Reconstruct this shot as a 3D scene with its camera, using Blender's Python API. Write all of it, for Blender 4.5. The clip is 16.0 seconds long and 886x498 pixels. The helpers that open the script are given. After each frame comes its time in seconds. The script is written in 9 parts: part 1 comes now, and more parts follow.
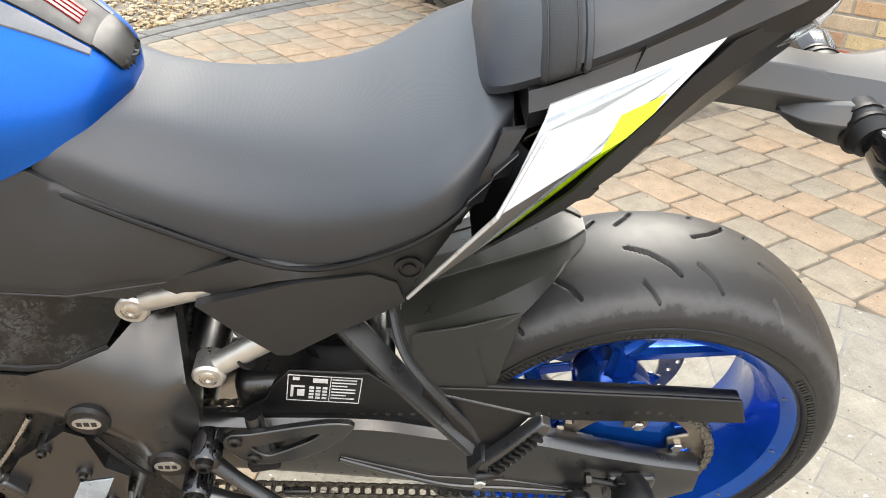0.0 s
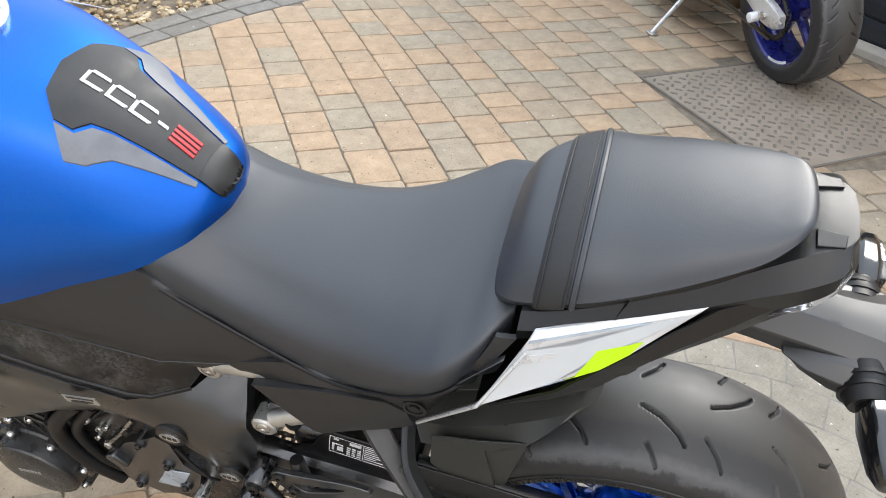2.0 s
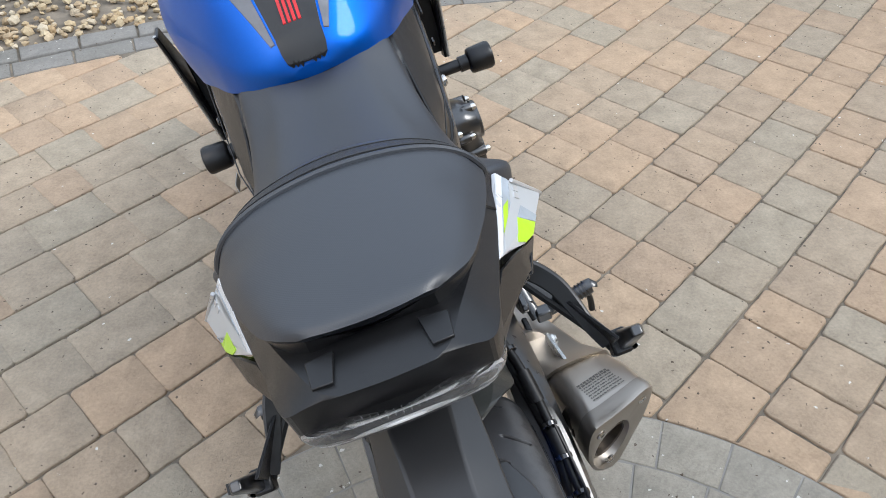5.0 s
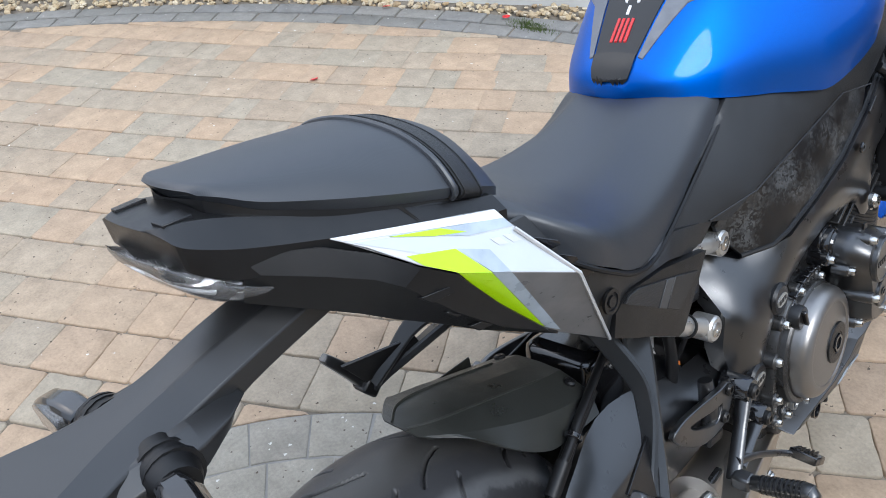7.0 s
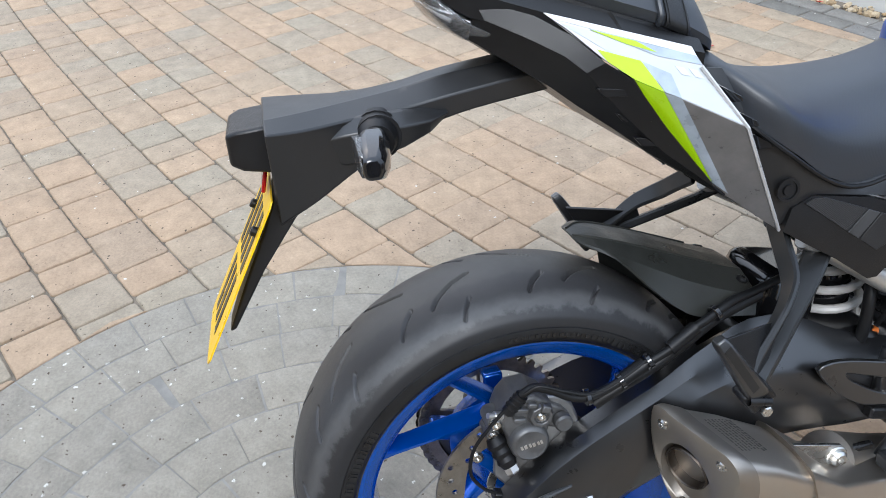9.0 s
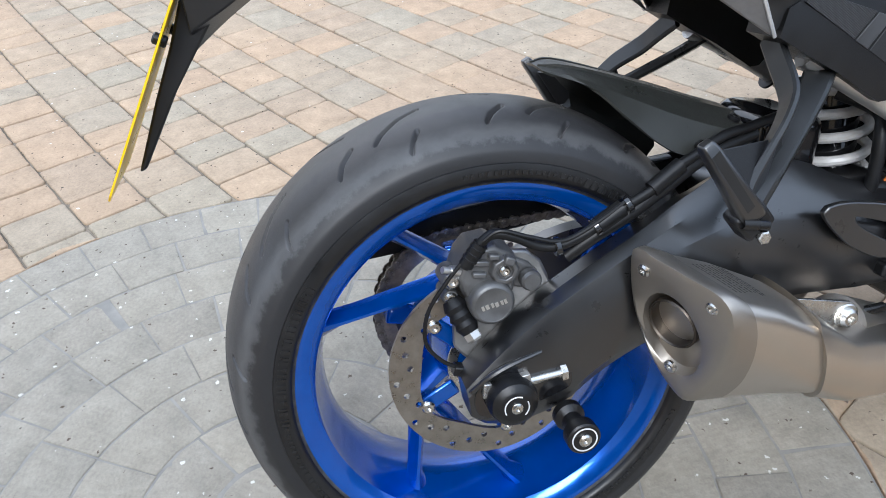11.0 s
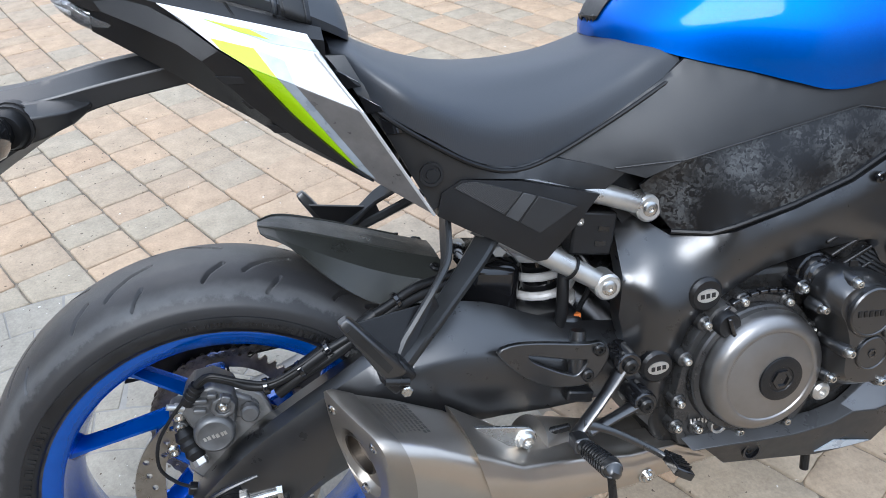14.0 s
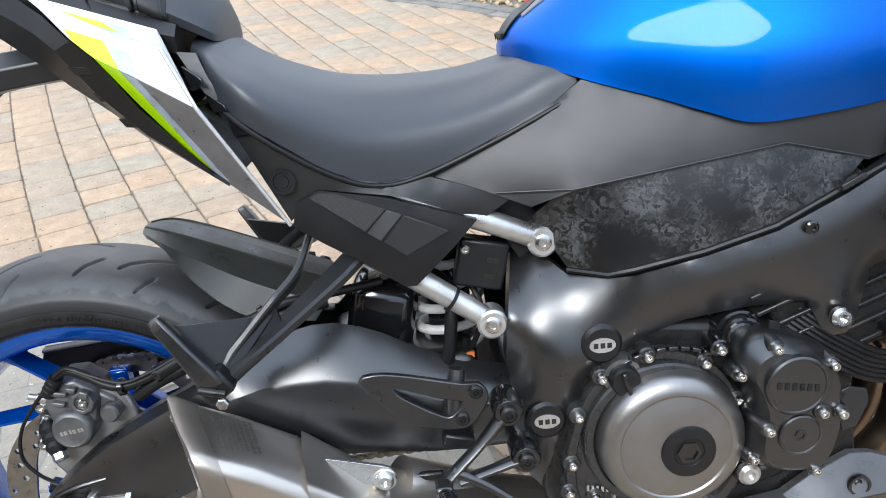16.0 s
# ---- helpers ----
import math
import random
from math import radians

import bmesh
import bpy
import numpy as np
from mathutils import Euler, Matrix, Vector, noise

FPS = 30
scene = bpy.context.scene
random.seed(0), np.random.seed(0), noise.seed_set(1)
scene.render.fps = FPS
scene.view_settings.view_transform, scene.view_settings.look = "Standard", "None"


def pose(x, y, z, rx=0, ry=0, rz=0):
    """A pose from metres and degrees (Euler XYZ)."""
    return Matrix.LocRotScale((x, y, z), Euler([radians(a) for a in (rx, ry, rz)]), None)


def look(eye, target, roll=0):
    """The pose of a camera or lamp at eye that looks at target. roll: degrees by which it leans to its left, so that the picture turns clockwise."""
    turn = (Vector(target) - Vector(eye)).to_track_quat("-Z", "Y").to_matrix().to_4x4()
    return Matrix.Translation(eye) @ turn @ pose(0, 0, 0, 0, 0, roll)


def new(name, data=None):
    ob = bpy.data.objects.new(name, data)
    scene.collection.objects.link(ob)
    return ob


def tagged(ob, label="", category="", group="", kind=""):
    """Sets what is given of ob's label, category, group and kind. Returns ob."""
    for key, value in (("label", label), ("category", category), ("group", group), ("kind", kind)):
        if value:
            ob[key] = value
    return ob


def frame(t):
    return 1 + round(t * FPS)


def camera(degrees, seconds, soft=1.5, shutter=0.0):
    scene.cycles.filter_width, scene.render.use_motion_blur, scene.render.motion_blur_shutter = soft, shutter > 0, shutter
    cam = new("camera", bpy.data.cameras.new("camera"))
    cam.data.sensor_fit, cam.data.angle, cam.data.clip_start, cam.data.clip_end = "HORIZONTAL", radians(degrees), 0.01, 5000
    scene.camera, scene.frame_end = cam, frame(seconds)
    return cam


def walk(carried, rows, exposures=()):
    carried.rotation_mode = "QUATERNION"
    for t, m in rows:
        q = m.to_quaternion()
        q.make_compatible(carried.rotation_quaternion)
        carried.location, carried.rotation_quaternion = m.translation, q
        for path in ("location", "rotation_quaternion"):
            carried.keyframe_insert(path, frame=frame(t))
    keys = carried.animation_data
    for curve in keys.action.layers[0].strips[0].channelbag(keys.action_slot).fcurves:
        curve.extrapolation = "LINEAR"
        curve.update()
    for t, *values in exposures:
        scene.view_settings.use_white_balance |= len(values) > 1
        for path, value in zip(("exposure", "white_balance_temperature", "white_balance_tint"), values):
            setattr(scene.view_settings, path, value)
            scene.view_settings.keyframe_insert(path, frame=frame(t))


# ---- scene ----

cam = camera(58.89, 16.0, soft=0.9)
PATH = [
 (0, (-0.9634, 0.3122, 1.0557), (-0.0942, 0.2601, 0.5640), 2.25),
 (0.5, (-0.9690, 0.2998, 1.1386), (-0.1060, 0.2623, 0.6349), 4.71),
 (1, (-1.0075, 0.2959, 1.2548), (-0.1558, 0.3133, 0.7312), 5.99),
 (1.5, (-1.0187, 0.2603, 1.3254), (-0.1915, 0.3494, 0.7705), 6.05),
 (2, (-0.9080, 0.1640, 1.3381), (-0.1178, 0.3321, 0.7487), 5.65),
 (2.5, (-0.8285, 0.0368, 1.3503), (-0.0861, 0.2993, 0.7340), 4.71),
 (3, (-0.7661, -0.0904, 1.3770), (-0.0834, 0.2655, 0.7389), 4.01),
 (3.2, (-0.7250, -0.1168, 1.3685), (-0.0698, 0.2773, 0.7240), 3.80),
 (5.3, (-0.1913, -0.3716, 1.3404), (-0.1160, 0.3650, 0.6682), -2.04),
 (5.5, (-0.1380, -0.3650, 1.3497), (-0.1436, 0.3781, 0.6805), -2.46),
 (6, (0.0476, -0.3900, 1.3379), (-0.1708, 0.3322, 0.6816), -4.56),
 (6.5, (0.2022, -0.3844, 1.3426), (-0.2039, 0.2734, 0.7083), -5.54),
 (7, (0.3049, -0.2536, 1.3070), (-0.2579, 0.3038, 0.6967), -5.68),
 (7.5, (0.4357, -0.2161, 1.2971), (-0.2438, 0.2211, 0.7079), -5.14),
 (8, (0.5557, -0.2196, 1.2884), (-0.2006, 0.0964, 0.7156), -4.51),
 (8.5, (0.5566, -0.2622, 1.2480), (-0.2290, -0.0337, 0.6730), -3.33),
 (9, (0.6385, -0.2392, 1.2233), (-0.1510, -0.0696, 0.6334), -2.37),
 (9.5, (0.6962, -0.1979, 1.1482), (-0.0906, -0.0527, 0.5484), -2.36),
 (10, (0.6611, -0.2006, 1.0399), (-0.1221, -0.0470, 0.4374), -2.60),
 (10.2, (0.6506, -0.1983, 1.0007), (-0.1351, -0.0381, 0.4032), -2.62),
 (12.3, (0.6617, -0.1614, 0.9942), (-0.1237, 0.0301, 0.4056), -4.82),
 (12.5, (0.6716, -0.1424, 1.0170), (-0.1171, 0.0672, 0.4390), -4.46),
 (13, (0.7268, -0.0629, 1.1185), (-0.0706, 0.1890, 0.5701), -3.59),
 (13.5, (0.7873, -0.0011, 1.1724), (-0.0090, 0.2437, 0.6193), -2.70),
 (14, (0.7663, 0.1132, 1.1851), (-0.0304, 0.3199, 0.6172), -2.28),
 (14.5, (0.7968, 0.2512, 1.2071), (-0.0098, 0.4041, 0.6361), -2.01),
 (15, (0.9002, 0.3334, 1.2151), (0.0828, 0.4467, 0.6502), -1.75),
 (15.5, (0.8610, 0.3859, 1.1682), (0.0289, 0.4665, 0.6195), -2.01),
 (16, (0.7976, 0.4402, 1.1023), (-0.0674, 0.4825, 0.6023), -3.30),
]
walk(cam, [(t, look(eye, target, roll)) for t, eye, target, roll in PATH],
     exposures=[(0.0, 1.62, 7300, 10), (0.5, 1.36, 7200, 10), (1.5, 1.14, 6900, 10), (3.2, 0.97, 6850, 10), (5.5, 0.66, 6280, 10), (7.0, 0.72, 6050, 10), (8.5, 0.66, 6120, 10), (10.0, 0.88, 6080, 10), (13.5, 0.94, 5900, 10), (15.0, 0.91, 6050, 10), (16.0, 1.04, 6200, 10)])


# ---- world and sun ----
world = bpy.data.worlds.new("sky")
scene.world = world
world.use_nodes = True
wn = world.node_tree.nodes
sky = wn.new("ShaderNodeTexSky")
sky.sky_type, sky.sun_disc = "NISHITA", False
sky.sun_elevation, sky.sun_rotation = radians(43), radians(250)
sky.air_density, sky.dust_density, sky.ozone_density, sky.altitude = 0.7, 6.0, 0.6, 50
cloud = wn.new("ShaderNodeMix")
cloud.data_type = "RGBA"
cloud.inputs[0].default_value = 0.82
cloud.inputs[7].default_value = (5.7, 6.6, 7.9, 1)
world.node_tree.links.new(sky.outputs[0], cloud.inputs[6])
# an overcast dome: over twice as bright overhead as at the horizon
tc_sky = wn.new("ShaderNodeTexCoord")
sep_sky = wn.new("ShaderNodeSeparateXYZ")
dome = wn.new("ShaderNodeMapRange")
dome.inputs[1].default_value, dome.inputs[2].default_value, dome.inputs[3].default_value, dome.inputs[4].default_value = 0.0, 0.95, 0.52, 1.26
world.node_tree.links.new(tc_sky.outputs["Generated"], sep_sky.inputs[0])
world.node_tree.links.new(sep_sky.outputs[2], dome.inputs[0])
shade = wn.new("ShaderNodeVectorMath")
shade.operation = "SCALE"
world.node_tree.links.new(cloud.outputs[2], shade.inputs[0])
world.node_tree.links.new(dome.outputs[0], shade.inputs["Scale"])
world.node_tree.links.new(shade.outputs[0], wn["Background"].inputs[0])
wn["Background"].inputs[1].default_value = 0.15

sun_data = bpy.data.lights.new("sun", "SUN")
sun_data.energy, sun_data.angle, sun_data.color = 1.75, radians(26), (1.0, 0.985, 0.96)
sun = new("sun", sun_data)
sun.matrix_world = look((6.0, -2.2, 6.0), (0, 0, 0), 0)

# ---- mesh helpers ----


def part(name, bm, material, parent=None, label="", sharp=35, bevel=0.0, segs=2, smooth=True):
    """Links a bmesh as one mesh object, under a thing or a part."""
    bmesh.ops.recalc_face_normals(bm, faces=bm.faces[:])
    me = bpy.data.meshes.new(name)
    bm.to_mesh(me)
    bm.free()
    me.materials.append(material)
    if smooth:
        me.shade_smooth()
        me.set_sharp_from_angle(angle=radians(sharp))
    ob = new(name, me)
    if parent is not None:
        ob.parent = parent
    if label:
        ob["label"] = label
    if bevel:
        b = ob.modifiers.new("bevel", "BEVEL")
        b.width, b.segments, b.limit_method, b.angle_limit = bevel, segs, "ANGLE", radians(32)
        b.harden_normals = False
    return ob


def hold(name, m=None):
    ob = new(name)
    ob.empty_display_size = 0.1
    if m is not None:
        ob.matrix_basis = m
    return ob


def raw(verts, faces):
    bm = bmesh.new()
    vs = [bm.verts.new(v) for v in verts]
    for f in faces:
        try:
            bm.faces.new([vs[i] for i in f])
        except ValueError:
            pass
    return bm


def merge(*bms):
    out = bmesh.new()
    for b in bms:
        me = bpy.data.meshes.new("tmp")
        b.to_mesh(me)
        b.free()
        out.from_mesh(me)
        bpy.data.meshes.remove(me)
    return out


def moved(bm, m):
    bmesh.ops.transform(bm, matrix=m, verts=bm.verts[:])
    return bm


def flip(bm, s):
    """Mirrors a bmesh in x when s is -1."""
    if s < 0:
        for v in bm.verts:
            v.co.x = -v.co.x
    return bm


def box(c, size, rot=None):
    bm = bmesh.new()
    bmesh.ops.create_cube(bm, size=1.0)
    m = Matrix.Translation(c) @ (rot or Matrix.Identity(4)) @ Matrix.Diagonal((*size, 1))
    return moved(bm, m)


def plate(outline, th, way=(-1, 0, 0)):
    """A sheet with a closed 3D outline, th thick along way."""
    n = len(outline)
    w = Vector(way).normalized() * th
    bm = bmesh.new()
    a = [bm.verts.new(p) for p in outline]
    b = [bm.verts.new(Vector(p) + w) for p in outline]
    f1 = bm.faces.new(a)
    f2 = bm.faces.new(b[::-1])
    for i in range(n):
        bm.faces.new((a[i], b[i], b[(i + 1) % n], a[(i + 1) % n]))
    bmesh.ops.triangulate(bm, faces=[f1, f2], ngon_method="EAR_CLIP")
    return bm


def slab(yz, x0, x1):
    """An outline in (y, z) pulled from x0 to x1; a point may carry its own outer x."""
    return plate([(p[2] if len(p) > 2 else x1, p[0], p[1]) for p in yz], abs(x1 - x0), (-1 if x1 > x0 else 1, 0, 0))


def curve_pts(pts, n=6, closed=False):
    """Catmull-Rom through points."""
    p = [Vector(q) for q in pts]
    out = []
    m = len(p)
    last = m if closed else m - 1
    for i in range(last):
        a, b, c, d = (p[(i - 1) % m], p[i], p[(i + 1) % m], p[(i + 2) % m]) if closed else (p[max(i - 1, 0)], p[i], p[i + 1], p[min(i + 2, m - 1)])
        for k in range(n):
            t = k / n
            out.append(0.5 * ((2 * b) + (c - a) * t + (2 * a - 5 * b + 4 * c - d) * t * t + (3 * b - a - 3 * c + d) * t ** 3))
    if not closed:
        out.append(p[-1])
    return out


def sweep(pts, r, seg=10, n=6, cap=True, smooth=True, flat=1.0):
    """A tube along points; r one radius or one for each point."""
    rs = r if isinstance(r, (list, tuple)) else [r] * len(pts)
    if smooth and len(pts) > 2:
        line = curve_pts(pts, n)
        rad = []
        for i in range(len(pts) - 1):
            rad += [rs[i] + (rs[i + 1] - rs[i]) * k / n for k in range(n)]
        rad.append(rs[-1])
    else:
        line, rad = [Vector(p) for p in pts], list(rs)
    bm = bmesh.new()
    t0 = (line[1] - line[0]).normalized()
    up = Vector((0, 0, 1)) if abs(t0.z) < 0.9 else Vector((0, 1, 0))
    nrm = (up - t0 * up.dot(t0)).normalized()
    rings = []
    for i, p in enumerate(line):
        t = (line[min(i + 1, len(line) - 1)] - line[max(i - 1, 0)]).normalized()
        nrm = (nrm - t * nrm.dot(t)).normalized()
        bi = t.cross(nrm)
        rings.append([bm.verts.new(p + (nrm * math.cos(a) * flat + bi * math.sin(a)) * rad[i]) for a in (2 * math.pi * k / seg for k in range(seg))])
    for a, b in zip(rings, rings[1:]):
        for k in range(seg):
            bm.faces.new((a[k], a[(k + 1) % seg], b[(k + 1) % seg], b[k]))
    if cap:
        bm.faces.new(rings[0][::-1])
        bm.faces.new(rings[-1])
    return bm


def strap(pts, wide, thick, n=6, up=(0, 0, 1)):
    """A flat bar with chamfered edges along points; half widths and half thicknesses for each point."""
    line = curve_pts(pts, n)

    def at(v, i):
        q = i / n
        k = min(int(q), len(v) - 2)
        return v[k] + (v[k + 1] - v[k]) * (q - k)
    rings = []
    nrm = Vector(up)
    for i, p in enumerate(line):
        t = (line[min(i + 1, len(line) - 1)] - line[max(i - 1, 0)]).normalized()
        nrm = (nrm - t * nrm.dot(t)).normalized()
        bi = t.cross(nrm)
        w, h = at(wide, i), at(thick, i)
        rings.append([p + bi * w * a + nrm * h * b for a, b in ((-1, -0.5), (-0.8, -1), (0.8, -1), (1, -0.5), (1, 0.5), (0.8, 1), (-0.8, 1), (-1, 0.5))])
    return loft(rings)


def lathe(profile, seg=48, c=(0, 0, 0), axis=(1, 0, 0), closed=False, cap=True, turn=0.0):
    """Turns (along, radius) pairs round an axis through c."""
    q = Vector((1, 0, 0)).rotation_difference(Vector(axis)).to_matrix()
    c = Vector(c)
    bm = bmesh.new()
    rings = []
    for a, r in profile:
        rings.append([bm.verts.new(c + q @ Vector((a, r * math.cos(t), r * math.sin(t)))) for t in (turn + 2 * math.pi * k / seg for k in range(seg))])
    pairs = list(zip(rings, rings[1:])) + ([(rings[-1], rings[0])] if closed else [])
    for a, b in pairs:
        for k in range(seg):
            bm.faces.new((a[k], a[(k + 1) % seg], b[(k + 1) % seg], b[k]))
    if cap and not closed:
        bm.faces.new(rings[0][::-1])
        bm.faces.new(rings[-1])
    return bm


def disc(c, axis, r, th, seg=32, rim=0.0015):
    return lathe([(-th / 2, r - rim), (-th / 2 + rim, r), (th / 2 - rim, r), (th / 2, r - rim)], seg, c, axis)


def bolt(c, axis, r, h=0.006, socket=True):
    """A button-head screw with a hexagon socket."""
    if socket:
        prof = [(0, r), (h * 0.6, r), (h, r * 0.72), (h, r * 0.42), (h * 0.45, r * 0.4), (h * 0.45, 0.0005)]
    else:
        prof = [(0, r), (h * 0.7, r), (h, r * 0.75), (h, 0.0005)]
    return lathe(prof, 18, c, axis, cap=False)


def loft(rings, cap=True):
    bm = bmesh.new()
    vs = [[bm.verts.new(p) for p in r] for r in rings]
    n = len(rings[0])
    for a, b in zip(vs, vs[1:]):
        for k in range(n):
            bm.faces.new((a[k], a[(k + 1) % n], b[(k + 1) % n], b[k]))
    if cap:
        bm.faces.new(vs[0][::-1])
        bm.faces.new(vs[-1])
    return bm


def hull_loft(stations, across=5, along=6):
    """stations: (y, half outline of (x, z) from the middle outwards). Returns a closed, smooth, mirrored body."""
    k = len(stations[0][1])
    rows = []
    for j in range(k):
        rows.append(curve_pts([(s[1][j][0], s[0] if len(s[1][j]) < 3 else s[1][j][2], s[1][j][1]) for s in stations], along))
    rings = []
    for i in range(len(rows[0])):
        half = [rows[j][i] for j in range(k)]
        full = [Vector((-p.x, p.y, p.z)) for p in half[:0:-1]] + half
        rings.append(curve_pts(full, across))
    return loft(rings)


def body(stations, creases=(), across=4, along=5):
    """Like hull_loft, but the half outline keeps a crease at the points named by their index."""
    k = len(stations[0][1])
    rows = [curve_pts([(s[1][j][0], s[0] if len(s[1][j]) < 3 else s[1][j][2], s[1][j][1]) for s in stations], along) for j in range(k)]
    cuts = sorted(set(creases) | {k - 1})
    rings = []
    for i in range(len(rows[0])):
        half = [rows[j][i] for j in range(k)]
        mirror = [Vector((-p.x, p.y, p.z)) for p in half]
        first = cuts[0]
        line = curve_pts(mirror[first:0:-1] + half[:first + 1], across)
        right = []
        a = first
        for b in cuts[1:]:
            right += curve_pts(half[a:b + 1], across)[1:]
            a = b
        left = [Vector((-p.x, p.y, p.z)) for p in right]
        rings.append(left[::-1] + line + right)
    return loft(rings)


# ---- materials ----


def nodes_of(name):
    m = bpy.data.materials.new(name)
    m.use_nodes = True
    return m, m.node_tree.nodes, m.node_tree.links, m.node_tree.nodes["Principled BSDF"]


def mat(name, col, rough=0.5, metal=0.0, col2=None, scale=30.0, bump=0.0, bscale=600.0, coat=0.0, rvar=0.12, spec=0.5, aniso=None, coat_rough=0.06):
    """A surface with two scales of variation: broad tone, fine relief."""
    m, n, l, b = nodes_of(name)
    col2 = col2 or tuple(c * 0.72 for c in col)
    tc = n.new("ShaderNodeTexCoord")
    vec = tc.outputs["Object"]
    if aniso:
        mp = n.new("ShaderNodeMapping")
        mp.inputs["Scale"].default_value = aniso
        l.new(vec, mp.inputs[0])
        vec = mp.outputs[0]
    t1 = n.new("ShaderNodeTexNoise")
    t1.inputs["Scale"].default_value, t1.inputs["Detail"].default_value, t1.inputs["Roughness"].default_value = scale, 6, 0.62
    t2 = n.new("ShaderNodeTexNoise")
    t2.inputs["Scale"].default_value, t2.inputs["Detail"].default_value = bscale, 3
    for t in (t1, t2):
        l.new(vec, t.inputs["Vector"])
    mix = n.new("ShaderNodeMix")
    mix.data_type = "RGBA"
    mix.inputs[6].default_value, mix.inputs[7].default_value = (*col2, 1), (*col, 1)
    rm = n.new("ShaderNodeMapRange")
    rm.inputs[1].default_value, rm.inputs[2].default_value = 0.35, 0.65
    l.new(t1.outputs[0], rm.inputs[0])
    l.new(rm.outputs[0], mix.inputs[0])
    l.new(mix.outputs[2], b.inputs["Base Color"])
    rr = n.new("ShaderNodeMapRange")
    rr.inputs[1].default_value, rr.inputs[2].default_value = 0.3, 0.7
    rr.inputs[3].default_value, rr.inputs[4].default_value = max(rough - rvar, 0.02), min(rough + rvar, 1.0)
    l.new(t1.outputs[0], rr.inputs[0])
    l.new(rr.outputs[0], b.inputs["Roughness"])
    b.inputs["Metallic"].default_value = metal
    b.inputs["Specular IOR Level"].default_value = spec
    if coat:
        b.inputs["Coat Weight"].default_value, b.inputs["Coat Roughness"].default_value = coat, coat_rough
    if bump:
        bp = n.new("ShaderNodeBump")
        bp.inputs["Strength"].default_value, bp.inputs["Distance"].default_value = bump, 0.0006
        l.new(t2.outputs[0], bp.inputs["Height"])
        l.new(bp.outputs[0], b.inputs["Normal"])
    return m


BLACK = mat("black moulded plastic", (0.008, 0.008, 0.0085), 0.33, col2=(0.006, 0.006, 0.0065), bump=0.3, bscale=1800, spec=0.42, rvar=0.05)
SATIN = mat("satin black paint", (0.0075, 0.0075, 0.008), 0.31, col2=(0.006, 0.006, 0.0064), bump=0.05, bscale=900, spec=0.85, coat=0.5, coat_rough=0.28, rvar=0.05)
GLOSS = mat("gloss black plastic", (0.008, 0.008, 0.009), 0.12, rvar=0.05, coat=0.6)
GREYPL = mat("dark grey plastic", (0.015, 0.0152, 0.0158), 0.40, col2=(0.0135, 0.0137, 0.0142), bump=0.3, bscale=1800, spec=0.5, rvar=0.02)
HANGM = mat("satin hanger plastic", (0.017, 0.0173, 0.0182), 0.38, col2=(0.015, 0.0153, 0.0161), bump=0.08, bscale=1600, spec=0.65, rvar=0.03)
GUARDG = mat("mid grey plastic", (0.046, 0.047, 0.0485), 0.42)
HUGM = mat("matt hugger plastic", (0.026, 0.0270, 0.0240), 0.37, col2=(0.023, 0.0240, 0.0213), bump=0.3, bscale=1500, spec=0.5)


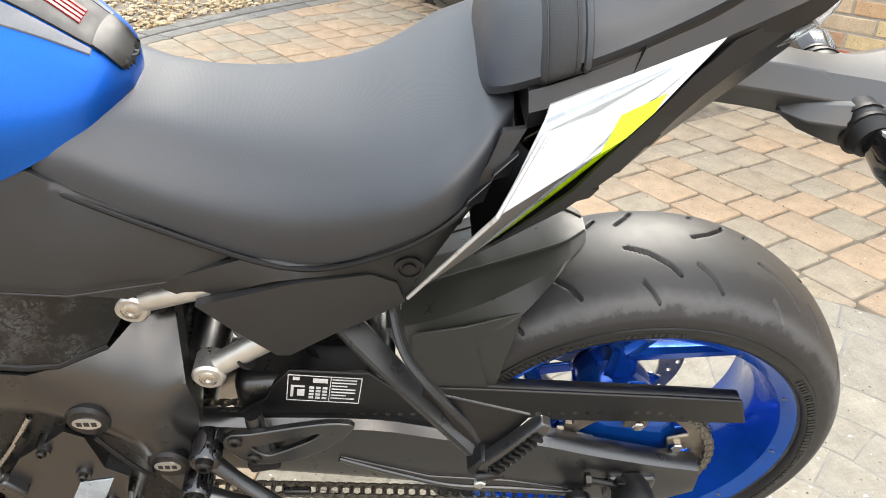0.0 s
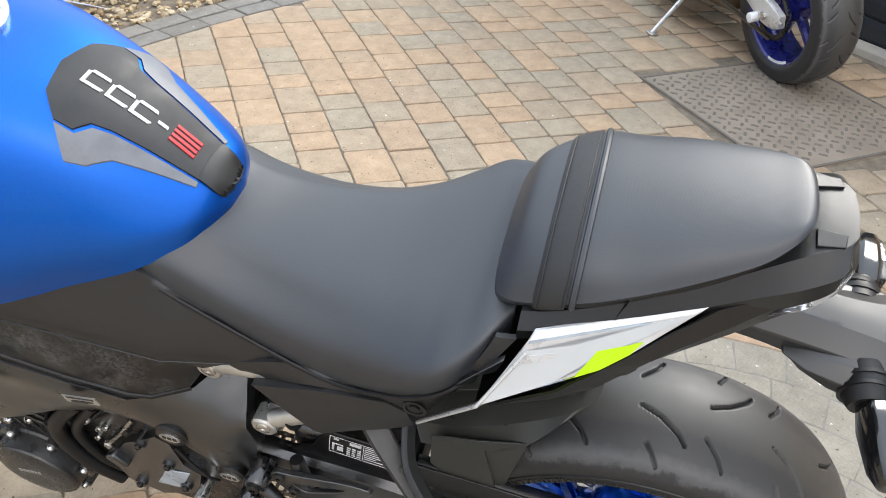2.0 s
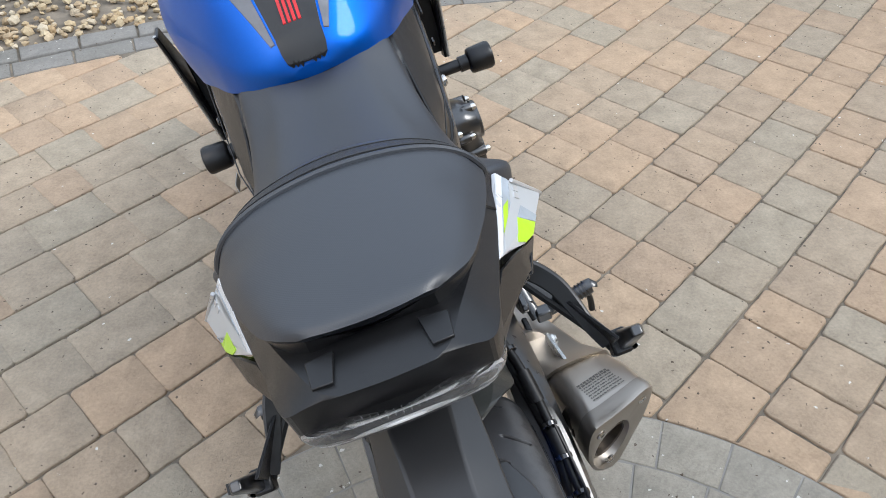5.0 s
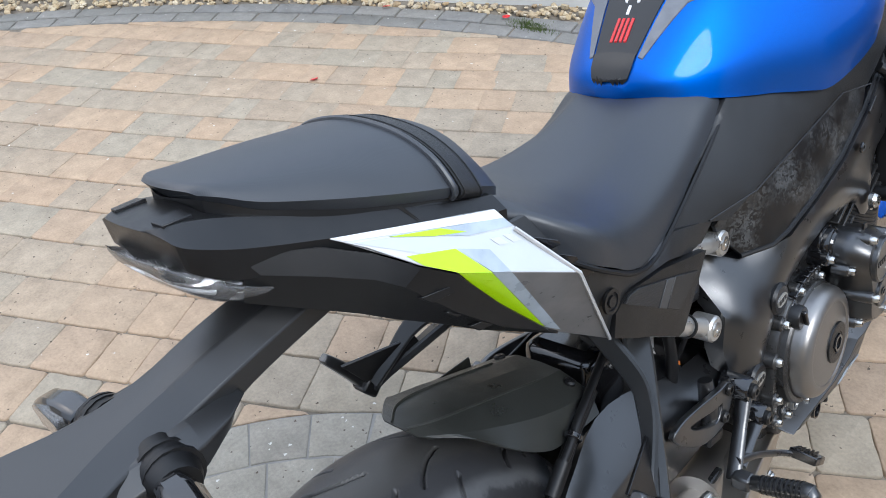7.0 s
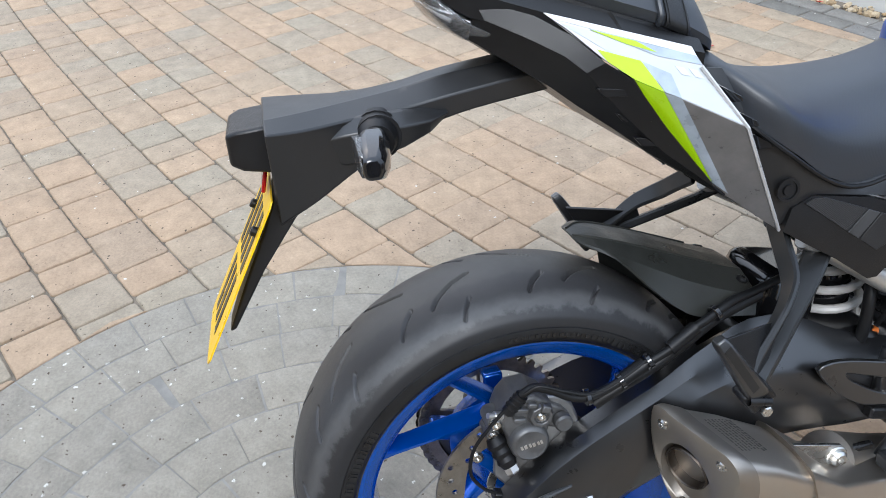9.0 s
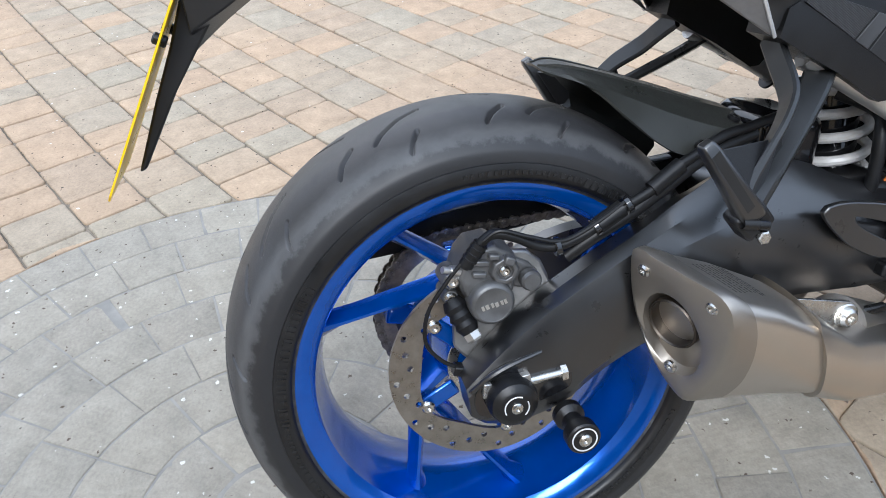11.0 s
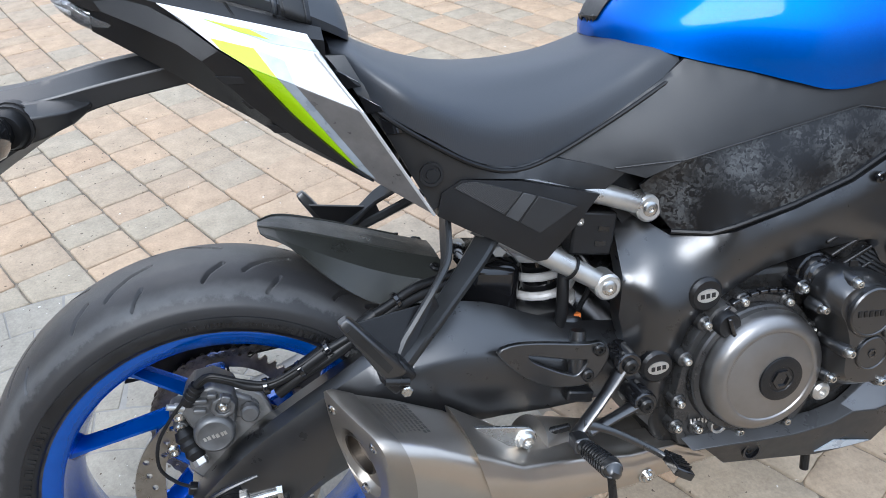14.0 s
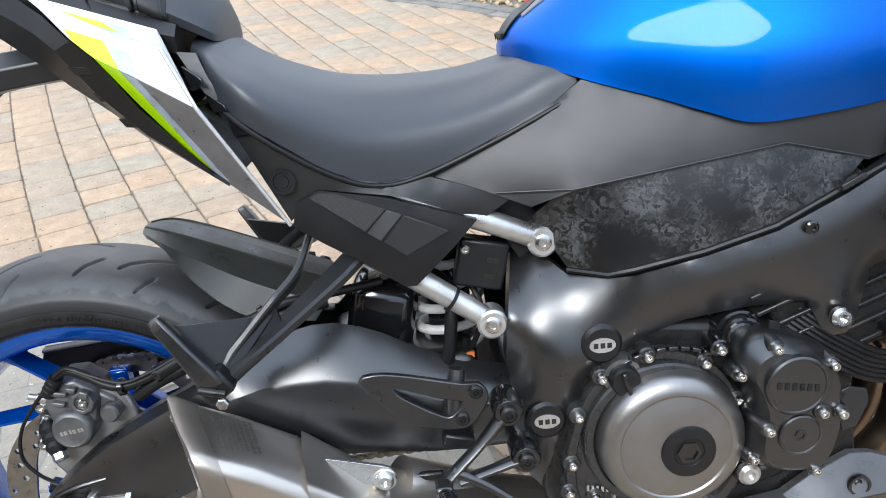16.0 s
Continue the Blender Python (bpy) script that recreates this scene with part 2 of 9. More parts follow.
def tyre_rubber():
    m, n, l, b = nodes_of("worn tyre rubber")
    tc = n.new("ShaderNodeTexCoord")
    sx = n.new("ShaderNodeSeparateXYZ")
    l.new(tc.outputs["Object"], sx.inputs[0])
    ab = n.new("ShaderNodeMath")
    ab.operation = "ABSOLUTE"
    l.new(sx.outputs[0], ab.inputs[0])
    nz = n.new("ShaderNodeTexNoise")
    nz.inputs["Scale"].default_value, nz.inputs["Detail"].default_value, nz.inputs["Roughness"].default_value = 34, 7, 0.7
    l.new(tc.outputs["Object"], nz.inputs["Vector"])
    ad = n.new("ShaderNodeMath")
    ad.operation = "MULTIPLY_ADD"
    ad.inputs[1].default_value, ad.inputs[2].default_value = 0.026, -0.013
    l.new(nz.outputs[0], ad.inputs[0])
    sm = n.new("ShaderNodeMath")
    sm.operation = "ADD"
    l.new(ab.outputs[0], sm.inputs[0])
    l.new(ad.outputs[0], sm.inputs[1])
    cr = n.new("ShaderNodeValToRGB")
    e = cr.color_ramp.elements
    e[0].position, e[0].color = 0.0, (0.050, 0.049, 0.047, 1)
    e[1].position, e[1].color = 1.0, (0.014, 0.014, 0.015, 1)
    for p, c in ((0.30, (0.046, 0.045, 0.044, 1)), (0.40, (0.034, 0.034, 0.036, 1)), (0.66, (0.031, 0.031, 0.033, 1)), (0.80, (0.070, 0.070, 0.071, 1)), (0.86, (0.058, 0.058, 0.059, 1)), (0.90, (0.017, 0.017, 0.018, 1))):
        q = e.new(p)
        q.color = c
    mr = n.new("ShaderNodeMapRange")
    mr.inputs[2].default_value = 0.1
    l.new(sm.outputs[0], mr.inputs[0])
    l.new(mr.outputs[0], cr.inputs[0])
    l.new(cr.outputs[0], b.inputs["Base Color"])
    rr = n.new("ShaderNodeMapRange")
    rr.inputs[3].default_value, rr.inputs[4].default_value = 0.38, 0.60
    l.new(nz.outputs[0], rr.inputs[0])
    l.new(rr.outputs[0], b.inputs["Roughness"])
    b.inputs["Specular IOR Level"].default_value = 0.5
    n2 = n.new("ShaderNodeTexNoise")
    n2.inputs["Scale"].default_value = 1100
    l.new(tc.outputs["Object"], n2.inputs["Vector"])
    bp = n.new("ShaderNodeBump")
    bp.inputs["Strength"].default_value, bp.inputs["Distance"].default_value = 0.3, 0.0005
    l.new(n2.outputs[0], bp.inputs["Height"])
    l.new(bp.outputs[0], b.inputs["Normal"])
    return m


TYRE = tyre_rubber()
SIDEWALL = mat("sidewall rubber", (0.0085, 0.0085, 0.009), 0.40, bump=0.2, bscale=900)
HOSE_SHADE = mat("black hose rubber and gap shade", (0.007, 0.007, 0.0075), 0.45, bump=0.1, spec=0.35, rvar=0.05)
BLUEW = mat("blue wheel paint", (0.001, 0.102, 0.52), 0.22, 0.65, col2=(0.0008, 0.086, 0.46), coat=0.8, rvar=0.05)
STEEL = mat("bright steel", (0.62, 0.61, 0.58), 0.26, 1.0, col2=(0.5, 0.49, 0.47), rvar=0.08)
ALLOY = mat("cast alloy", (0.60, 0.59, 0.56), 0.36, 0.85, col2=(0.5, 0.49, 0.47), bump=0.15, bscale=900)
DARKST = mat("dark engine metal", (0.030, 0.029, 0.028), 0.30, 0.6, col2=(0.018, 0.0175, 0.017), bump=0.2, bscale=1200)
CLUTCH = mat("bronze grey engine paint", (0.285, 0.274, 0.263), 0.36, 0.92, col2=(0.255, 0.245, 0.235), bump=0.1, bscale=1500, rvar=0.05)
CASE = mat("dark grey cast case", (0.062, 0.061, 0.060), 0.30, 0.6, col2=(0.045, 0.044, 0.043), bump=0.25, bscale=1100)
LETTER = mat("raised rubber lettering", (0.012, 0.012, 0.0125), 0.28)
DISC = mat("brushed disc steel", (0.36, 0.33, 0.29), 0.34, 0.95, col2=(0.27, 0.25, 0.22), scale=60)
EXH = mat("brushed stainless", (0.56, 0.515, 0.46), 0.34, 0.95, col2=(0.50, 0.455, 0.40), scale=5, bump=0.06, bscale=500, rvar=0.05)
HEADER = mat("heat tinted steel", (0.26, 0.20, 0.145), 0.36, 1.0, col2=(0.18, 0.135, 0.095), scale=14)
PIPEIN = mat("sooty brown steel", (0.10, 0.085, 0.07), 0.42, 0.9, col2=(0.06, 0.05, 0.042), scale=30)
CAPM = mat("brown grey cast steel", (0.40, 0.365, 0.32), 0.46, 0.95, col2=(0.35, 0.318, 0.28), scale=6, bump=0.12, bscale=700, rvar=0.05)
BRACKM = mat("dull cast alloy", (0.34, 0.335, 0.325), 0.42, 0.8, col2=(0.25, 0.246, 0.24), bump=0.25, bscale=800)
CALIP = mat("grey caliper metal", (0.135, 0.135, 0.134), 0.40, 0.5, col2=(0.10, 0.10, 0.10), scale=60, bump=0.3, bscale=700)
SILVER = mat("silver paint", (0.60, 0.60, 0.60), 0.34, 0.45, col2=(0.55, 0.55, 0.55), coat=0.3)
GUN = mat("warm grey paint", (0.235, 0.225, 0.22), 0.36, 0.4, coat=0.3)
BELLY_LIT = mat("metallic dark grey paint lit from above", (0.11, 0.112, 0.116), 0.34, 0.5, col2=(0.10, 0.102, 0.106))
BELLYD = mat("satin dark grey paint", (0.028, 0.029, 0.030), 0.36, 0.3, col2=(0.024, 0.025, 0.026))
PEARL = mat("pearl silver paint", (0.52, 0.545, 0.56), 0.33, 0.25, col2=(0.50, 0.525, 0.54), coat=0.3, rvar=0.04)
WHITE = mat("white paint", (0.70, 0.71, 0.72), 0.30, col2=(0.67, 0.68, 0.69), coat=0.4)
PALE = mat("pale blue grey paint", (0.40, 0.46, 0.52), 0.32, 0.1, coat=0.4)
LIME = mat("lime green decal", (0.42, 0.70, 0.002), 0.34, col2=(0.40, 0.66, 0.002), coat=0.3)
YELLOW = mat("yellow plate plastic", (0.86, 0.53, 0.004), 0.35, col2=(0.80, 0.49, 0.004))
ETCH = mat("etched steel", (0.20, 0.185, 0.165), 0.5, 0.8)
INK_SHADE = mat("black print and slot shade", (0.012, 0.012, 0.012), 0.4)
LABELW = mat("white print", (0.74, 0.74, 0.74), 0.5)
REDP = mat("red print", (0.55, 0.012, 0.018), 0.4)
REDL = mat("red reflector", (0.45, 0.006, 0.008), 0.15, coat=0.6)
PADG = mat("grey tank pad", (0.15, 0.158, 0.175), 0.45, bump=0.15)
PADB = mat("black tank pad", (0.030, 0.031, 0.033), 0.5, bump=0.15, spec=0.3)
CHAIN = mat("chain steel", (0.30, 0.275, 0.24), 0.36, 0.9, col2=(0.10, 0.09, 0.078), scale=90)
GOLD = mat("worn sprocket steel", (0.33, 0.29, 0.24), 0.42, 0.9, col2=(0.2, 0.17, 0.14), scale=60)
WTUBE = mat("grey white tube", (0.55, 0.54, 0.52), 0.4)
ORANGE = mat("orange sticker", (0.6, 0.16, 0.03), 0.5)


def weave_mat():
    """Black plastic with a fine diamond relief."""
    m, n, l, b = nodes_of("woven black plastic")
    b.inputs["Base Color"].default_value, b.inputs["Roughness"].default_value = (0.017, 0.017, 0.0175, 1), 0.42
    tc = n.new("ShaderNodeTexCoord")
    outs = []
    for turn in (40, -50):
        mp = n.new("ShaderNodeMapping")
        mp.inputs["Rotation"].default_value = (radians(turn), 0, 0)
        w = n.new("ShaderNodeTexWave")
        w.bands_direction = "Y"
        w.inputs["Scale"].default_value = 170
        l.new(tc.outputs["Object"], mp.inputs[0])
        l.new(mp.outputs[0], w.inputs[0])
        outs.append(w.outputs["Fac"])
    mul = n.new("ShaderNodeMath")
    mul.operation = "MULTIPLY"
    l.new(outs[0], mul.inputs[0])
    l.new(outs[1], mul.inputs[1])
    bp = n.new("ShaderNodeBump")
    bp.inputs["Strength"].default_value, bp.inputs["Distance"].default_value = 0.5, 0.0008
    l.new(mul.outputs[0], bp.inputs["Height"])
    l.new(bp.outputs[0], b.inputs["Normal"])
    return m


WEAVE = weave_mat()


def lens_mat():
    m, n, l, b = nodes_of("clear lens")
    b.inputs["Base Color"].default_value = (0.9, 0.9, 0.9, 1)
    b.inputs["Roughness"].default_value, b.inputs["IOR"].default_value = 0.03, 1.45
    b.inputs["Transmission Weight"].default_value = 0.92
    return m


LENS = lens_mat()
LAMPIN = mat("dull lamp reflector", (0.42, 0.42, 0.43), 0.35, 0.7, col2=(0.10, 0.10, 0.105), scale=160)


def vinyl():
    """Seat cover with a fine woven grain."""
    m, n, l, b = nodes_of("seat vinyl")
    tc = n.new("ShaderNodeTexCoord")
    outs = []
    for turn in (35, -55):
        mp = n.new("ShaderNodeMapping")
        mp.inputs["Rotation"].default_value = (0, 0, radians(turn))
        w = n.new("ShaderNodeTexWave")
        w.inputs["Scale"].default_value = 190
        l.new(tc.outputs["Object"], mp.inputs[0])
        l.new(mp.outputs[0], w.inputs[0])
        outs.append(w.outputs["Fac"])
    mul = n.new("ShaderNodeMath")
    mul.operation = "MULTIPLY"
    l.new(outs[0], mul.inputs[0])
    l.new(outs[1], mul.inputs[1])
    t1 = n.new("ShaderNodeTexNoise")
    t1.inputs["Scale"].default_value, t1.inputs["Detail"].default_value = 14, 5
    l.new(tc.outputs["Object"], t1.inputs[0])
    bp = n.new("ShaderNodeBump")
    bp.inputs["Strength"].default_value, bp.inputs["Distance"].default_value = 0.09, 0.0005
    l.new(mul.outputs[0], bp.inputs["Height"])
    l.new(bp.outputs[0], b.inputs["Normal"])
    cr = n.new("ShaderNodeValToRGB")
    cr.color_ramp.elements[0].color, cr.color_ramp.elements[1].color = (0.018, 0.0208, 0.0255, 1), (0.024, 0.0275, 0.0335, 1)
    l.new(t1.outputs[0], cr.inputs[0])
    l.new(cr.outputs[0], b.inputs["Base Color"])
    rr = n.new("ShaderNodeMapRange")
    rr.inputs[3].default_value, rr.inputs[4].default_value = 0.42, 0.50
    l.new(t1.outputs[0], rr.inputs[0])
    l.new(rr.outputs[0], b.inputs["Roughness"])
    b.inputs["Specular IOR Level"].default_value = 0.7
    return m


VINYL = vinyl()
WEBBING = mat("black strap webbing", (0.016, 0.0165, 0.0175), 0.50, col2=(0.010, 0.0105, 0.011), scale=400, bump=0.6, bscale=1400)


def metallic_blue():
    m, n, l, b = nodes_of("metallic blue tank paint")
    tc = n.new("ShaderNodeTexCoord")
    fl = n.new("ShaderNodeTexVoronoi")
    fl.inputs["Scale"].default_value = 1600
    l.new(tc.outputs["Object"], fl.inputs["Vector"])
    br = n.new("ShaderNodeTexNoise")
    br.inputs["Scale"].default_value, br.inputs["Detail"].default_value = 9, 3
    l.new(tc.outputs["Object"], br.inputs["Vector"])
    mix = n.new("ShaderNodeMix")
    mix.data_type = "RGBA"
    mix.inputs[6].default_value, mix.inputs[7].default_value = (0.0002, 0.086, 0.43, 1), (0.0004, 0.120, 0.56, 1)
    l.new(fl.outputs["Color"], mix.inputs[0])
    l.new(mix.outputs[2], b.inputs["Base Color"])
    b.inputs["Metallic"].default_value, b.inputs["Roughness"].default_value = 0.92, 0.50
    b.inputs["Coat Weight"].default_value, b.inputs["Coat Roughness"].default_value = 0.30, 0.04
    bp = n.new("ShaderNodeBump")
    bp.inputs["Strength"].default_value, bp.inputs["Distance"].default_value = 0.05, 0.0004
    l.new(br.outputs[0], bp.inputs["Height"])
    l.new(bp.outputs[0], b.inputs["Coat Normal"])
    return m


BLUE = metallic_blue()


def forged():
    """Chopped carbon: flat grey flakes of many tones."""
    m, n, l, b = nodes_of("chopped carbon look")
    tc = n.new("ShaderNodeTexCoord")
    nz = n.new("ShaderNodeTexNoise")
    nz.inputs["Scale"].default_value, nz.inputs["Detail"].default_value = 90, 5
    l.new(tc.outputs["Object"], nz.inputs[0])
    add = n.new("ShaderNodeVectorMath")
    add.operation = "MULTIPLY_ADD"
    add.inputs[1].default_value = (0.03, 0.03, 0.03)
    l.new(nz.outputs["Color"], add.inputs[0])
    l.new(tc.outputs["Object"], add.inputs[2])
    v = n.new("ShaderNodeTexVoronoi")
    v.feature = "SMOOTH_F1"
    v.inputs["Scale"].default_value, v.inputs["Smoothness"].default_value = 210, 0.35
    l.new(add.outputs[0], v.inputs["Vector"])
    v2 = n.new("ShaderNodeTexNoise")
    v2.inputs["Scale"].default_value, v2.inputs["Detail"].default_value = 17, 3
    l.new(tc.outputs["Object"], v2.inputs["Vector"])
    cloud_ = n.new("ShaderNodeMapRange")
    cloud_.inputs[1].default_value, cloud_.inputs[2].default_value = 0.36, 0.66
    l.new(v2.outputs[0], cloud_.inputs[0])
    sep = n.new("ShaderNodeSeparateColor")
    l.new(v.outputs["Color"], sep.inputs[0])
    mu = n.new("ShaderNodeMath")
    mu.operation = "MULTIPLY"
    l.new(sep.outputs[0], mu.inputs[0])
    l.new(cloud_.outputs[0], mu.inputs[1])
    cr = n.new("ShaderNodeValToRGB")
    cr.color_ramp.elements[0].color, cr.color_ramp.elements[1].color = (0.004, 0.004, 0.0045, 1), (0.058, 0.060, 0.061, 1)
    cr.color_ramp.elements[0].position, cr.color_ramp.elements[1].position = 0.10, 0.75
    l.new(mu.outputs[0], cr.inputs[0])
    l.new(cr.outputs[0], b.inputs["Base Color"])
    b.inputs["Roughness"].default_value = 0.33
    return m


CARBON = forged()


def paver_mat(name, ramp, speck=0.5, moss=0.3):
    """Tumbled concrete block: a tone for each block, blotches, pits and pale flecks."""
    m, n, l, b = nodes_of(name)
    oi = n.new("ShaderNodeObjectInfo")
    ge = n.new("ShaderNodeNewGeometry")
    add = n.new("ShaderNodeMath")
    add.operation = "ADD"
    l.new(oi.outputs["Random"], add.inputs[0])
    l.new(ge.outputs["Random Per Island"], add.inputs[1])
    fr = n.new("ShaderNodeMath")
    fr.operation = "FRACT"
    l.new(add.outputs[0], fr.inputs[0])
    cr = n.new("ShaderNodeValToRGB")
    cr.color_ramp.interpolation = "LINEAR"
    while len(cr.color_ramp.elements) < len(ramp):
        cr.color_ramp.elements.new(0.5)
    for i, c in enumerate(ramp):
        cr.color_ramp.elements[i].position = i / (len(ramp) - 1)
        cr.color_ramp.elements[i].color = (*c, 1)
    l.new(fr.outputs[0], cr.inputs[0])
    pos = ge.outputs["Position"]
    t1 = n.new("ShaderNodeTexNoise")
    t1.inputs["Scale"].default_value, t1.inputs["Detail"].default_value, t1.inputs["Roughness"].default_value = 16, 8, 0.68
    t2 = n.new("ShaderNodeTexNoise")
    t2.inputs["Scale"].default_value, t2.inputs["Detail"].default_value, t2.inputs["Roughness"].default_value = 130, 6, 0.7
    for t in (t1, t2):
        l.new(pos, t.inputs["Vector"])
    mr = n.new("ShaderNodeMapRange")
    mr.inputs[1].default_value, mr.inputs[2].default_value, mr.inputs[3].default_value, mr.inputs[4].default_value = 0.3, 0.7, 0.80, 1.15
    l.new(t1.outputs[0], mr.inputs[0])
    mr2 = n.new("ShaderNodeMapRange")
    mr2.inputs[1].default_value, mr2.inputs[2].default_value, mr2.inputs[3].default_value, mr2.inputs[4].default_value = 0.3, 0.7, 0.84, 1.13
    l.new(t2.outputs[0], mr2.inputs[0])
    mm = n.new("ShaderNodeMath")
    mm.operation = "MULTIPLY"
    l.new(mr.outputs[0], mm.inputs[0])
    l.new(mr2.outputs[0], mm.inputs[1])
    sc = n.new("ShaderNodeVectorMath")
    sc.operation = "SCALE"
    l.new(cr.outputs[0], sc.inputs[0])
    l.new(mm.outputs[0], sc.inputs["Scale"])
    # ragged pale flecks and dark pits, each of its own size
    warp = n.new("ShaderNodeVectorMath")
    warp.operation = "MULTIPLY_ADD"
    warp.inputs[1].default_value = (0.016, 0.016, 0.016)
    l.new(t2.outputs["Color"], warp.inputs[0])
    l.new(pos, warp.inputs[2])
    prev = sc.outputs[0]
    for scale, share, size, tone in ((85, 0.16 * speck, 0.36, (0.55, 0.53, 0.48, 1)), (95, 0.12, 0.30, (0.085, 0.065, 0.048, 1))):
        v_ = n.new("ShaderNodeTexVoronoi")
        v_.inputs["Scale"].default_value = scale
        l.new(warp.outputs[0], v_.inputs["Vector"])
        sp = n.new("ShaderNodeSeparateColor")
        l.new(v_.outputs["Color"], sp.inputs[0])
        gt = n.new("ShaderNodeMath")
        gt.operation = "GREATER_THAN"
        gt.inputs[1].default_value = 1 - share
        l.new(sp.outputs[0], gt.inputs[0])
        sz = n.new("ShaderNodeMath")
        sz.operation = "MULTIPLY"
        sz.inputs[1].default_value = size
        l.new(sp.outputs[1], sz.inputs[0])
        lt = n.new("ShaderNodeMath")
        lt.operation = "LESS_THAN"
        l.new(v_.outputs["Distance"], lt.inputs[0])
        l.new(sz.outputs[0], lt.inputs[1])
        fl = n.new("ShaderNodeMath")
        fl.operation = "MULTIPLY"
        l.new(lt.outputs[0], fl.inputs[0])
        l.new(gt.outputs[0], fl.inputs[1])
        mix = n.new("ShaderNodeMix")
        mix.data_type = "RGBA"
        mix.inputs[7].default_value = tone
        l.new(fl.outputs[0], mix.inputs[0])
        l.new(prev, mix.inputs[6])
        prev = mix.outputs[2]
    l.new(mix.outputs[2], b.inputs["Base Color"])
    b.inputs["Roughness"].default_value = 0.86
    b.inputs["Specular IOR Level"].default_value = 0.3
    bp = n.new("ShaderNodeBump")
    bp.inputs["Strength"].default_value, bp.inputs["Distance"].default_value = 0.8, 0.0025
    l.new(t2.outputs[0], bp.inputs["Height"])
    l.new(bp.outputs[0], b.inputs["Normal"])
    return m


PAVE = paver_mat("tumbled block", [(0.297, 0.253, 0.190), (0.313, 0.265, 0.199), (0.307, 0.248, 0.181), (0.338, 0.250, 0.174), (0.371, 0.269, 0.180), (0.380, 0.280, 0.190), (0.360, 0.258, 0.173), (0.341, 0.262, 0.184), (0.320, 0.261, 0.192), (0.300, 0.251, 0.189)], 0.06)
PAVEG = paver_mat("weathered grey block", [(0.263, 0.240, 0.198), (0.286, 0.259, 0.211), (0.271, 0.247, 0.205), (0.252, 0.228, 0.188)], 0.40)
KERB = paver_mat("dark grey block", [(0.16, 0.155, 0.14), (0.21, 0.20, 0.18), (0.18, 0.175, 0.165)], 0.2)
SAND = mat("sanded joint", (0.205, 0.172, 0.132), 0.95, col2=(0.095, 0.080, 0.061), scale=14, bump=0.9, bscale=350)
JOINTG = mat("grey dusty joint", (0.25, 0.238, 0.215), 0.95, col2=(0.17, 0.162, 0.148), scale=14, bump=0.9, bscale=350)
STONE = paver_mat("golden gravel", [(0.400, 0.300, 0.175), (0.470, 0.385, 0.255), (0.300, 0.215, 0.125), (0.520, 0.450, 0.335), (0.370, 0.260, 0.140)], 0.0)
BRICK = paver_mat("yellow stock brick", [(0.55, 0.42, 0.24), (0.48, 0.38, 0.24), (0.60, 0.48, 0.29), (0.42, 0.24, 0.14), (0.50, 0.42, 0.30)], 0.0)
REDBR = paver_mat("red brick", [(0.40, 0.11, 0.06), (0.46, 0.14, 0.075), (0.34, 0.09, 0.055)], 0.0)
RENDER = mat("painted render", (0.56, 0.55, 0.51), 0.85, col2=(0.47, 0.46, 0.43), scale=3, bump=0.6, bscale=220)
MORTAR = mat("mortar", (0.38, 0.35, 0.30), 0.95, col2=(0.26, 0.24, 0.2), scale=9, bump=0.7, bscale=300)
DOORM = mat("anthracite door paint", (0.018, 0.023, 0.031), 0.42, col2=(0.015, 0.020, 0.027), bump=0.25, bscale=900)
CONC = mat("pale concrete", (0.42, 0.40, 0.36), 0.9, col2=(0.32, 0.30, 0.27), scale=7, bump=0.6, bscale=260)
TIMBER = mat("brown stained timber", (0.16, 0.105, 0.065), 0.75, col2=(0.09, 0.06, 0.04), scale=6, bump=0.6, bscale=120, aniso=(1, 1, 9))
COVER = mat("worn cover plate", (0.27, 0.228, 0.185), 0.66, 0.1, col2=(0.205, 0.172, 0.138), scale=7, bump=0.3, bscale=300)
COVERD = mat("dark cover pattern", (0.150, 0.134, 0.114), 0.7, 0.1)
BLUED = mat("dark blue wheel paint", (0.010, 0.016, 0.20), 0.30, 0.35, coat=0.6)


# ---- ground ----
GROUND_Z = -0.011
ground = part("ground", raw([(-300, -300, GROUND_Z), (300, -300, GROUND_Z), (300, 300, GROUND_Z), (-300, 300, GROUND_Z)], [(0, 1, 2, 3)]), SAND, smooth=False)
tagged(ground, "sanded ground under the block paving", "ground", kind="structure")

# ---- the motorcycle: built upright, leaning on its side stand ----
LEAN = Matrix.Rotation(radians(-13.12), 4, "Y")
bike = hold("motorcycle", LEAN)
tagged(bike, "blue and black naked motorcycle leaning on its side stand", "motorcycle")
AX = Vector((0, 0, 0.311))


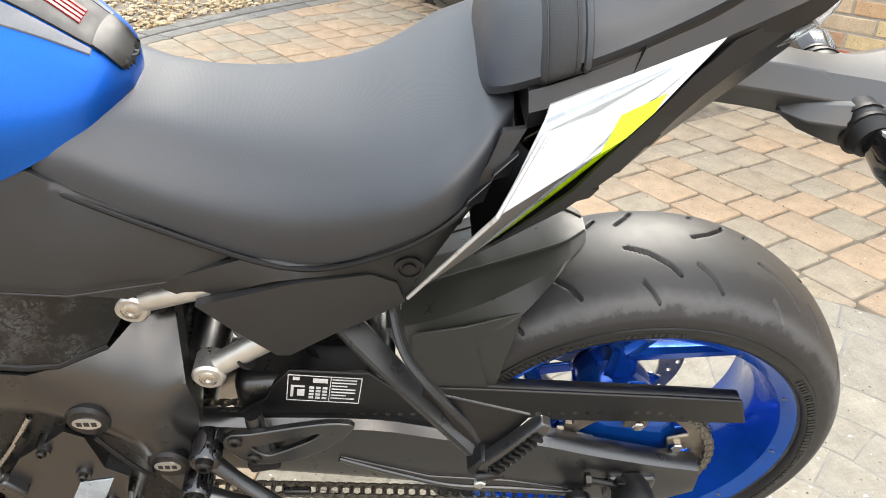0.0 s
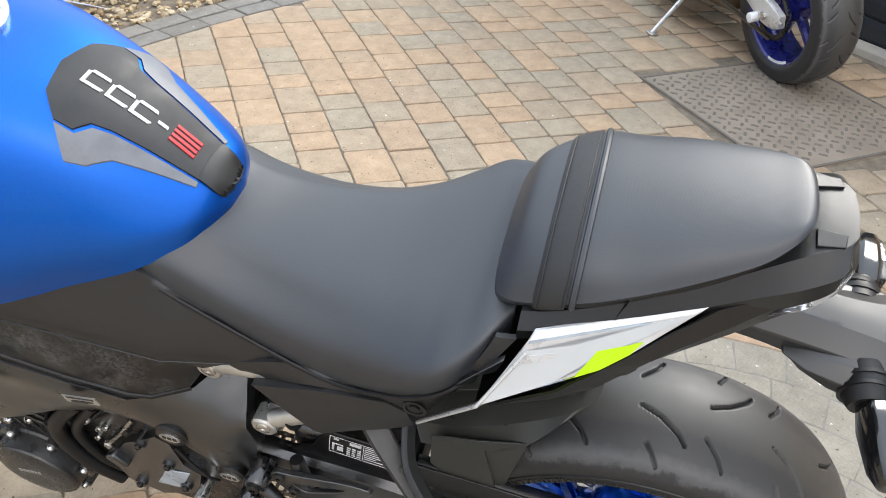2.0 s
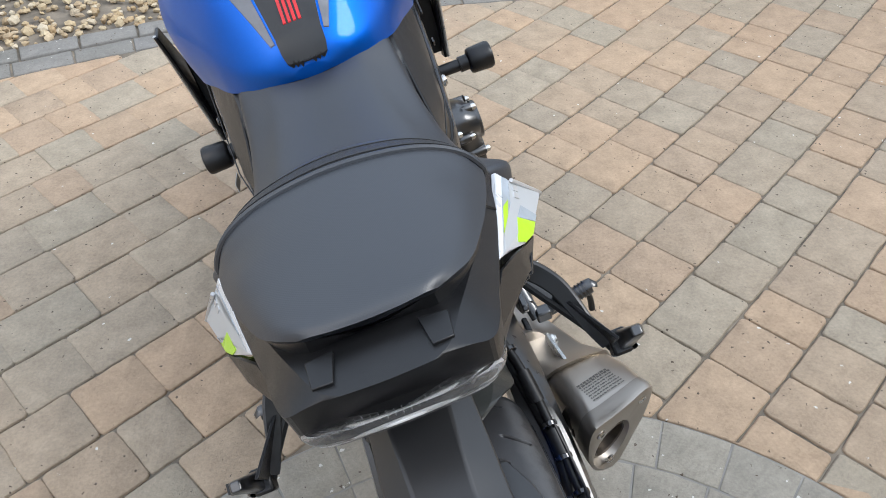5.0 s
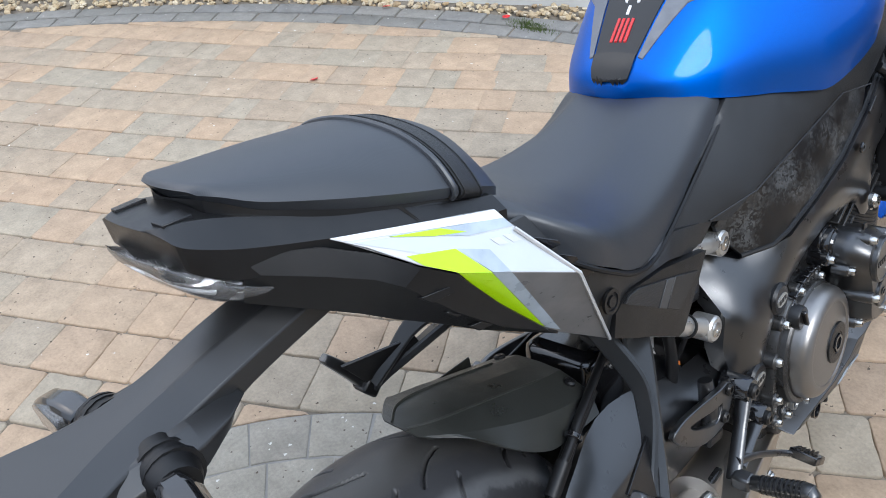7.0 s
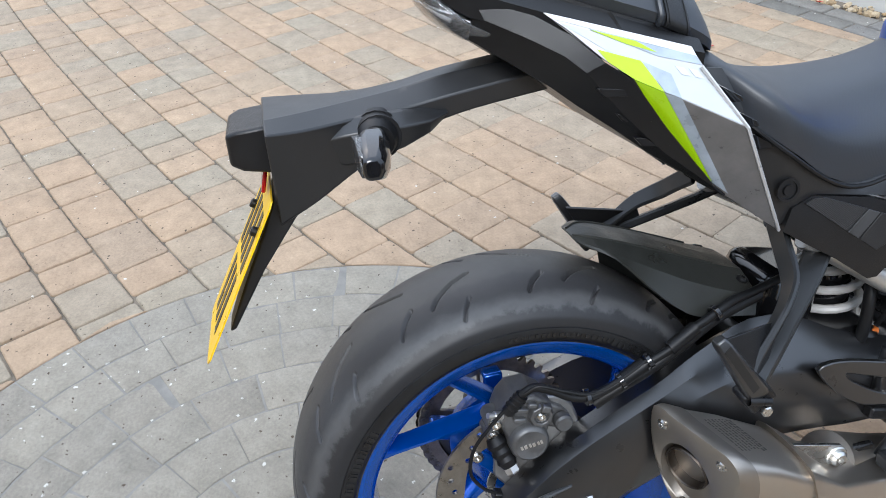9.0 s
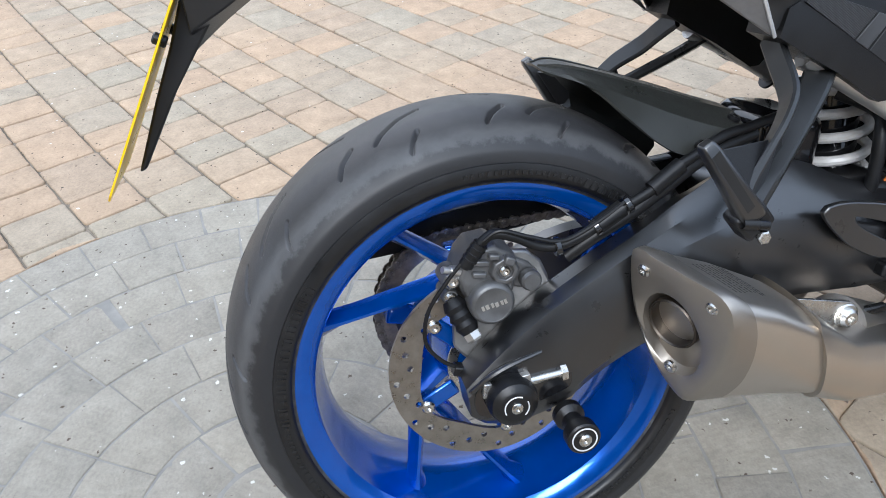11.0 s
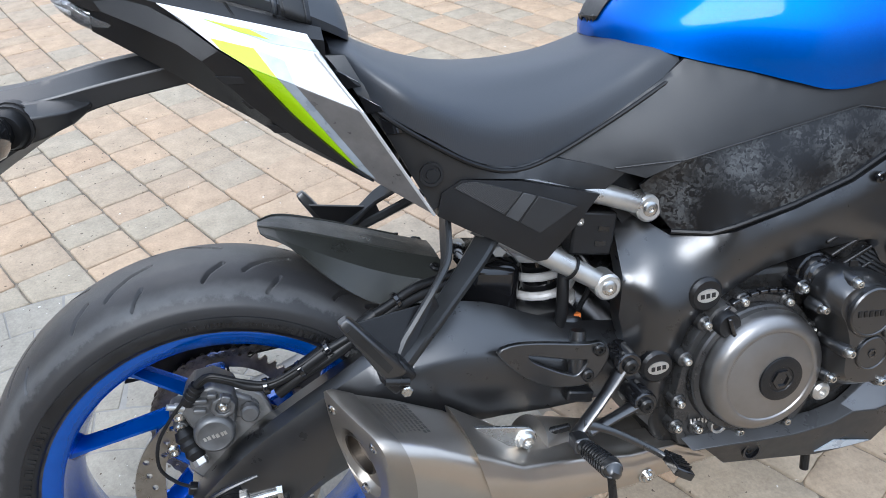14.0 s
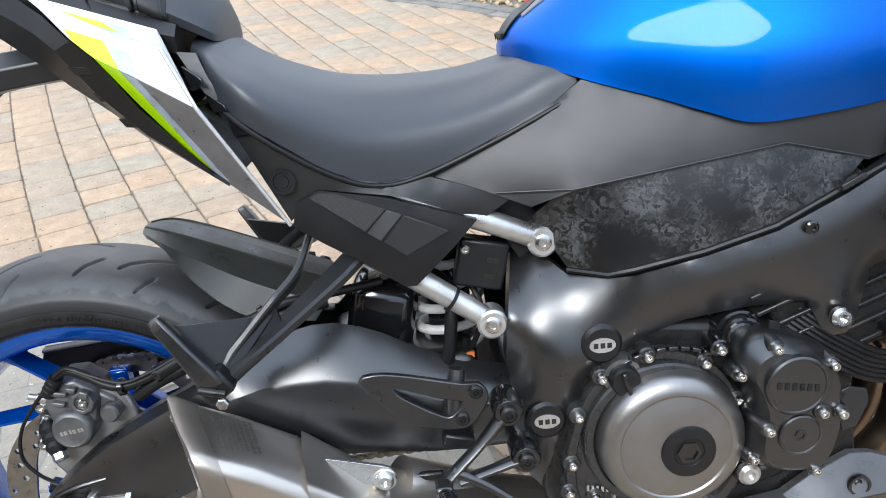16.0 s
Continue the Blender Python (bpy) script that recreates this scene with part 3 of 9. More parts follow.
def tyre_mesh(half, shoulder, crown, seat_r, grooves=True, nu=1500, nv=56):
    """Tyre skin from one bead over the crown to the other, with cut grooves."""
    prof = curve_pts([(-half * 0.86, seat_r - 0.012, 0), (-half * 0.93, seat_r, 0), (-half * 0.99, seat_r + 0.014, 0), (-half, seat_r + 0.031, 0), (-half * 0.965, shoulder - 0.010, 0), (-half * 0.84, shoulder + 0.0035, 0), (-half * 0.6, crown - 0.0095, 0),
                      (-half * 0.3, crown - 0.0022, 0), (0, crown, 0), (half * 0.3, crown - 0.0022, 0), (half * 0.6, crown - 0.0095, 0), (half * 0.84, shoulder + 0.0035, 0), (half * 0.965, shoulder - 0.010, 0), (half, seat_r + 0.031, 0), (half * 0.99, seat_r + 0.014, 0),
                      (half * 0.93, seat_r, 0), (half * 0.86, seat_r - 0.012, 0)], 12)
    px = np.array([p.x for p in prof])
    pr = np.array([p.y for p in prof])
    th = np.linspace(0, 2 * np.pi, nu, endpoint=False)
    X = np.repeat(px[None, :], nu, 0)
    R = np.repeat(pr[None, :], nu, 0)
    S = th[:, None] * crown
    if grooves:
        period = 2 * np.pi * crown / 11
        cut = np.zeros_like(R)
        for side in (1, -1):
            shift = 0 if side > 0 else period * 0.5
            for seglist, wid, dep in (([(0.010, 0.000), (0.022, 0.026), (0.040, 0.050), (0.052, 0.060)], 0.0018, 0.0062), ([(0.058, 0.012), (0.072, 0.022), (0.082, 0.028)], 0.0018, 0.0056), ([(0.036, 0.086), (0.054, 0.104), (0.068, 0.112)], 0.0019, 0.0060)):
                for (x0, s0), (x1, s1) in zip(seglist, seglist[1:]):
                    s = np.mod(S + shift, period)
                    for wrap in (0, -period, period):
                        ax_, as_ = x0 * side, s0 + wrap
                        dx, ds = (x1 - x0) * side, s1 - s0
                        t = np.clip(((X - ax_) * dx + (s - as_) * ds) / (dx * dx + ds * ds), 0, 1)
                        d = np.hypot(X - ax_ - t * dx, s - as_ - t * ds)
                        cut = np.maximum(cut, dep * np.clip((1.55 - d / wid) * 1.2, 0, 1))
        R = R - cut * (np.abs(X) < half * 0.93)
    verts = np.stack([X, R * np.cos(th)[:, None], R * np.sin(th)[:, None]], -1).reshape(-1, 3)
    m = len(px)
    i = np.arange(nu)[:, None] * m + np.arange(m - 1)[None, :]
    j = (np.arange(nu)[:, None] + 1) % nu * m + np.arange(m - 1)[None, :]
    faces = np.stack([i, i + 1, j + 1, j], -1).reshape(-1, 4)
    return verts, faces


def mesh_part(name, verts, faces, material, parent, label="", sharp=60):
    me = bpy.data.meshes.new(name)
    me.from_pydata(verts.tolist(), [], faces.tolist())
    me.materials.append(material)
    me.shade_smooth()
    me.set_sharp_from_angle(angle=radians(sharp))
    ob = new(name, me)
    ob.parent = parent
    if label:
        ob["label"] = label
    return ob


def rim_bm(half, lip, barrel, seg=96):
    prof = [(half, lip + 0.001), (half + 0.001, lip - 0.004), (half - 0.001, lip - 0.009), (half - 0.004, lip - 0.019), (half - 0.012, barrel + 0.001), (half * 0.62, barrel), (half * 0.3, barrel - 0.010), (0, barrel - 0.014), (-half * 0.3, barrel - 0.010), (-half * 0.62, barrel), (-half + 0.010, barrel + 0.006),
            (-half + 0.002, lip - 0.010), (-half - 0.001, lip - 0.004), (-half, lip + 0.001), (-half + 0.008, lip - 0.003), (-half * 0.6, barrel + 0.008), (0, barrel - 0.004), (half * 0.6, barrel + 0.008), (half - 0.008, lip - 0.003)]
    return lathe(prof, seg, closed=True)


def spoke_bm(a_rim, a_hub, r0, r1, w0, w1, x0, x1, d0, d1):
    """A cast spoke with a ridge: angles at rim and hub in degrees, half widths, sideways place and depth."""
    rings = []
    for k in range(9):
        t = k / 8
        a = radians(a_hub + (a_rim - a_hub) * (t ** 0.8))
        r = r0 + (r1 - r0) * t
        w = w0 + (w1 - w0) * t + (0.012 * max(0, (t - 0.82) / 0.18) ** 2)
        d = d0 + (d1 - d0) * t
        x = x0 + (x1 - x0) * t
        c = Vector((x, r * math.cos(a), r * math.sin(a)))
        tg = Vector((0, -math.sin(a), math.cos(a)))
        ex_ = Vector((1, 0, 0))
        rings.append([c + tg * w * u + ex_ * d * v for u, v in ((-1, -0.55), (-0.75, 0.25), (-0.18, 1.0), (0.18, 1.0), (0.75, 0.25), (1, -0.55), (0.5, -1), (-0.5, -1))])
    return loft(rings)


# rear wheel
wheel = hold("rear_wheel")
wheel.parent = bike
wheel.location = AX
v, f = tyre_mesh(0.0955, 0.287, 0.311, 0.2355)
mesh_part("tyre", v, f, TYRE, wheel, "worn black sport tyre with curved grooves")
part("rim", rim_bm(0.0875, 0.2375, 0.210), BLUEW, wheel, "glossy blue cast rim")
for s in (1, -1):
    band = lathe([(0.0880 * s, 0.2372), (0.0945 * s, 0.2390), (0.0975 * s, 0.2440), (0.0985 * s, 0.2520), (0.0975 * s, 0.2585), (0.0930 * s, 0.2600)], 128, cap=False)
    ob = part("sidewall_band", band, SIDEWALL, wheel, "dark tyre sidewall band", sharp=60)
    rnd = random.Random(5 + s)
    bars = []
    a = 0.0
    while a < 360:
        if (20 < a % 120 < 95):
            w = rnd.uniform(0.5, 1.4)
            h = 0.0055 if a % 120 < 62 else 0.003
            c = Vector((0.0985 * s, 0.2495 * math.cos(radians(a)), 0.2495 * math.sin(radians(a))))
            bars.append(box(c, (0.0014, 0.2495 * radians(w), h * 1.8), Matrix.Rotation(radians(a + 90), 4, "X")))
            a += w + 0.8
        else:
            a += 2
    part("sidewall_lettering", merge(*bars), LETTER, wheel, "raised unreadable tyre lettering")["kind"] = "stuff"
for k in range(3):
    turn = radians(-120 * k)

    def rim_at(r, deg, x):
        return Vector((x, r * math.cos(radians(deg) + turn), r * math.sin(radians(deg) + turn)))
    fork = rim_at(0.096, 91, 0.012)
    for a, b, w0, w1 in ((rim_at(0.045, 88, 0.004), rim_at(0.106, 92, 0.014), 0.024, 0.017), (fork, rim_at(0.211, 119, 0.034), 0.0125, 0.0085), (fork, rim_at(0.211, 158, 0.034), 0.0125, 0.0085)):
        way = (b - a).normalized()
        side = Vector((1, 0, 0)).cross(way).normalized()
        out = way.cross(side)
        out = out if out.x > 0 else -out
        rings = []
        for q in range(9):
            t = q / 8
            w = w0 + (w1 - w0) * t + 0.011 * max(0, (t - 0.80) / 0.20) ** 2
            d = 0.019 - 0.004 * t
            rings.append([a.lerp(b, t) + side * w * u + out * d * v for u, v in ((-1, -0.55), (-0.75, 0.25), (-0.18, 1.0), (0.18, 1.0), (0.75, 0.25), (1, -0.55), (0.5, -1), (-0.5, -1))])
        part("spoke", loft(rings), BLUEW, wheel)
part("hub", lathe([(-0.07, 0.030), (-0.07, 0.052), (-0.03, 0.062), (0.02, 0.060), (0.055, 0.05), (0.06, 0.030)], 40), BLUEW, wheel, "blue wheel hub")
part("sprocket_carrier", lathe([(-0.085, 0.02), (-0.085, 0.060), (-0.078, 0.075), (-0.05, 0.078), (-0.04, 0.05)], 40), BLUEW, wheel, "blue sprocket carrier")
for k in range(5):
    a = radians(72 * k + 20)
    part("carrier_arm", box((-0.066, 0.085 * math.cos(a), 0.085 * math.sin(a)), (0.026, 0.046, 0.030), Matrix.Rotation(a, 4, "X")), BLUEW, wheel, bevel=0.004)


def gear_bm(teeth, r, th, hole):
    """A toothed ring with lightening slots left as a spoked web."""
    n = teeth * 4
    bm = bmesh.new()
    outer = []
    for k in range(n):
        rr = r + (0.0045 if k % 4 in (1, 2) else -0.0035)
        a = 2 * math.pi * k / n
        outer.append((rr * math.cos(a), rr * math.sin(a)))
    inner = [((r - 0.022) * math.cos(2 * math.pi * k / n), (r - 0.022) * math.sin(2 * math.pi * k / n)) for k in range(n)]
    vs = [[bm.verts.new((x, p[0], p[1])) for p in ring] for x in (-th / 2, th / 2) for ring in (outer, inner)]
    for k in range(n):
        j = (k + 1) % n
        bm.faces.new((vs[0][k], vs[0][j], vs[1][j], vs[1][k]))
        bm.faces.new((vs[2][j], vs[2][k], vs[3][k], vs[3][j]))
        bm.faces.new((vs[0][j], vs[0][k], vs[2][k], vs[2][j]))
        bm.faces.new((vs[1][k], vs[1][j], vs[3][j], vs[3][k]))
    return bm


spr = part("sprocket", moved(gear_bm(44, 0.112, 0.006, hole=0.03), Matrix.Translation((-0.093, 0, 0))), GOLD, wheel, "worn steel rear sprocket")
for k in range(5):
    a = radians(72 * k + 20)
    part("sprocket_arm", box((-0.093, 0.078 * math.cos(a), 0.078 * math.sin(a)), (0.0055, 0.040, 0.034), Matrix.Rotation(a, 4, "X")), GOLD, spr, bevel=0.004)
    part("sprocket_nut", disc((-0.099, 0.070 * math.cos(a), 0.070 * math.sin(a)), (1, 0, 0), 0.009, 0.010, 6), STEEL, spr)


def brake_disc(r, r_in, th, x, holes=36):
    """A ring with drilled round holes in three staggered rows and a scalloped inner edge."""
    from mathutils.geometry import delaunay_2d_cdt as cdt
    pts, loops = [], []

    def loop(ring):
        loops.append(list(range(len(pts), len(pts) + len(ring))))
        pts.extend(Vector(p) for p in ring)
    loop([(r * math.cos(2 * math.pi * k / 120), r * math.sin(2 * math.pi * k / 120)) for k in range(120)])
    inner = []
    for k in range(120):
        a = 2 * math.pi * k / 120
        q = r_in + 0.004 * math.cos(5 * a + 0.87)
        inner.append((q * math.cos(a), q * math.sin(a)))
    loop(inner)
    spots = []
    for k in range(holes):
        a, q = 2 * math.pi * k / holes, r - (0.0085, 0.0170, 0.0255)[k % 3]
        spots.append(Vector((q * math.cos(a), q * math.sin(a))))
        loop([spots[-1] + Vector((0.0040 * math.cos(2 * math.pi * j / 12), 0.0040 * math.sin(2 * math.pi * j / 12))) for j in range(12)])
    edges = [(l[i], l[(i + 1) % len(l)]) for l in loops for i in range(len(l))]
    vs, _, tris, _, _, _ = cdt(pts, edges, [], 0, 1e-7)
    keep = []
    for t in tris:
        c = (vs[t[0]] + vs[t[1]] + vs[t[2]]) / 3
        a = math.atan2(c.y, c.x)
        if c.length < r_in + 0.004 * math.cos(5 * a + 0.87) or min((c - p).length for p in spots) < 0.0039:
            continue
        keep.append(t)
    bm = raw([(x - th / 2, p.x, p.y) for p in vs], keep)
    bmesh.ops.delete(bm, geom=[v for v in bm.verts if not v.link_faces], context="VERTS")
    ext = bmesh.ops.extrude_face_region(bm, geom=bm.faces[:])
    for v in [g for g in ext["geom"] if isinstance(g, bmesh.types.BMVert)]:
        v.co.x += th
    return bm


dsc = part("brake_disc", brake_disc(0.125, 0.090, 0.005, 0.068), DISC, wheel, "drilled brown grey brake disc", sharp=40)
for k in range(5):
    a = radians(72 * k - 10)
    part("disc_mount", box((0.064, 0.076 * math.cos(a), 0.076 * math.sin(a)), (0.006, 0.052, 0.022), Matrix.Rotation(a, 4, "X")), BLUEW, dsc, bevel=0.003)
    part("disc_bolt", bolt((0.069, 0.092 * math.cos(a), 0.092 * math.sin(a)), (1, 0, 0), 0.0085, 0.006), STEEL, dsc)
ring = lathe([(0.058, 0.040), (0.058, 0.052), (0.061, 0.052), (0.061, 0.040)], 60, closed=True)
part("speed_sensor_ring", ring, STEEL, dsc, "slotted steel sensor ring")

# rear caliper, its bracket and hose
cal = hold("brake_caliper")
cal.parent = bike
part("bracket", slab([(0.0261, 0.4656), (0.048, 0.4600), (0.0640, 0.4450), (0.0715, 0.4250), (0.0728, 0.4044), (0.0653, 0.3903), (0.0016, 0.3435), (-0.0270, 0.3300), (-0.0460, 0.3550), (-0.0443, 0.3813), (-0.0285, 0.409)], 0.078, 0.090), BRACKM, cal, "grey cast caliper bracket", bevel=0.003)
CAL_C = (0.0, 0.446)
cal_out = [(-0.0162, 0.4809), (0.0083, 0.4821), (0.0309, 0.4652), (0.0337, 0.4502), (0.0256, 0.4185), (0.0019, 0.4100), (-0.0189, 0.4090), (-0.0314, 0.4260), (-0.0381, 0.4492), (-0.0288, 0.469)]
part("body", loft([[(x, CAL_C[0] + (y - CAL_C[0]) * k, CAL_C[1] + (z - CAL_C[1]) * k) for y, z in cal_out] for x, k in ((0.048, 0.90), (0.052, 1.0), (0.098, 1.0), (0.106, 0.90))]), CALIP, cal, "grey cast caliper body", bevel=0.003)
part("piston_cover", lathe([(0.094, 0.0265), (0.112, 0.0262), (0.117, 0.0240), (0.1185, 0.0220), (0.1190, 0.0205), (0.1185, 0.0195), (0.1185, 0.0005)], 36, (0, -0.0028, 0.4164), cap=False), CALIP, cal, "round grey piston cover")
for w, y, dz in ((0.003, -0.015, -0.002), (0.004, -0.010, -0.001), (0.003, -0.004, 0), (0.004, 0.001, 0), (0.003, 0.007, 0.001), (0.003, 0.011, 0.002)):
    part("worn_mark", box((0.1188, y, 0.4164 + dz), (0.0008, w, 0.0055), Matrix.Rotation(radians(18), 4, "X")), ALLOY, cal, "plain raised mark")
part("pin_boss", lathe([(0.092, 0.0180), (0.108, 0.0175), (0.114, 0.0150), (0.114, 0.0100), (0.110, 0.0095), (0.110, 0.0005)], 8, (0, 0.0147, 0.4513), cap=False), CALIP, cal, "faceted cast pin boss", bevel=0.001)
part("pad_pin", bolt((0.110, 0.0147, 0.4513), (1, 0, 0), 0.0062, 0.005), STEEL, cal)
part("pin_notch", box((0.113, 0.020, 0.4640), (0.012, 0.012, 0.010), Matrix.Rotation(radians(-25), 4, "X")), CALIP, cal, bevel=0.002)
part("pin_arm", plate([(0.098, 0.026, 0.462), (0.098, 0.050, 0.447), (0.098, 0.054, 0.428), (0.098, 0.042, 0.418), (0.098, 0.020, 0.425)], 0.012, (-1, 0, 0)), CALIP, cal, bevel=0.003)
part("pin", lathe([(0.084, 0.0125), (0.098, 0.0125), (0.098, 0.0108), (0.102, 0.0108), (0.102, 0.0122), (0.110, 0.0120), (0.113, 0.0095), (0.113, 0.0005)], 24, (0, 0.045, 0.4322), cap=False), CALIP, cal, "round pin with a rubber cap")
slide = part("slide_pin", lathe([(-0.040, 0.0105), (-0.030, 0.0145), (-0.024, 0.0120), (-0.018, 0.0145), (-0.012, 0.0118), (-0.006, 0.0138), (0.000, 0.0110), (0.003, 0.0098)], 24, (0.106, -0.0300, 0.3850), (0.45, 0.35, -0.82)), HOSE_SHADE, cal, "ribbed rubber pin boot")
part("pin_bolt", lathe([(0.000, 0.0100), (0.008, 0.0100), (0.0105, 0.0075), (0.0105, 0.0005)], 6, (0.1075, -0.0290, 0.3825), (0.45, 0.35, -0.82), cap=False), ALLOY, slide)
for y, z, x, rr in ((-0.0425, 0.4447, 0.098, 0.0105), (-0.0444, 0.4211, 0.090, 0.0092)):
    lug = part("bolt_lug", lathe([(x - 0.030, rr * 1.15), (x - 0.004, rr * 1.1), (x, rr * 0.9)], 20, (0, y, z)), CALIP, cal)
    part("lug_bolt", bolt((x - 0.001, y, z), (1, 0, 0), rr * 0.78, 0.006), STEEL, lug)
for y, z, w in ((-0.012, 0.466, 0.020), (-0.014, 0.452, 0.016), (0.004, 0.470, 0.012)):
    part("cast_rib", box((0.108, y, z), (0.012, w, 0.0065), Matrix.Rotation(radians(-12), 4, "X")), CALIP, cal, bevel=0.0018)
part("bleed_nipple", lathe([(0, 0.006), (0.012, 0.006), (0.012, 0.004), (0.022, 0.004), (0.022, 0.0005)], 12, (0.098, -0.033, 0.455), (0.2, -0.75, 0.3)), ALLOY, cal)
hose = part("brake_hose", sweep([(0.105, -0.029, 0.462), (0.108, -0.0185, 0.477), (0.112, -0.008, 0.491), (0.115, 0.006, 0.4987), (0.118, 0.028, 0.4913), (0.120, 0.050, 0.4785), (0.122, 0.072, 0.4739), (0.122, 0.099, 0.4803), (0.122, 0.126, 0.4924), (0.120, 0.154, 0.5048), (0.118, 0.189, 0.519), (0.114, 0.214, 0.5353), (0.110, 0.240, 0.5449), (0.100, 0.280, 0.5581), (0.085, 0.325, 0.5587), (0.06, 0.40, 0.562)], 0.0058, 12), HOSE_SHADE, bike, "black rubber brake hose")
part("banjo_sleeve", sweep([(0.106, -0.027, 0.465), (0.1115, -0.0095, 0.489)], 0.0088, 14, smooth=False), HOSE_SHADE, hose, "ribbed hose sleeve")
for t in (0.30, 0.55, 0.80):
    p = Vector((0.106, -0.027, 0.465)).lerp(Vector((0.1115, -0.0095, 0.489)), t)
    part("sleeve_rib", disc(p, (0.18, 0.57, 0.80), 0.0096, 0.0022, 16, 0.0005), HOSE_SHADE, hose)
part("pipe_loop", sweep([(0.118, -0.008, 0.494), (0.122, 0.010, 0.504), (0.126, 0.040, 0.493), (0.128, 0.075, 0.482), (0.127, 0.110, 0.492), (0.124, 0.150, 0.511)], 0.0024, 8), HOSE_SHADE, hose, "thin black sensor line")
for a, b, rr in (((0.120, 0.120, 0.488), (0.119, 0.150, 0.503), 0.0100), ((0.117, 0.185, 0.517), (0.113, 0.222, 0.538), 0.0095)):
    part("sleeve", sweep([a, b], rr, 14, smooth=False), HOSE_SHADE, hose, "thicker rubber sleeve")
for p, d in (((0.122, 0.072, 0.474), (0, 1, 0.1)), ((0.120, 0.118, 0.487), (0, 0.9, 0.42)), ((0.118, 0.156, 0.506), (0, 0.9, 0.42)), ((0.107, 0.252, 0.549), (-0.2, 0.9, 0.35))):
    part("hose_clip", disc(p, d, 0.0112, 0.007, 14, 0.001), GLOSS, hose)
part("harness", sweep([(0.112, 0.085, 0.455), (0.116, 0.115, 0.474), (0.116, 0.155, 0.492), (0.110, 0.205, 0.515), (0.098, 0.260, 0.538), (0.080, 0.330, 0.548)], 0.0085, 12), HOSE_SHADE, hose, "black cable harness")
part("sensor_wire", sweep([(0.107, -0.030, 0.470), (0.104, -0.052, 0.445), (0.100, -0.074, 0.412), (0.100, -0.080, 0.376), (0.100, -0.065, 0.350), (0.100, -0.045, 0.335)], 0.0024, 8), HOSE_SHADE, hose)
part("speed_sensor", box((0.098, -0.043, 0.331), (0.016, 0.020, 0.012), Matrix.Rotation(radians(-20), 4, "X")), BLACK, hose, bevel=0.002)

def ring_outline(yz, n=4):
    return [(p.y, p.z) for p in curve_pts([(0, y, z) for y, z in yz], n, closed=True)]


# swingarm
arm = hold("swingarm")
arm.parent = bike
top_r = [(-0.047, 0.330), (-0.034, 0.344), (-0.008, 0.368), (0.030, 0.398), (0.080, 0.428), (0.133, 0.455), (0.175, 0.475), (0.215, 0.493), (0.252, 0.506), (0.285, 0.519), (0.335, 0.524), (0.389, 0.508), (0.438, 0.482), (0.500, 0.458), (0.590, 0.440)]
bot_r = [(0.590, 0.350), (0.464, 0.345), (0.376, 0.352), (0.270, 0.352), (0.190, 0.340), (0.130, 0.318), (0.092, 0.296), (0.070, 0.280), (0.030, 0.268), (-0.020, 0.270), (-0.044, 0.288)]


def arm_side(top, bot, x_in, x_out, bulge, ridge=0.0):
    """A cast arm with a rounded outer face."""
    n = 26
    tp, bt = curve_pts([(0, *p) for p in top], 6), curve_pts([(0, *p) for p in bot[::-1]], 6)

    def at(line, t):
        q = t * (len(line) - 1)
        i = min(int(q), len(line) - 2)
        return line[i].lerp(line[i + 1], q - i)
    rings = []
    for k in range(n):
        t = k / (n - 1)
        a, b = at(tp, t), at(bt, t)
        xo = x_out + (bulge * math.sin(math.pi * min(1, t * 1.15)) if t < 0.87 else 0)
        ring = []
        # the front half may slope in above a ridge
        h = max(0.0, min(1.0, (a.y - 0.17) / 0.13)) * ridge
        for u, w in ((0.0, 0.55 - 0.50 * h), (0.06 + 0.08 * h, 0.88 - 0.38 * h), (0.22 + 0.08 * h, 1.0 - 0.03 * h), (0.55 - 0.20 * h, 1.0 + 0.03 * h), (0.85, 0.96), (0.97, 0.80), (1.0, 0.5)):
            p = a.lerp(b, u)
            ring.append((x_in + (xo - x_in) * w, p.y, p.z))
        for u in (0.97, 0.03):
            p = a.lerp(b, u)
            ring.append((x_in, p.y, p.z))
        rings.append(ring)
    return loft(rings)


right_arm = part("right_arm", arm_side(top_r, bot_r, 0.092, 0.142, 0.004, 1.0), SATIN, arm, "satin black cast swingarm side", sharp=28)
top_l = [(-0.095, 0.318), (-0.03, 0.335), (0.060, 0.362), (0.150, 0.392), (0.250, 0.400), (0.333, 0.420), (0.419, 0.425), (0.500, 0.425), (0.590, 0.430)]
bot_l = [(0.590, 0.330), (0.500, 0.318), (0.40, 0.305), (0.27, 0.285), (0.10, 0.250), (0.02, 0.236), (-0.060, 0.236), (-0.098, 0.258)]
left_arm = part("left_arm", flip(arm_side(top_l, bot_l, 0.100, 0.132, 0.002), -1), SATIN, arm, "satin black cast swingarm side", sharp=40)
# Gloss black plate on the face draws the shade of an uncut pocket.
slot = slab([(0.391, 0.366), (0.273, 0.318), (0.165, 0.306), (0.078, 0.284), (0.090, 0.268), (0.233, 0.284), (0.300, 0.315)], -0.1255, -0.1365)
part("pocket_shade", slot, GLOSS, left_arm, "black plate drawn as the casting's shaded recess", bevel=0.002)
part("rib", sweep([(-0.135, 0.075, 0.276), (-0.1365, 0.16, 0.288), (-0.1365, 0.24, 0.296), (-0.1365, 0.30, 0.318), (-0.136, 0.39, 0.360)], 0.0035, 8), SATIN, left_arm)
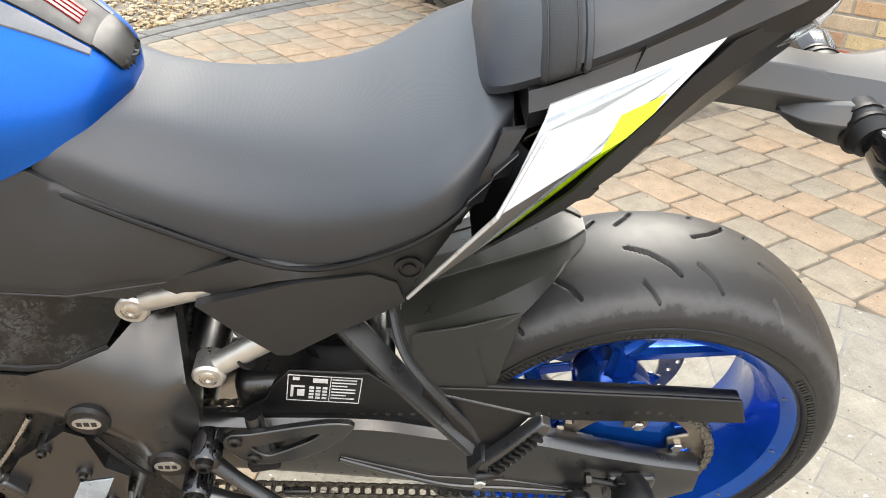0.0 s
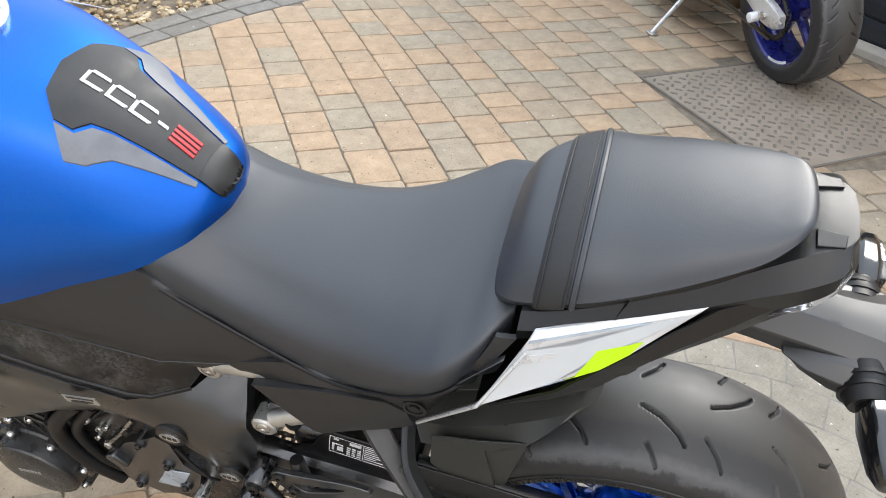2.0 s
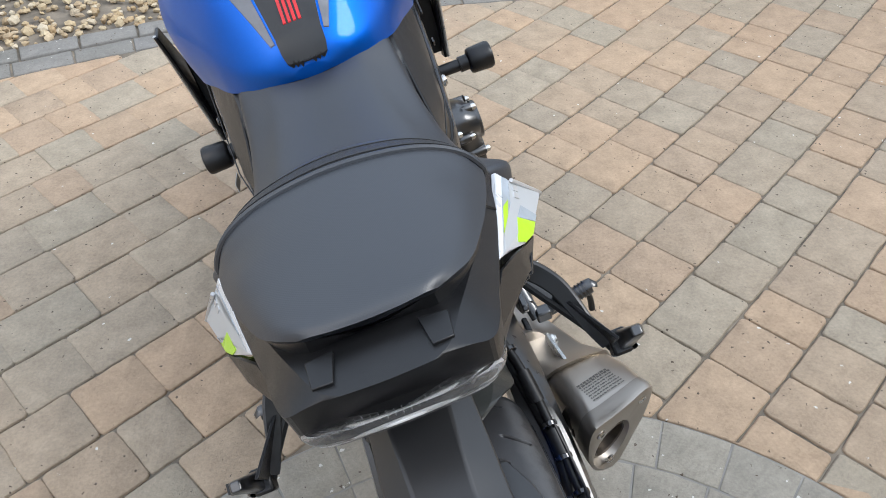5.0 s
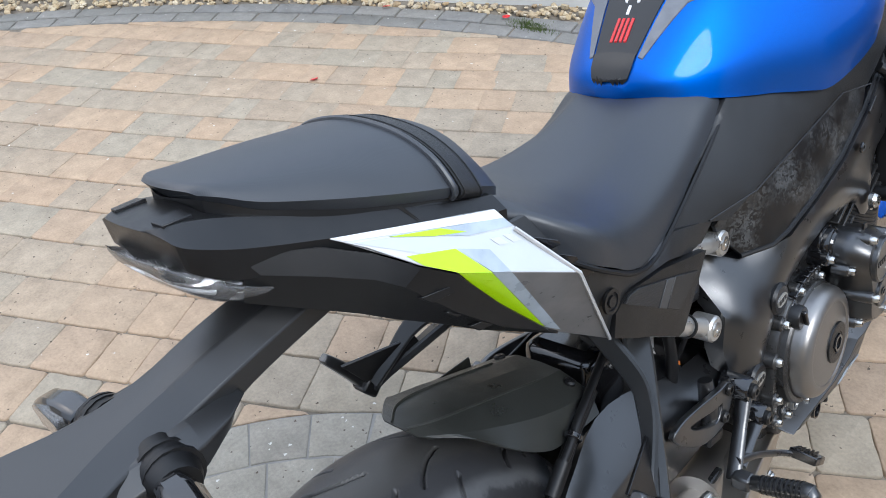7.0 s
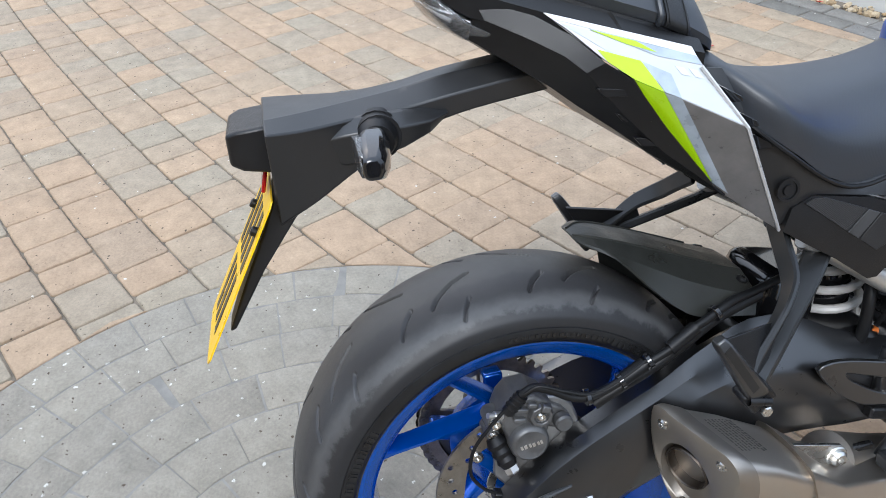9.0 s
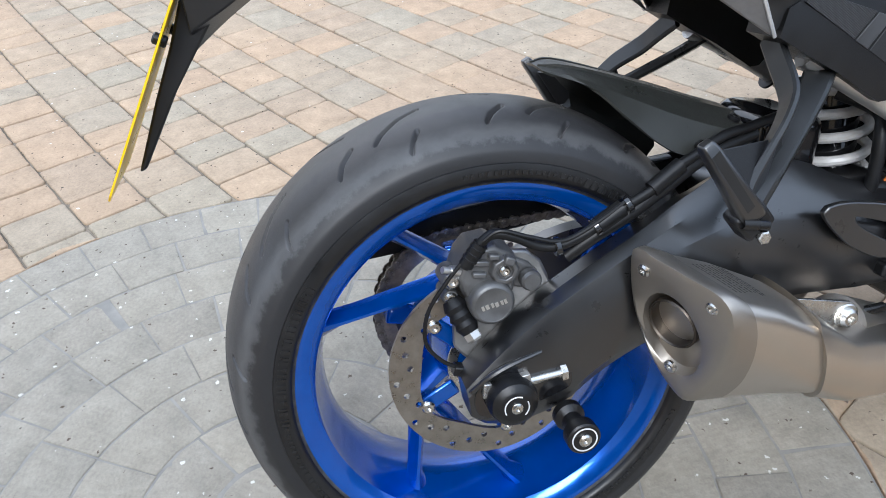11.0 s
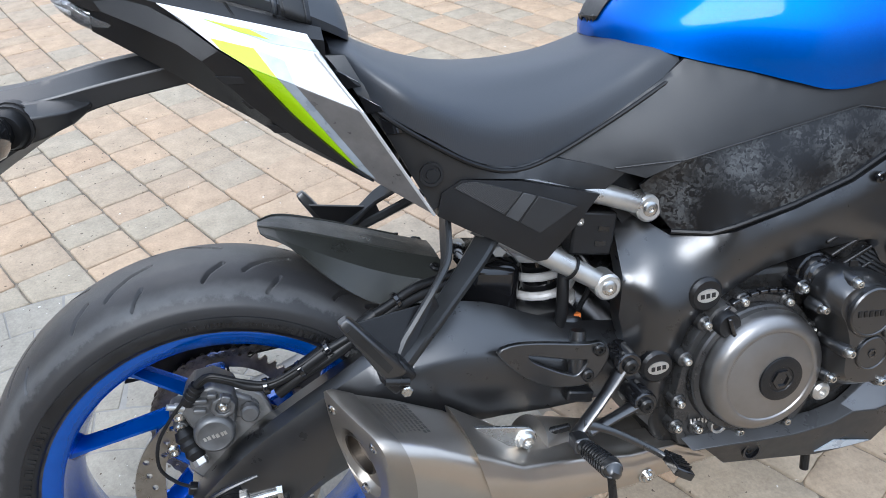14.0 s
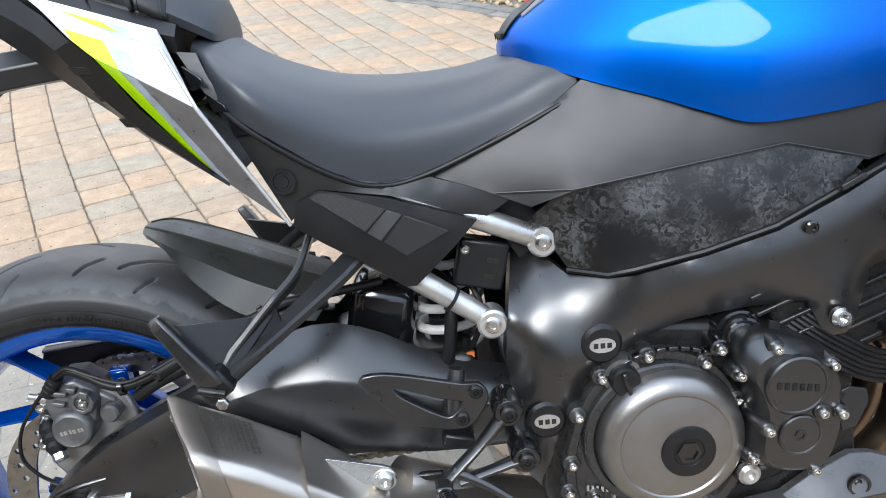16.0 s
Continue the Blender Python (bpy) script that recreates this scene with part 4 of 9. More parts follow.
part("bridge", box((0, 0.42, 0.415), (0.20, 0.20, 0.11)), SATIN, arm, "black casting joining the arms", bevel=0.02, segs=3)
part("pivot", lathe([(-0.150, 0.034), (0.150, 0.034)], 28, (0, 0.585, 0.395)), SATIN, arm)
for s in (1, -1):
    az, xe = (AX.z + 0.004, 0.172) if s > 0 else (AX.z - 0.012, 0.187)
    blk = part("axle_block", box((s * 0.128, 0.0, az - 0.006), (0.030, 0.066, 0.050)), GLOSS, arm, "black axle block", bevel=0.005)
    sl = lathe([(0.135 * s, 0.024), ((xe - 0.030) * s, 0.0285), ((xe - 0.016) * s, 0.0290), ((xe - 0.006) * s, 0.0262), ((xe - 0.001) * s, 0.0200), (xe * s, 0.0165), (xe * s, 0.0005)], 36, (0, AX.y, az), cap=False)
    part("axle_slider", sl, BLACK, blk, "round black axle crash slider")
    for a0, a1 in ((-50, 25), (60, 205)):
        arc = [(s * (xe + 0.0002), 0.0138 * math.cos(radians(a)), az + 0.0138 * math.sin(radians(a))) for a in np.linspace(a0, a1, 12)]
        part("slider_ring", sweep(arc, 0.0008, 6, smooth=False), LABELW, blk, "pale printed ring")
    part("slider_bolt", bolt((xe * s, AX.y, az), (s, 0, 0), 0.0068, 0.003), STEEL, blk)
    bright = STEEL if s > 0 else DARKST
    if s > 0:
        pocket = part("adjuster_pocket", slab(ring_outline([(0.004, 0.350), (0.040, 0.3535), (0.066, 0.352), (0.0735, 0.338), (0.0735, 0.312), (0.060, 0.304), (0.020, 0.294), (-0.010, 0.288), (-0.036, 0.296), (-0.040, 0.318), (-0.028, 0.338)], 3), 0.1385, 0.1445), GLOSS, right_arm, "glossy black adjuster pocket", bevel=0.001)
        part("washer_plate", box((0.1475, -0.026, 0.329), (0.006, 0.009, 0.018), Matrix.Rotation(radians(-8), 4, "X")), ALLOY, pocket, "small bright washer plate", bevel=0.001)
        part("arm_lip", sweep([(0.143, -0.044, 0.327), (0.1465, -0.020, 0.345), (0.1470, 0.005, 0.355), (0.1450, 0.040, 0.362)], [0.003, 0.004, 0.0035, 0.002], 8), SATIN, right_arm)
    z0, z1 = (0.3290, 0.3305) if s > 0 else (0.312, 0.3265)
    ad = part("adjuster_bolt", sweep([(s * 0.147, 0.022, z0), (s * 0.147, 0.064, z1)], 0.0052, 12, smooth=False), bright, arm, "bright chain adjuster bolt")
    part("adjuster_nut", box((s * 0.147, 0.018, z0 + 0.002), (0.012, 0.013, 0.020), Matrix.Rotation(radians(8), 4, "X")), ALLOY if s > 0 else DARKST, ad, bevel=0.001)
    part("adjuster_head", sweep([(s * 0.147, 0.060, z1), (s * 0.147, 0.067, z1)], 0.0095, 6, smooth=False), bright, ad)
    bob = part("stand_bobbin", lathe([(0.130 * s, 0.010), (0.140 * s, 0.010), (0.140 * s, 0.018), (0.150 * s, 0.018), (0.156 * s, 0.012), (0.172 * s, 0.012), (0.178 * s, 0.0195), (0.192 * s, 0.0195), (0.194 * s, 0.0175), (0.194 * s, 0.0005)], 32, (0, 0.068, 0.270), cap=False), BLACK, arm, "black paddock stand bobbin")
    part("bobbin_ring", lathe([(0.1936 * s, 0.0150), (0.1946 * s, 0.0150), (0.1946 * s, 0.0135), (0.1936 * s, 0.0135)], 32, (0, 0.068, 0.270), closed=True), LABELW, bob, "pale printed ring")
    part("bobbin_bolt", bolt((0.194 * s, 0.068, 0.270), (s, 0, 0), 0.0075, 0.004), STEEL, bob)

# drive chain: upper and lower runs and the wrap round the sprocket
pts = []
r_c = 0.113
for a in np.linspace(-95, 95, 26):
    pts.append((-0.0985, -r_c * math.cos(radians(a)), AX.z + r_c * math.sin(radians(a))))
upper = [(-0.0985, y, AX.z + r_c - 0.006 * y / 0.62) for y in np.linspace(0.012, 0.62, 40)]
lower = [(-0.0985, y, AX.z - r_c + 0.035 * y / 0.62) for y in np.linspace(0.62, 0.012, 40)]
line = [Vector(p) for p in lower + pts + upper]
step, acc, places = 0.0159, 0.0, []
for a, b in zip(line, line[1:]):
    d = (b - a).length
    while acc <= d and d > 0:
        p = a.lerp(b, acc / d)
        places.append((p, math.atan2(b.z - a.z, b.y - a.y)))
        acc += step
    acc -= d


def link_mesh():
    b = []
    for x in (-0.0085, 0.0085):
        b.append(slab([(0.0105 * math.cos(t) * 1.0 + (0.0 if abs(math.sin(t)) > 0.5 else 0), 0.0068 * math.sin(t)) for t in (2 * math.pi * k / 12 for k in range(12))], x - 0.0012, x + 0.0012))
    b.append(lathe([(-0.0115, 0.0035), (0.0115, 0.0035)], 8))
    bm = merge(*b)
    bmesh.ops.recalc_face_normals(bm, faces=bm.faces[:])
    me = bpy.data.meshes.new("chain_link")
    bm.to_mesh(me)
    bm.free()
    me.materials.append(CHAIN)
    return me


chain = hold("drive_chain")
chain.parent = bike
chain["label"] = "oily steel drive chain"
lm = link_mesh()
for p, a in places:
    o = new("link", lm)
    o.parent = chain
    o.matrix_basis = Matrix.Translation(p) @ Matrix.Rotation(a, 4, "X")

# chain guard with its warning label
guard_yz = [(0.5238, 0.4187), (0.4776, 0.4524), (0.4654, 0.4818), (0.4448, 0.508), (0.350, 0.502), (0.325, 0.476), (0.2008, 0.4705), (-0.020, 0.455), (-0.122, 0.446), (-0.1403, 0.3994), (0.100, 0.4064), (0.172, 0.415), (0.262, 0.383), (0.300, 0.400), (0.332, 0.374), (0.395, 0.372), (0.435, 0.390), (0.473, 0.4105), (0.5245, 0.4126)]
cg = part("chain_guard", slab(guard_yz, -0.104, -0.110), BLACK, bike, "long black chain guard", bevel=0.002)
# Flat black plates paint the shade of slots that are not cut.
part("slot_shade", slab([(0.483, 0.4230), (0.367, 0.4216), (0.401, 0.4005), (0.428, 0.4018)], -0.1080, -0.1104), INK_SHADE, cg, "black plate drawn as a shaded slot")
part("slot_shade", slab([(0.360, 0.4140), (0.333, 0.4030), (0.326, 0.3890), (0.367, 0.3945)], -0.1080, -0.1104), INK_SHADE, cg, "black plate drawn as a shaded slot")
part("guard_lip", sweep([(-0.098, -0.120, 0.443), (-0.098, 0.0, 0.454), (-0.098, 0.2, 0.468), (-0.098, 0.32, 0.473)], 0.010, 8, flat=0.35), BLACK, cg)
part("warning_label", slab([(0.4466, 0.504), (0.4533, 0.4522), (0.3603, 0.4452), (0.3569, 0.4956)], -0.110, -0.1107), INK_SHADE, cg, "black and white warning label")
rnd = random.Random(3)
base = Vector((-0.1109, 0.4456, 0.5025))
ey, ez = Vector((0, -0.0880, -0.0083)), Vector((0, 0.0065, -0.0495))


def label_bar(u0, u1, w0, w1, name="print_bar"):
    q = [base + ey * u + ez * w for u, w in ((u0, w0), (u1, w0), (u1, w1), (u0, w1))]
    part(name, plate(q, 0.0004, (-1, 0, 0)), LABELW, cg, smooth=False)


for k in range(7):
    label_bar(0.60, 0.93 - 0.12 * (k % 3 == 2), 0.09 + k * 0.12, 0.13 + k * 0.12)
for k in range(3):
    for j in range(4):
        label_bar(0.30 + k * 0.09, 0.365 + k * 0.09, 0.42 + j * 0.13, 0.50 + j * 0.13)
label_bar(0.34, 0.54, 0.10, 0.26)
label_bar(0.07, 0.16, 0.08, 0.20)
label_bar(0.05, 0.24, 0.40, 0.46)
label_bar(0.05, 0.09, 0.46, 0.85)
label_bar(0.14, 0.24, 0.55, 0.80)
for u0, u1, w0, w1 in ((0.0, 1.0, 0.0, 0.025), (0.0, 1.0, 0.975, 1.0), (0.0, 0.012, 0, 1), (0.988, 1.0, 0, 1), (0.575, 0.585, 0, 1)):
    label_bar(u0, u1, w0, w1, "label_border")

# hugger over the rear tyre
hug_half = [
    (0.097, [(0.0, 0.6475), (0.012, 0.647), (0.028, 0.644, 0.099), (0.040, 0.641, 0.106)]),
    (0.125, [(0.0, 0.646), (0.030, 0.645), (0.058, 0.637, 0.128), (0.074, 0.626, 0.140)]),
    (0.175, [(0.0, 0.630), (0.036, 0.628), (0.072, 0.613, 0.176), (0.093, 0.592, 0.172)]),
    (0.228, [(0.0, 0.610), (0.038, 0.607), (0.080, 0.586, 0.230), (0.097, 0.560, 0.206)]),
    (0.285, [(0.0, 0.586), (0.038, 0.583), (0.082, 0.564, 0.282), (0.097, 0.541, 0.240)]),
    (0.330, [(0.0, 0.568), (0.036, 0.566), (0.078, 0.547), (0.099, 0.530, 0.315)])]


def shell(stations, th, along=5, across=4):
    """An open skin with thickness th."""
    k = len(stations[0][1])
    rows = [curve_pts([(s[1][j][0], s[0] if len(s[1][j]) < 3 else s[1][j][2], s[1][j][1]) for s in stations], along) for j in range(k)]
    bm = bmesh.new()
    grid = []
    for i in range(len(rows[0])):
        half = [rows[j][i] for j in range(k)]
        full = [Vector((-p.x, p.y, p.z)) for p in half[:0:-1]] + half
        grid.append([bm.verts.new(p) for p in full])
    for a, b in zip(grid, grid[1:]):
        for j in range(len(a) - 1):
            bm.faces.new((a[j], a[j + 1], b[j + 1], b[j]))
    bmesh.ops.recalc_face_normals(bm, faces=bm.faces[:])
    bmesh.ops.solidify(bm, geom=bm.faces[:], thickness=th)
    return bm


hug = part("rear_hugger", shell(hug_half, 0.0028), HUGM, bike, "matt black rear tyre hugger", sharp=8)
part("hugger_wing", plate([(-0.0935, 0.172, 0.592), (-0.1000, 0.2273, 0.5554), (-0.1065, 0.208, 0.480), (-0.1065, 0.199, 0.440), (-0.1065, 0.250, 0.430), (-0.105, 0.300, 0.490), (-0.102, 0.300, 0.562), (-0.098, 0.240, 0.572)], 0.003, (1, 0, 0)), HUGM, hug, "black side of the hugger", bevel=0.001)
for s in (1, -1):
    part("hugger_ridge", sweep([(s * 0.012, 0.099, 0.6475), (s * 0.030, 0.125, 0.6455), (s * 0.036, 0.175, 0.6285), (s * 0.038, 0.285, 0.5835)], 0.0016, 6), HUGM, hug)
for s in (1, -1):
    part("hugger_screw", bolt((s * 0.058, 0.318, 0.5615), (s * 0.3, 0.35, 1), 0.008, 0.005), BLACK, hug)
part("shock_cover", box((0, 0.395, 0.50), (0.12, 0.09, 0.11), Matrix.Rotation(radians(-12), 4, "X")), GLOSS, bike, "dark rear shock housing", bevel=0.02, segs=3)
SPR_C, SPR_R = Vector((0.012, 0.488, 0.0)), 0.043
coil = []
for k in range(90):
    a = 2 * math.pi * k / 18
    coil.append((SPR_C.x + SPR_R * math.cos(a), SPR_C.y + SPR_R * math.sin(a), 0.455 + 0.030 * k / 18))
part("shock_spring", sweep(coil, 0.0066, 10, smooth=False), WTUBE, bike, "pale grey shock spring")
part("shock_body", lathe([(0.42, 0.030), (0.62, 0.030), (0.64, 0.024)], 24, (0.012, 0.488, 0.0), (0, 0, 1)), GLOSS, bike, "black shock absorber body")
part("breather_hose", sweep([(0.095, 0.472, 0.438), (0.100, 0.480, 0.470), (0.098, 0.486, 0.520), (0.085, 0.490, 0.55), (0.05, 0.46, 0.57)], 0.0085, 12), HOSE_SHADE, bike, "black rubber breather hose")
part("cable_run", sweep([(0.09, 0.51, 0.470), (0.104, 0.525, 0.520), (0.09, 0.515, 0.555), (0.05, 0.49, 0.57)], 0.004, 8), HOSE_SHADE, bike, "black cable")
part("orange_sticker", box((0.088, 0.508, 0.462), (0.010, 0.010, 0.007)), ORANGE, bike, "small orange sticker")


# ---- tail, seats and tank ----
cowl = [
    (-0.074, [(0.0, 0.999), (0.030, 0.998, -0.072), (0.050, 0.993, -0.066), (0.050, 0.974, -0.066), (0.0, 0.968)]),
    (-0.062, [(0.0, 0.999), (0.043, 0.997), (0.068, 0.985), (0.067, 0.962), (0.0, 0.952)]),
    (-0.035, [(0.0, 0.996), (0.056, 0.992), (0.079, 0.970), (0.076, 0.942), (0.0, 0.932)]),
    (0.0, [(0.0, 0.983), (0.070, 0.978), (0.087, 0.955), (0.085, 0.931), (0.0, 0.921)]),
    (0.050, [(0.0, 0.959), (0.088, 0.955), (0.101, 0.937), (0.099, 0.914), (0.0, 0.905)]),
    (0.109, [(0.0, 0.934), (0.106, 0.932), (0.118, 0.915), (0.116, 0.895), (0.0, 0.890)]),
    (0.168, [(0.0, 0.912), (0.117, 0.910), (0.130, 0.895), (0.126, 0.878), (0.0, 0.872)]),
    (0.206, [(0.0, 0.900), (0.119, 0.897), (0.133, 0.884), (0.130, 0.866), (0.0, 0.860)])]
tail = part("tail_cowl", body(cowl, (1, 2, 3), 3, 5), BLACK, bike, "matt black tail cowl", sharp=18, bevel=0.0015)
for s in (1, -1):
    part("strap_hook", plate([(s * 0.028, -0.036, 0.9985), (s * 0.048, -0.036, 0.9960), (s * 0.046, -0.060, 0.9985), (s * 0.032, -0.062, 1.0005)], 0.006, (0, 0, -1)), BLACK, tail, bevel=0.0008)
    part("cowl_joint", plate([(s * 0.1030, 0.106, 0.9365), (s * 0.1080, 0.110, 0.9325), (s * 0.1192, 0.118, 0.914), (s * 0.1192, 0.1196, 0.914), (s * 0.1080, 0.1116, 0.9325), (s * 0.1030, 0.1076, 0.9365)], 0.003, (s * -1, 0, 0)), INK_SHADE, tail, smooth=False)


def mirror_strip(rows, th):
    """Right-hand rows of points; joined to their mirror images below, as a skin with thickness."""
    bm = bmesh.new()
    g = [[bm.verts.new(p) for p in r] for r in rows]
    h = [[bm.verts.new((-p[0], p[1], p[2])) for p in r] for r in rows]
    n = len(rows[0])
    for a, b in zip(g, g[1:]):
        for k in range(n - 1):
            bm.faces.new((a[k], a[k + 1], b[k + 1], b[k]))
    for a, b in zip(h, h[1:]):
        for k in range(n - 1):
            bm.faces.new((a[k + 1], a[k], b[k], b[k + 1]))
    for k in range(n - 1):
        bm.faces.new((g[-1][k], g[-1][k + 1], h[-1][k + 1], h[-1][k]))
    bmesh.ops.recalc_face_normals(bm, faces=bm.faces[:])
    bmesh.ops.solidify(bm, geom=bm.faces[:], thickness=th)
    return bm


side_rows = [
    [(0.066, -0.052, 0.968), (0.097, 0.030, 0.938), (0.117, 0.062, 0.917), (0.131, 0.094, 0.887), (0.144, 0.119, 0.868), (0.146, 0.158, 0.811), (0.136, 0.219, 0.738)],
    [(0.074, -0.030, 0.943), (0.102, 0.020, 0.917), (0.119, 0.054, 0.897), (0.127, 0.075, 0.878), (0.135, 0.115, 0.828), (0.137, 0.160, 0.782), (0.133, 0.225, 0.730)],
    [(0.066, -0.034, 0.917), (0.082, 0.007, 0.889), (0.094, 0.045, 0.862), (0.100, 0.074, 0.838), (0.106, 0.115, 0.807), (0.114, 0.152, 0.777), (0.130, 0.240, 0.716)]]
under = part("tail_side", mirror_strip(side_rows, 0.003), BLACK, bike, "black angular tail underside", sharp=12)
for s in (1, -1):
    for k in range(3):
        y, z = 0.085 + 0.022 * k, 0.861 - 0.030 * k
        part("fin", plate([(s * 0.129, y, z), (s * 0.141, y + 0.036, z - 0.004), (s * 0.141, y + 0.036, z - 0.011), (s * 0.131, y + 0.008, z - 0.010)], 0.006, (-s, 0, 0)), BLACK, under, bevel=0.001)
part("under_tray", box((0, 0.13, 0.845), (0.13, 0.16, 0.03), Matrix.Rotation(radians(-33), 4, "X")), GLOSS, bike, "dark inner tail tray", bevel=0.01)

# tail light
lamp_rows = [
    (-0.0765, [(0.0, 0.969), (0.036, 0.970), (0.047, 0.973), (0.0475, 0.968), (0.034, 0.960), (0.0, 0.957)]),
    (-0.066, [(0.0, 0.963), (0.045, 0.963), (0.061, 0.963), (0.0625, 0.953), (0.048, 0.943), (0.0, 0.939)]),
    (-0.050, [(0.0, 0.951), (0.045, 0.951), (0.068, 0.950), (0.0735, 0.937, -0.045), (0.054, 0.927), (0.0, 0.924)]),
    (-0.032, [(0.0, 0.940), (0.045, 0.938), (0.067, 0.930, -0.028), (0.0800, 0.9215, -0.012), (0.056, 0.915), (0.0, 0.912)])]
tl = part("tail_light", hull_loft(lamp_rows, 4, 4), LENS, bike, "clear tail light lens", sharp=60)
core = [(y + 0.004, [(p[0] * 0.90, p[1] * 0.5 + 0.5 * 0.945) for p in row]) for y, row in lamp_rows]
part("reflector", hull_loft(core, 3, 3), LAMPIN, tl, "dull silvery lamp reflector")
for k in range(-9, 10):
    part("lens_rib", box((k * 0.0052, -0.0735 + abs(k) * 0.0011, 0.9665), (0.0006, 0.003, 0.005)), LAMPIN, tl)
guide = [(x, y, z) for x, y, z in ((-0.064, -0.050, 0.939), (-0.050, -0.0655, 0.950), (-0.026, -0.0725, 0.957), (0, -0.0745, 0.9585), (0.026, -0.0725, 0.957), (0.050, -0.0655, 0.950), (0.064, -0.050, 0.939))]
part("light_guide", sweep(guide, 0.0026, 8), LABELW, tl, "pale curved light guide")


def plane_x(pts):
    a = np.array([[p[1], p[2], 1] for p in pts])
    b = np.array([p[0] for p in pts])
    c = np.linalg.lstsq(a, b, rcond=None)[0]
    return lambda y, z: float(c[0] * y + c[1] * z + c[2])


UP = plane_x([(0.093, 0.038, 0.941), (0.138, 0.189, 0.893), (0.179, 0.230, 0.811), (0.150, 0.119, 0.870)])
LO = plane_x([(UP(0.119, 0.870), 0.119, 0.870), (UP(0.230, 0.811), 0.230, 0.811), (0.142, 0.307, 0.666)])


def facet(name, yz, plane, material, parent, s, lift=0.0, th=0.003, label="", bevel=0.0008):
    return part(name, plate([(s * (plane(y, z) + lift), y, z) for y, z in yz], th, (-s, 0, 0)), material, parent, label, bevel=bevel)


for s in (1, -1):
    pan = hold("side_panel")
    pan.parent = bike
    pan["label"] = "white, grey and lime tail side panel"
    facet("upper_face", [(0.038, 0.941), (0.189, 0.893), (0.196, 0.873), (0.230, 0.811), (0.119, 0.870), (0.094, 0.889), (0.062, 0.921)], UP, SILVER, pan, s, th=0.004)
    facet("lower_face", [(0.119, 0.870), (0.230, 0.811), (0.307, 0.666), (0.240, 0.718), (0.219, 0.739), (0.158, 0.813)], LO, GUN, pan, s, th=0.004)
    facet("white_strip", [(0.040, 0.9405), (0.188, 0.8935), (0.1915, 0.884), (0.050, 0.933)], UP, WHITE, pan, s, 0.0007, 0.001, bevel=0)
    facet("grey_strip", [(0.085, 0.920), (0.1905, 0.8845), (0.192, 0.881), (0.088, 0.9175)], UP, PALE, pan, s, 0.0010, 0.001, bevel=0) if s < 0 else facet("grey_strip", [(0.085, 0.920), (0.1905, 0.8845), (0.195, 0.875), (0.150, 0.888)], UP, PALE, pan, s, 0.0010, 0.001, bevel=0)
    if s > 0:
        facet("lime_line", [(0.085, 0.9195), (0.130, 0.9045), (0.150, 0.8915), (0.120, 0.9025)], UP, LIME, pan, s, 0.0014, 0.001, bevel=0)
    facet("white_field", [(0.055, 0.929), (0.084, 0.919), (0.150, 0.887), (0.196, 0.873), (0.229, 0.8125), (0.163, 0.8475), (0.122, 0.884), (0.096, 0.8995)], UP, PEARL, pan, s, 0.0007, 0.001, bevel=0)
    facet("lime_flash", [(0.088, 0.9005), (0.131 if s > 0 else 0.127, 0.8855), (0.149 if s > 0 else 0.143, 0.8540 if s > 0 else 0.8570), (0.121, 0.8685), (0.097, 0.8875)], UP, LIME, pan, s, 0.0010, 0.001, bevel=0)
    facet("lime_stripe", [(0.121, 0.868), (0.149, 0.8535), (0.224, 0.7355), (0.200, 0.758), (0.158, 0.8135)], LO, LIME, pan, s, 0.0010, 0.001, bevel=0)
    if s > 0:
        facet("pale_flash", [(0.132, 0.8850), (0.160, 0.8700), (0.166, 0.8462), (0.150, 0.8537)], UP, PALE, pan, s, 0.0012, 0.001, bevel=0)
    facet("pale_stripe", [(0.1495, 0.8532), (0.166, 0.8455), (0.243, 0.7198), (0.2245, 0.7350)], LO, PALE, pan, s, 0.0008, 0.001, bevel=0)
    for k in (0, 1):
        facet("raised_mark", [(0.166 + 0.014 * k, 0.877 - 0.004 * k), (0.175 + 0.014 * k, 0.8745 - 0.004 * k), (0.180 + 0.014 * k, 0.866 - 0.004 * k), (0.171 + 0.014 * k, 0.8685 - 0.004 * k)], UP, SILVER, pan, s, 0.0016, 0.001, bevel=0)
    part("panel_edge", sweep([(s * 0.150, 0.193, 0.874), (s * (UP(0.230, 0.811) + 0.000), 0.230, 0.811), (s * 0.143, 0.306, 0.667)], 0.0022, 6, smooth=False), SILVER, pan)

# number plate hanger
hang = [
    (0.065, [(0.0, 0.888), (0.030, 0.887), (0.041, 0.870), (0.036, 0.846), (0.0, 0.842)]),
    (-0.045, [(0.0, 0.878), (0.023, 0.877), (0.044, 0.857), (0.038, 0.832), (0.0, 0.830)]),
    (-0.110, [(0.0, 0.867), (0.021, 0.866), (0.046, 0.849), (0.043, 0.812), (0.0, 0.803)]),
    (-0.165, [(0.0, 0.862), (0.028, 0.861), (0.056, 0.847), (0.048, 0.788), (0.0, 0.774)]),
    (-0.220, [(0.0, 0.861), (0.050, 0.860), (0.074, 0.846), (0.050, 0.756), (0.0, 0.742)]),
    (-0.262, [(0.0, 0.861), (0.064, 0.860), (0.087, 0.849), (0.044, 0.735), (0.0, 0.713)])]
hg = part("plate_hanger", body(hang, (1, 2, 3), 3, 5), HANGM, bike, "long satin black number plate hanger", sharp=14, bevel=0.002)
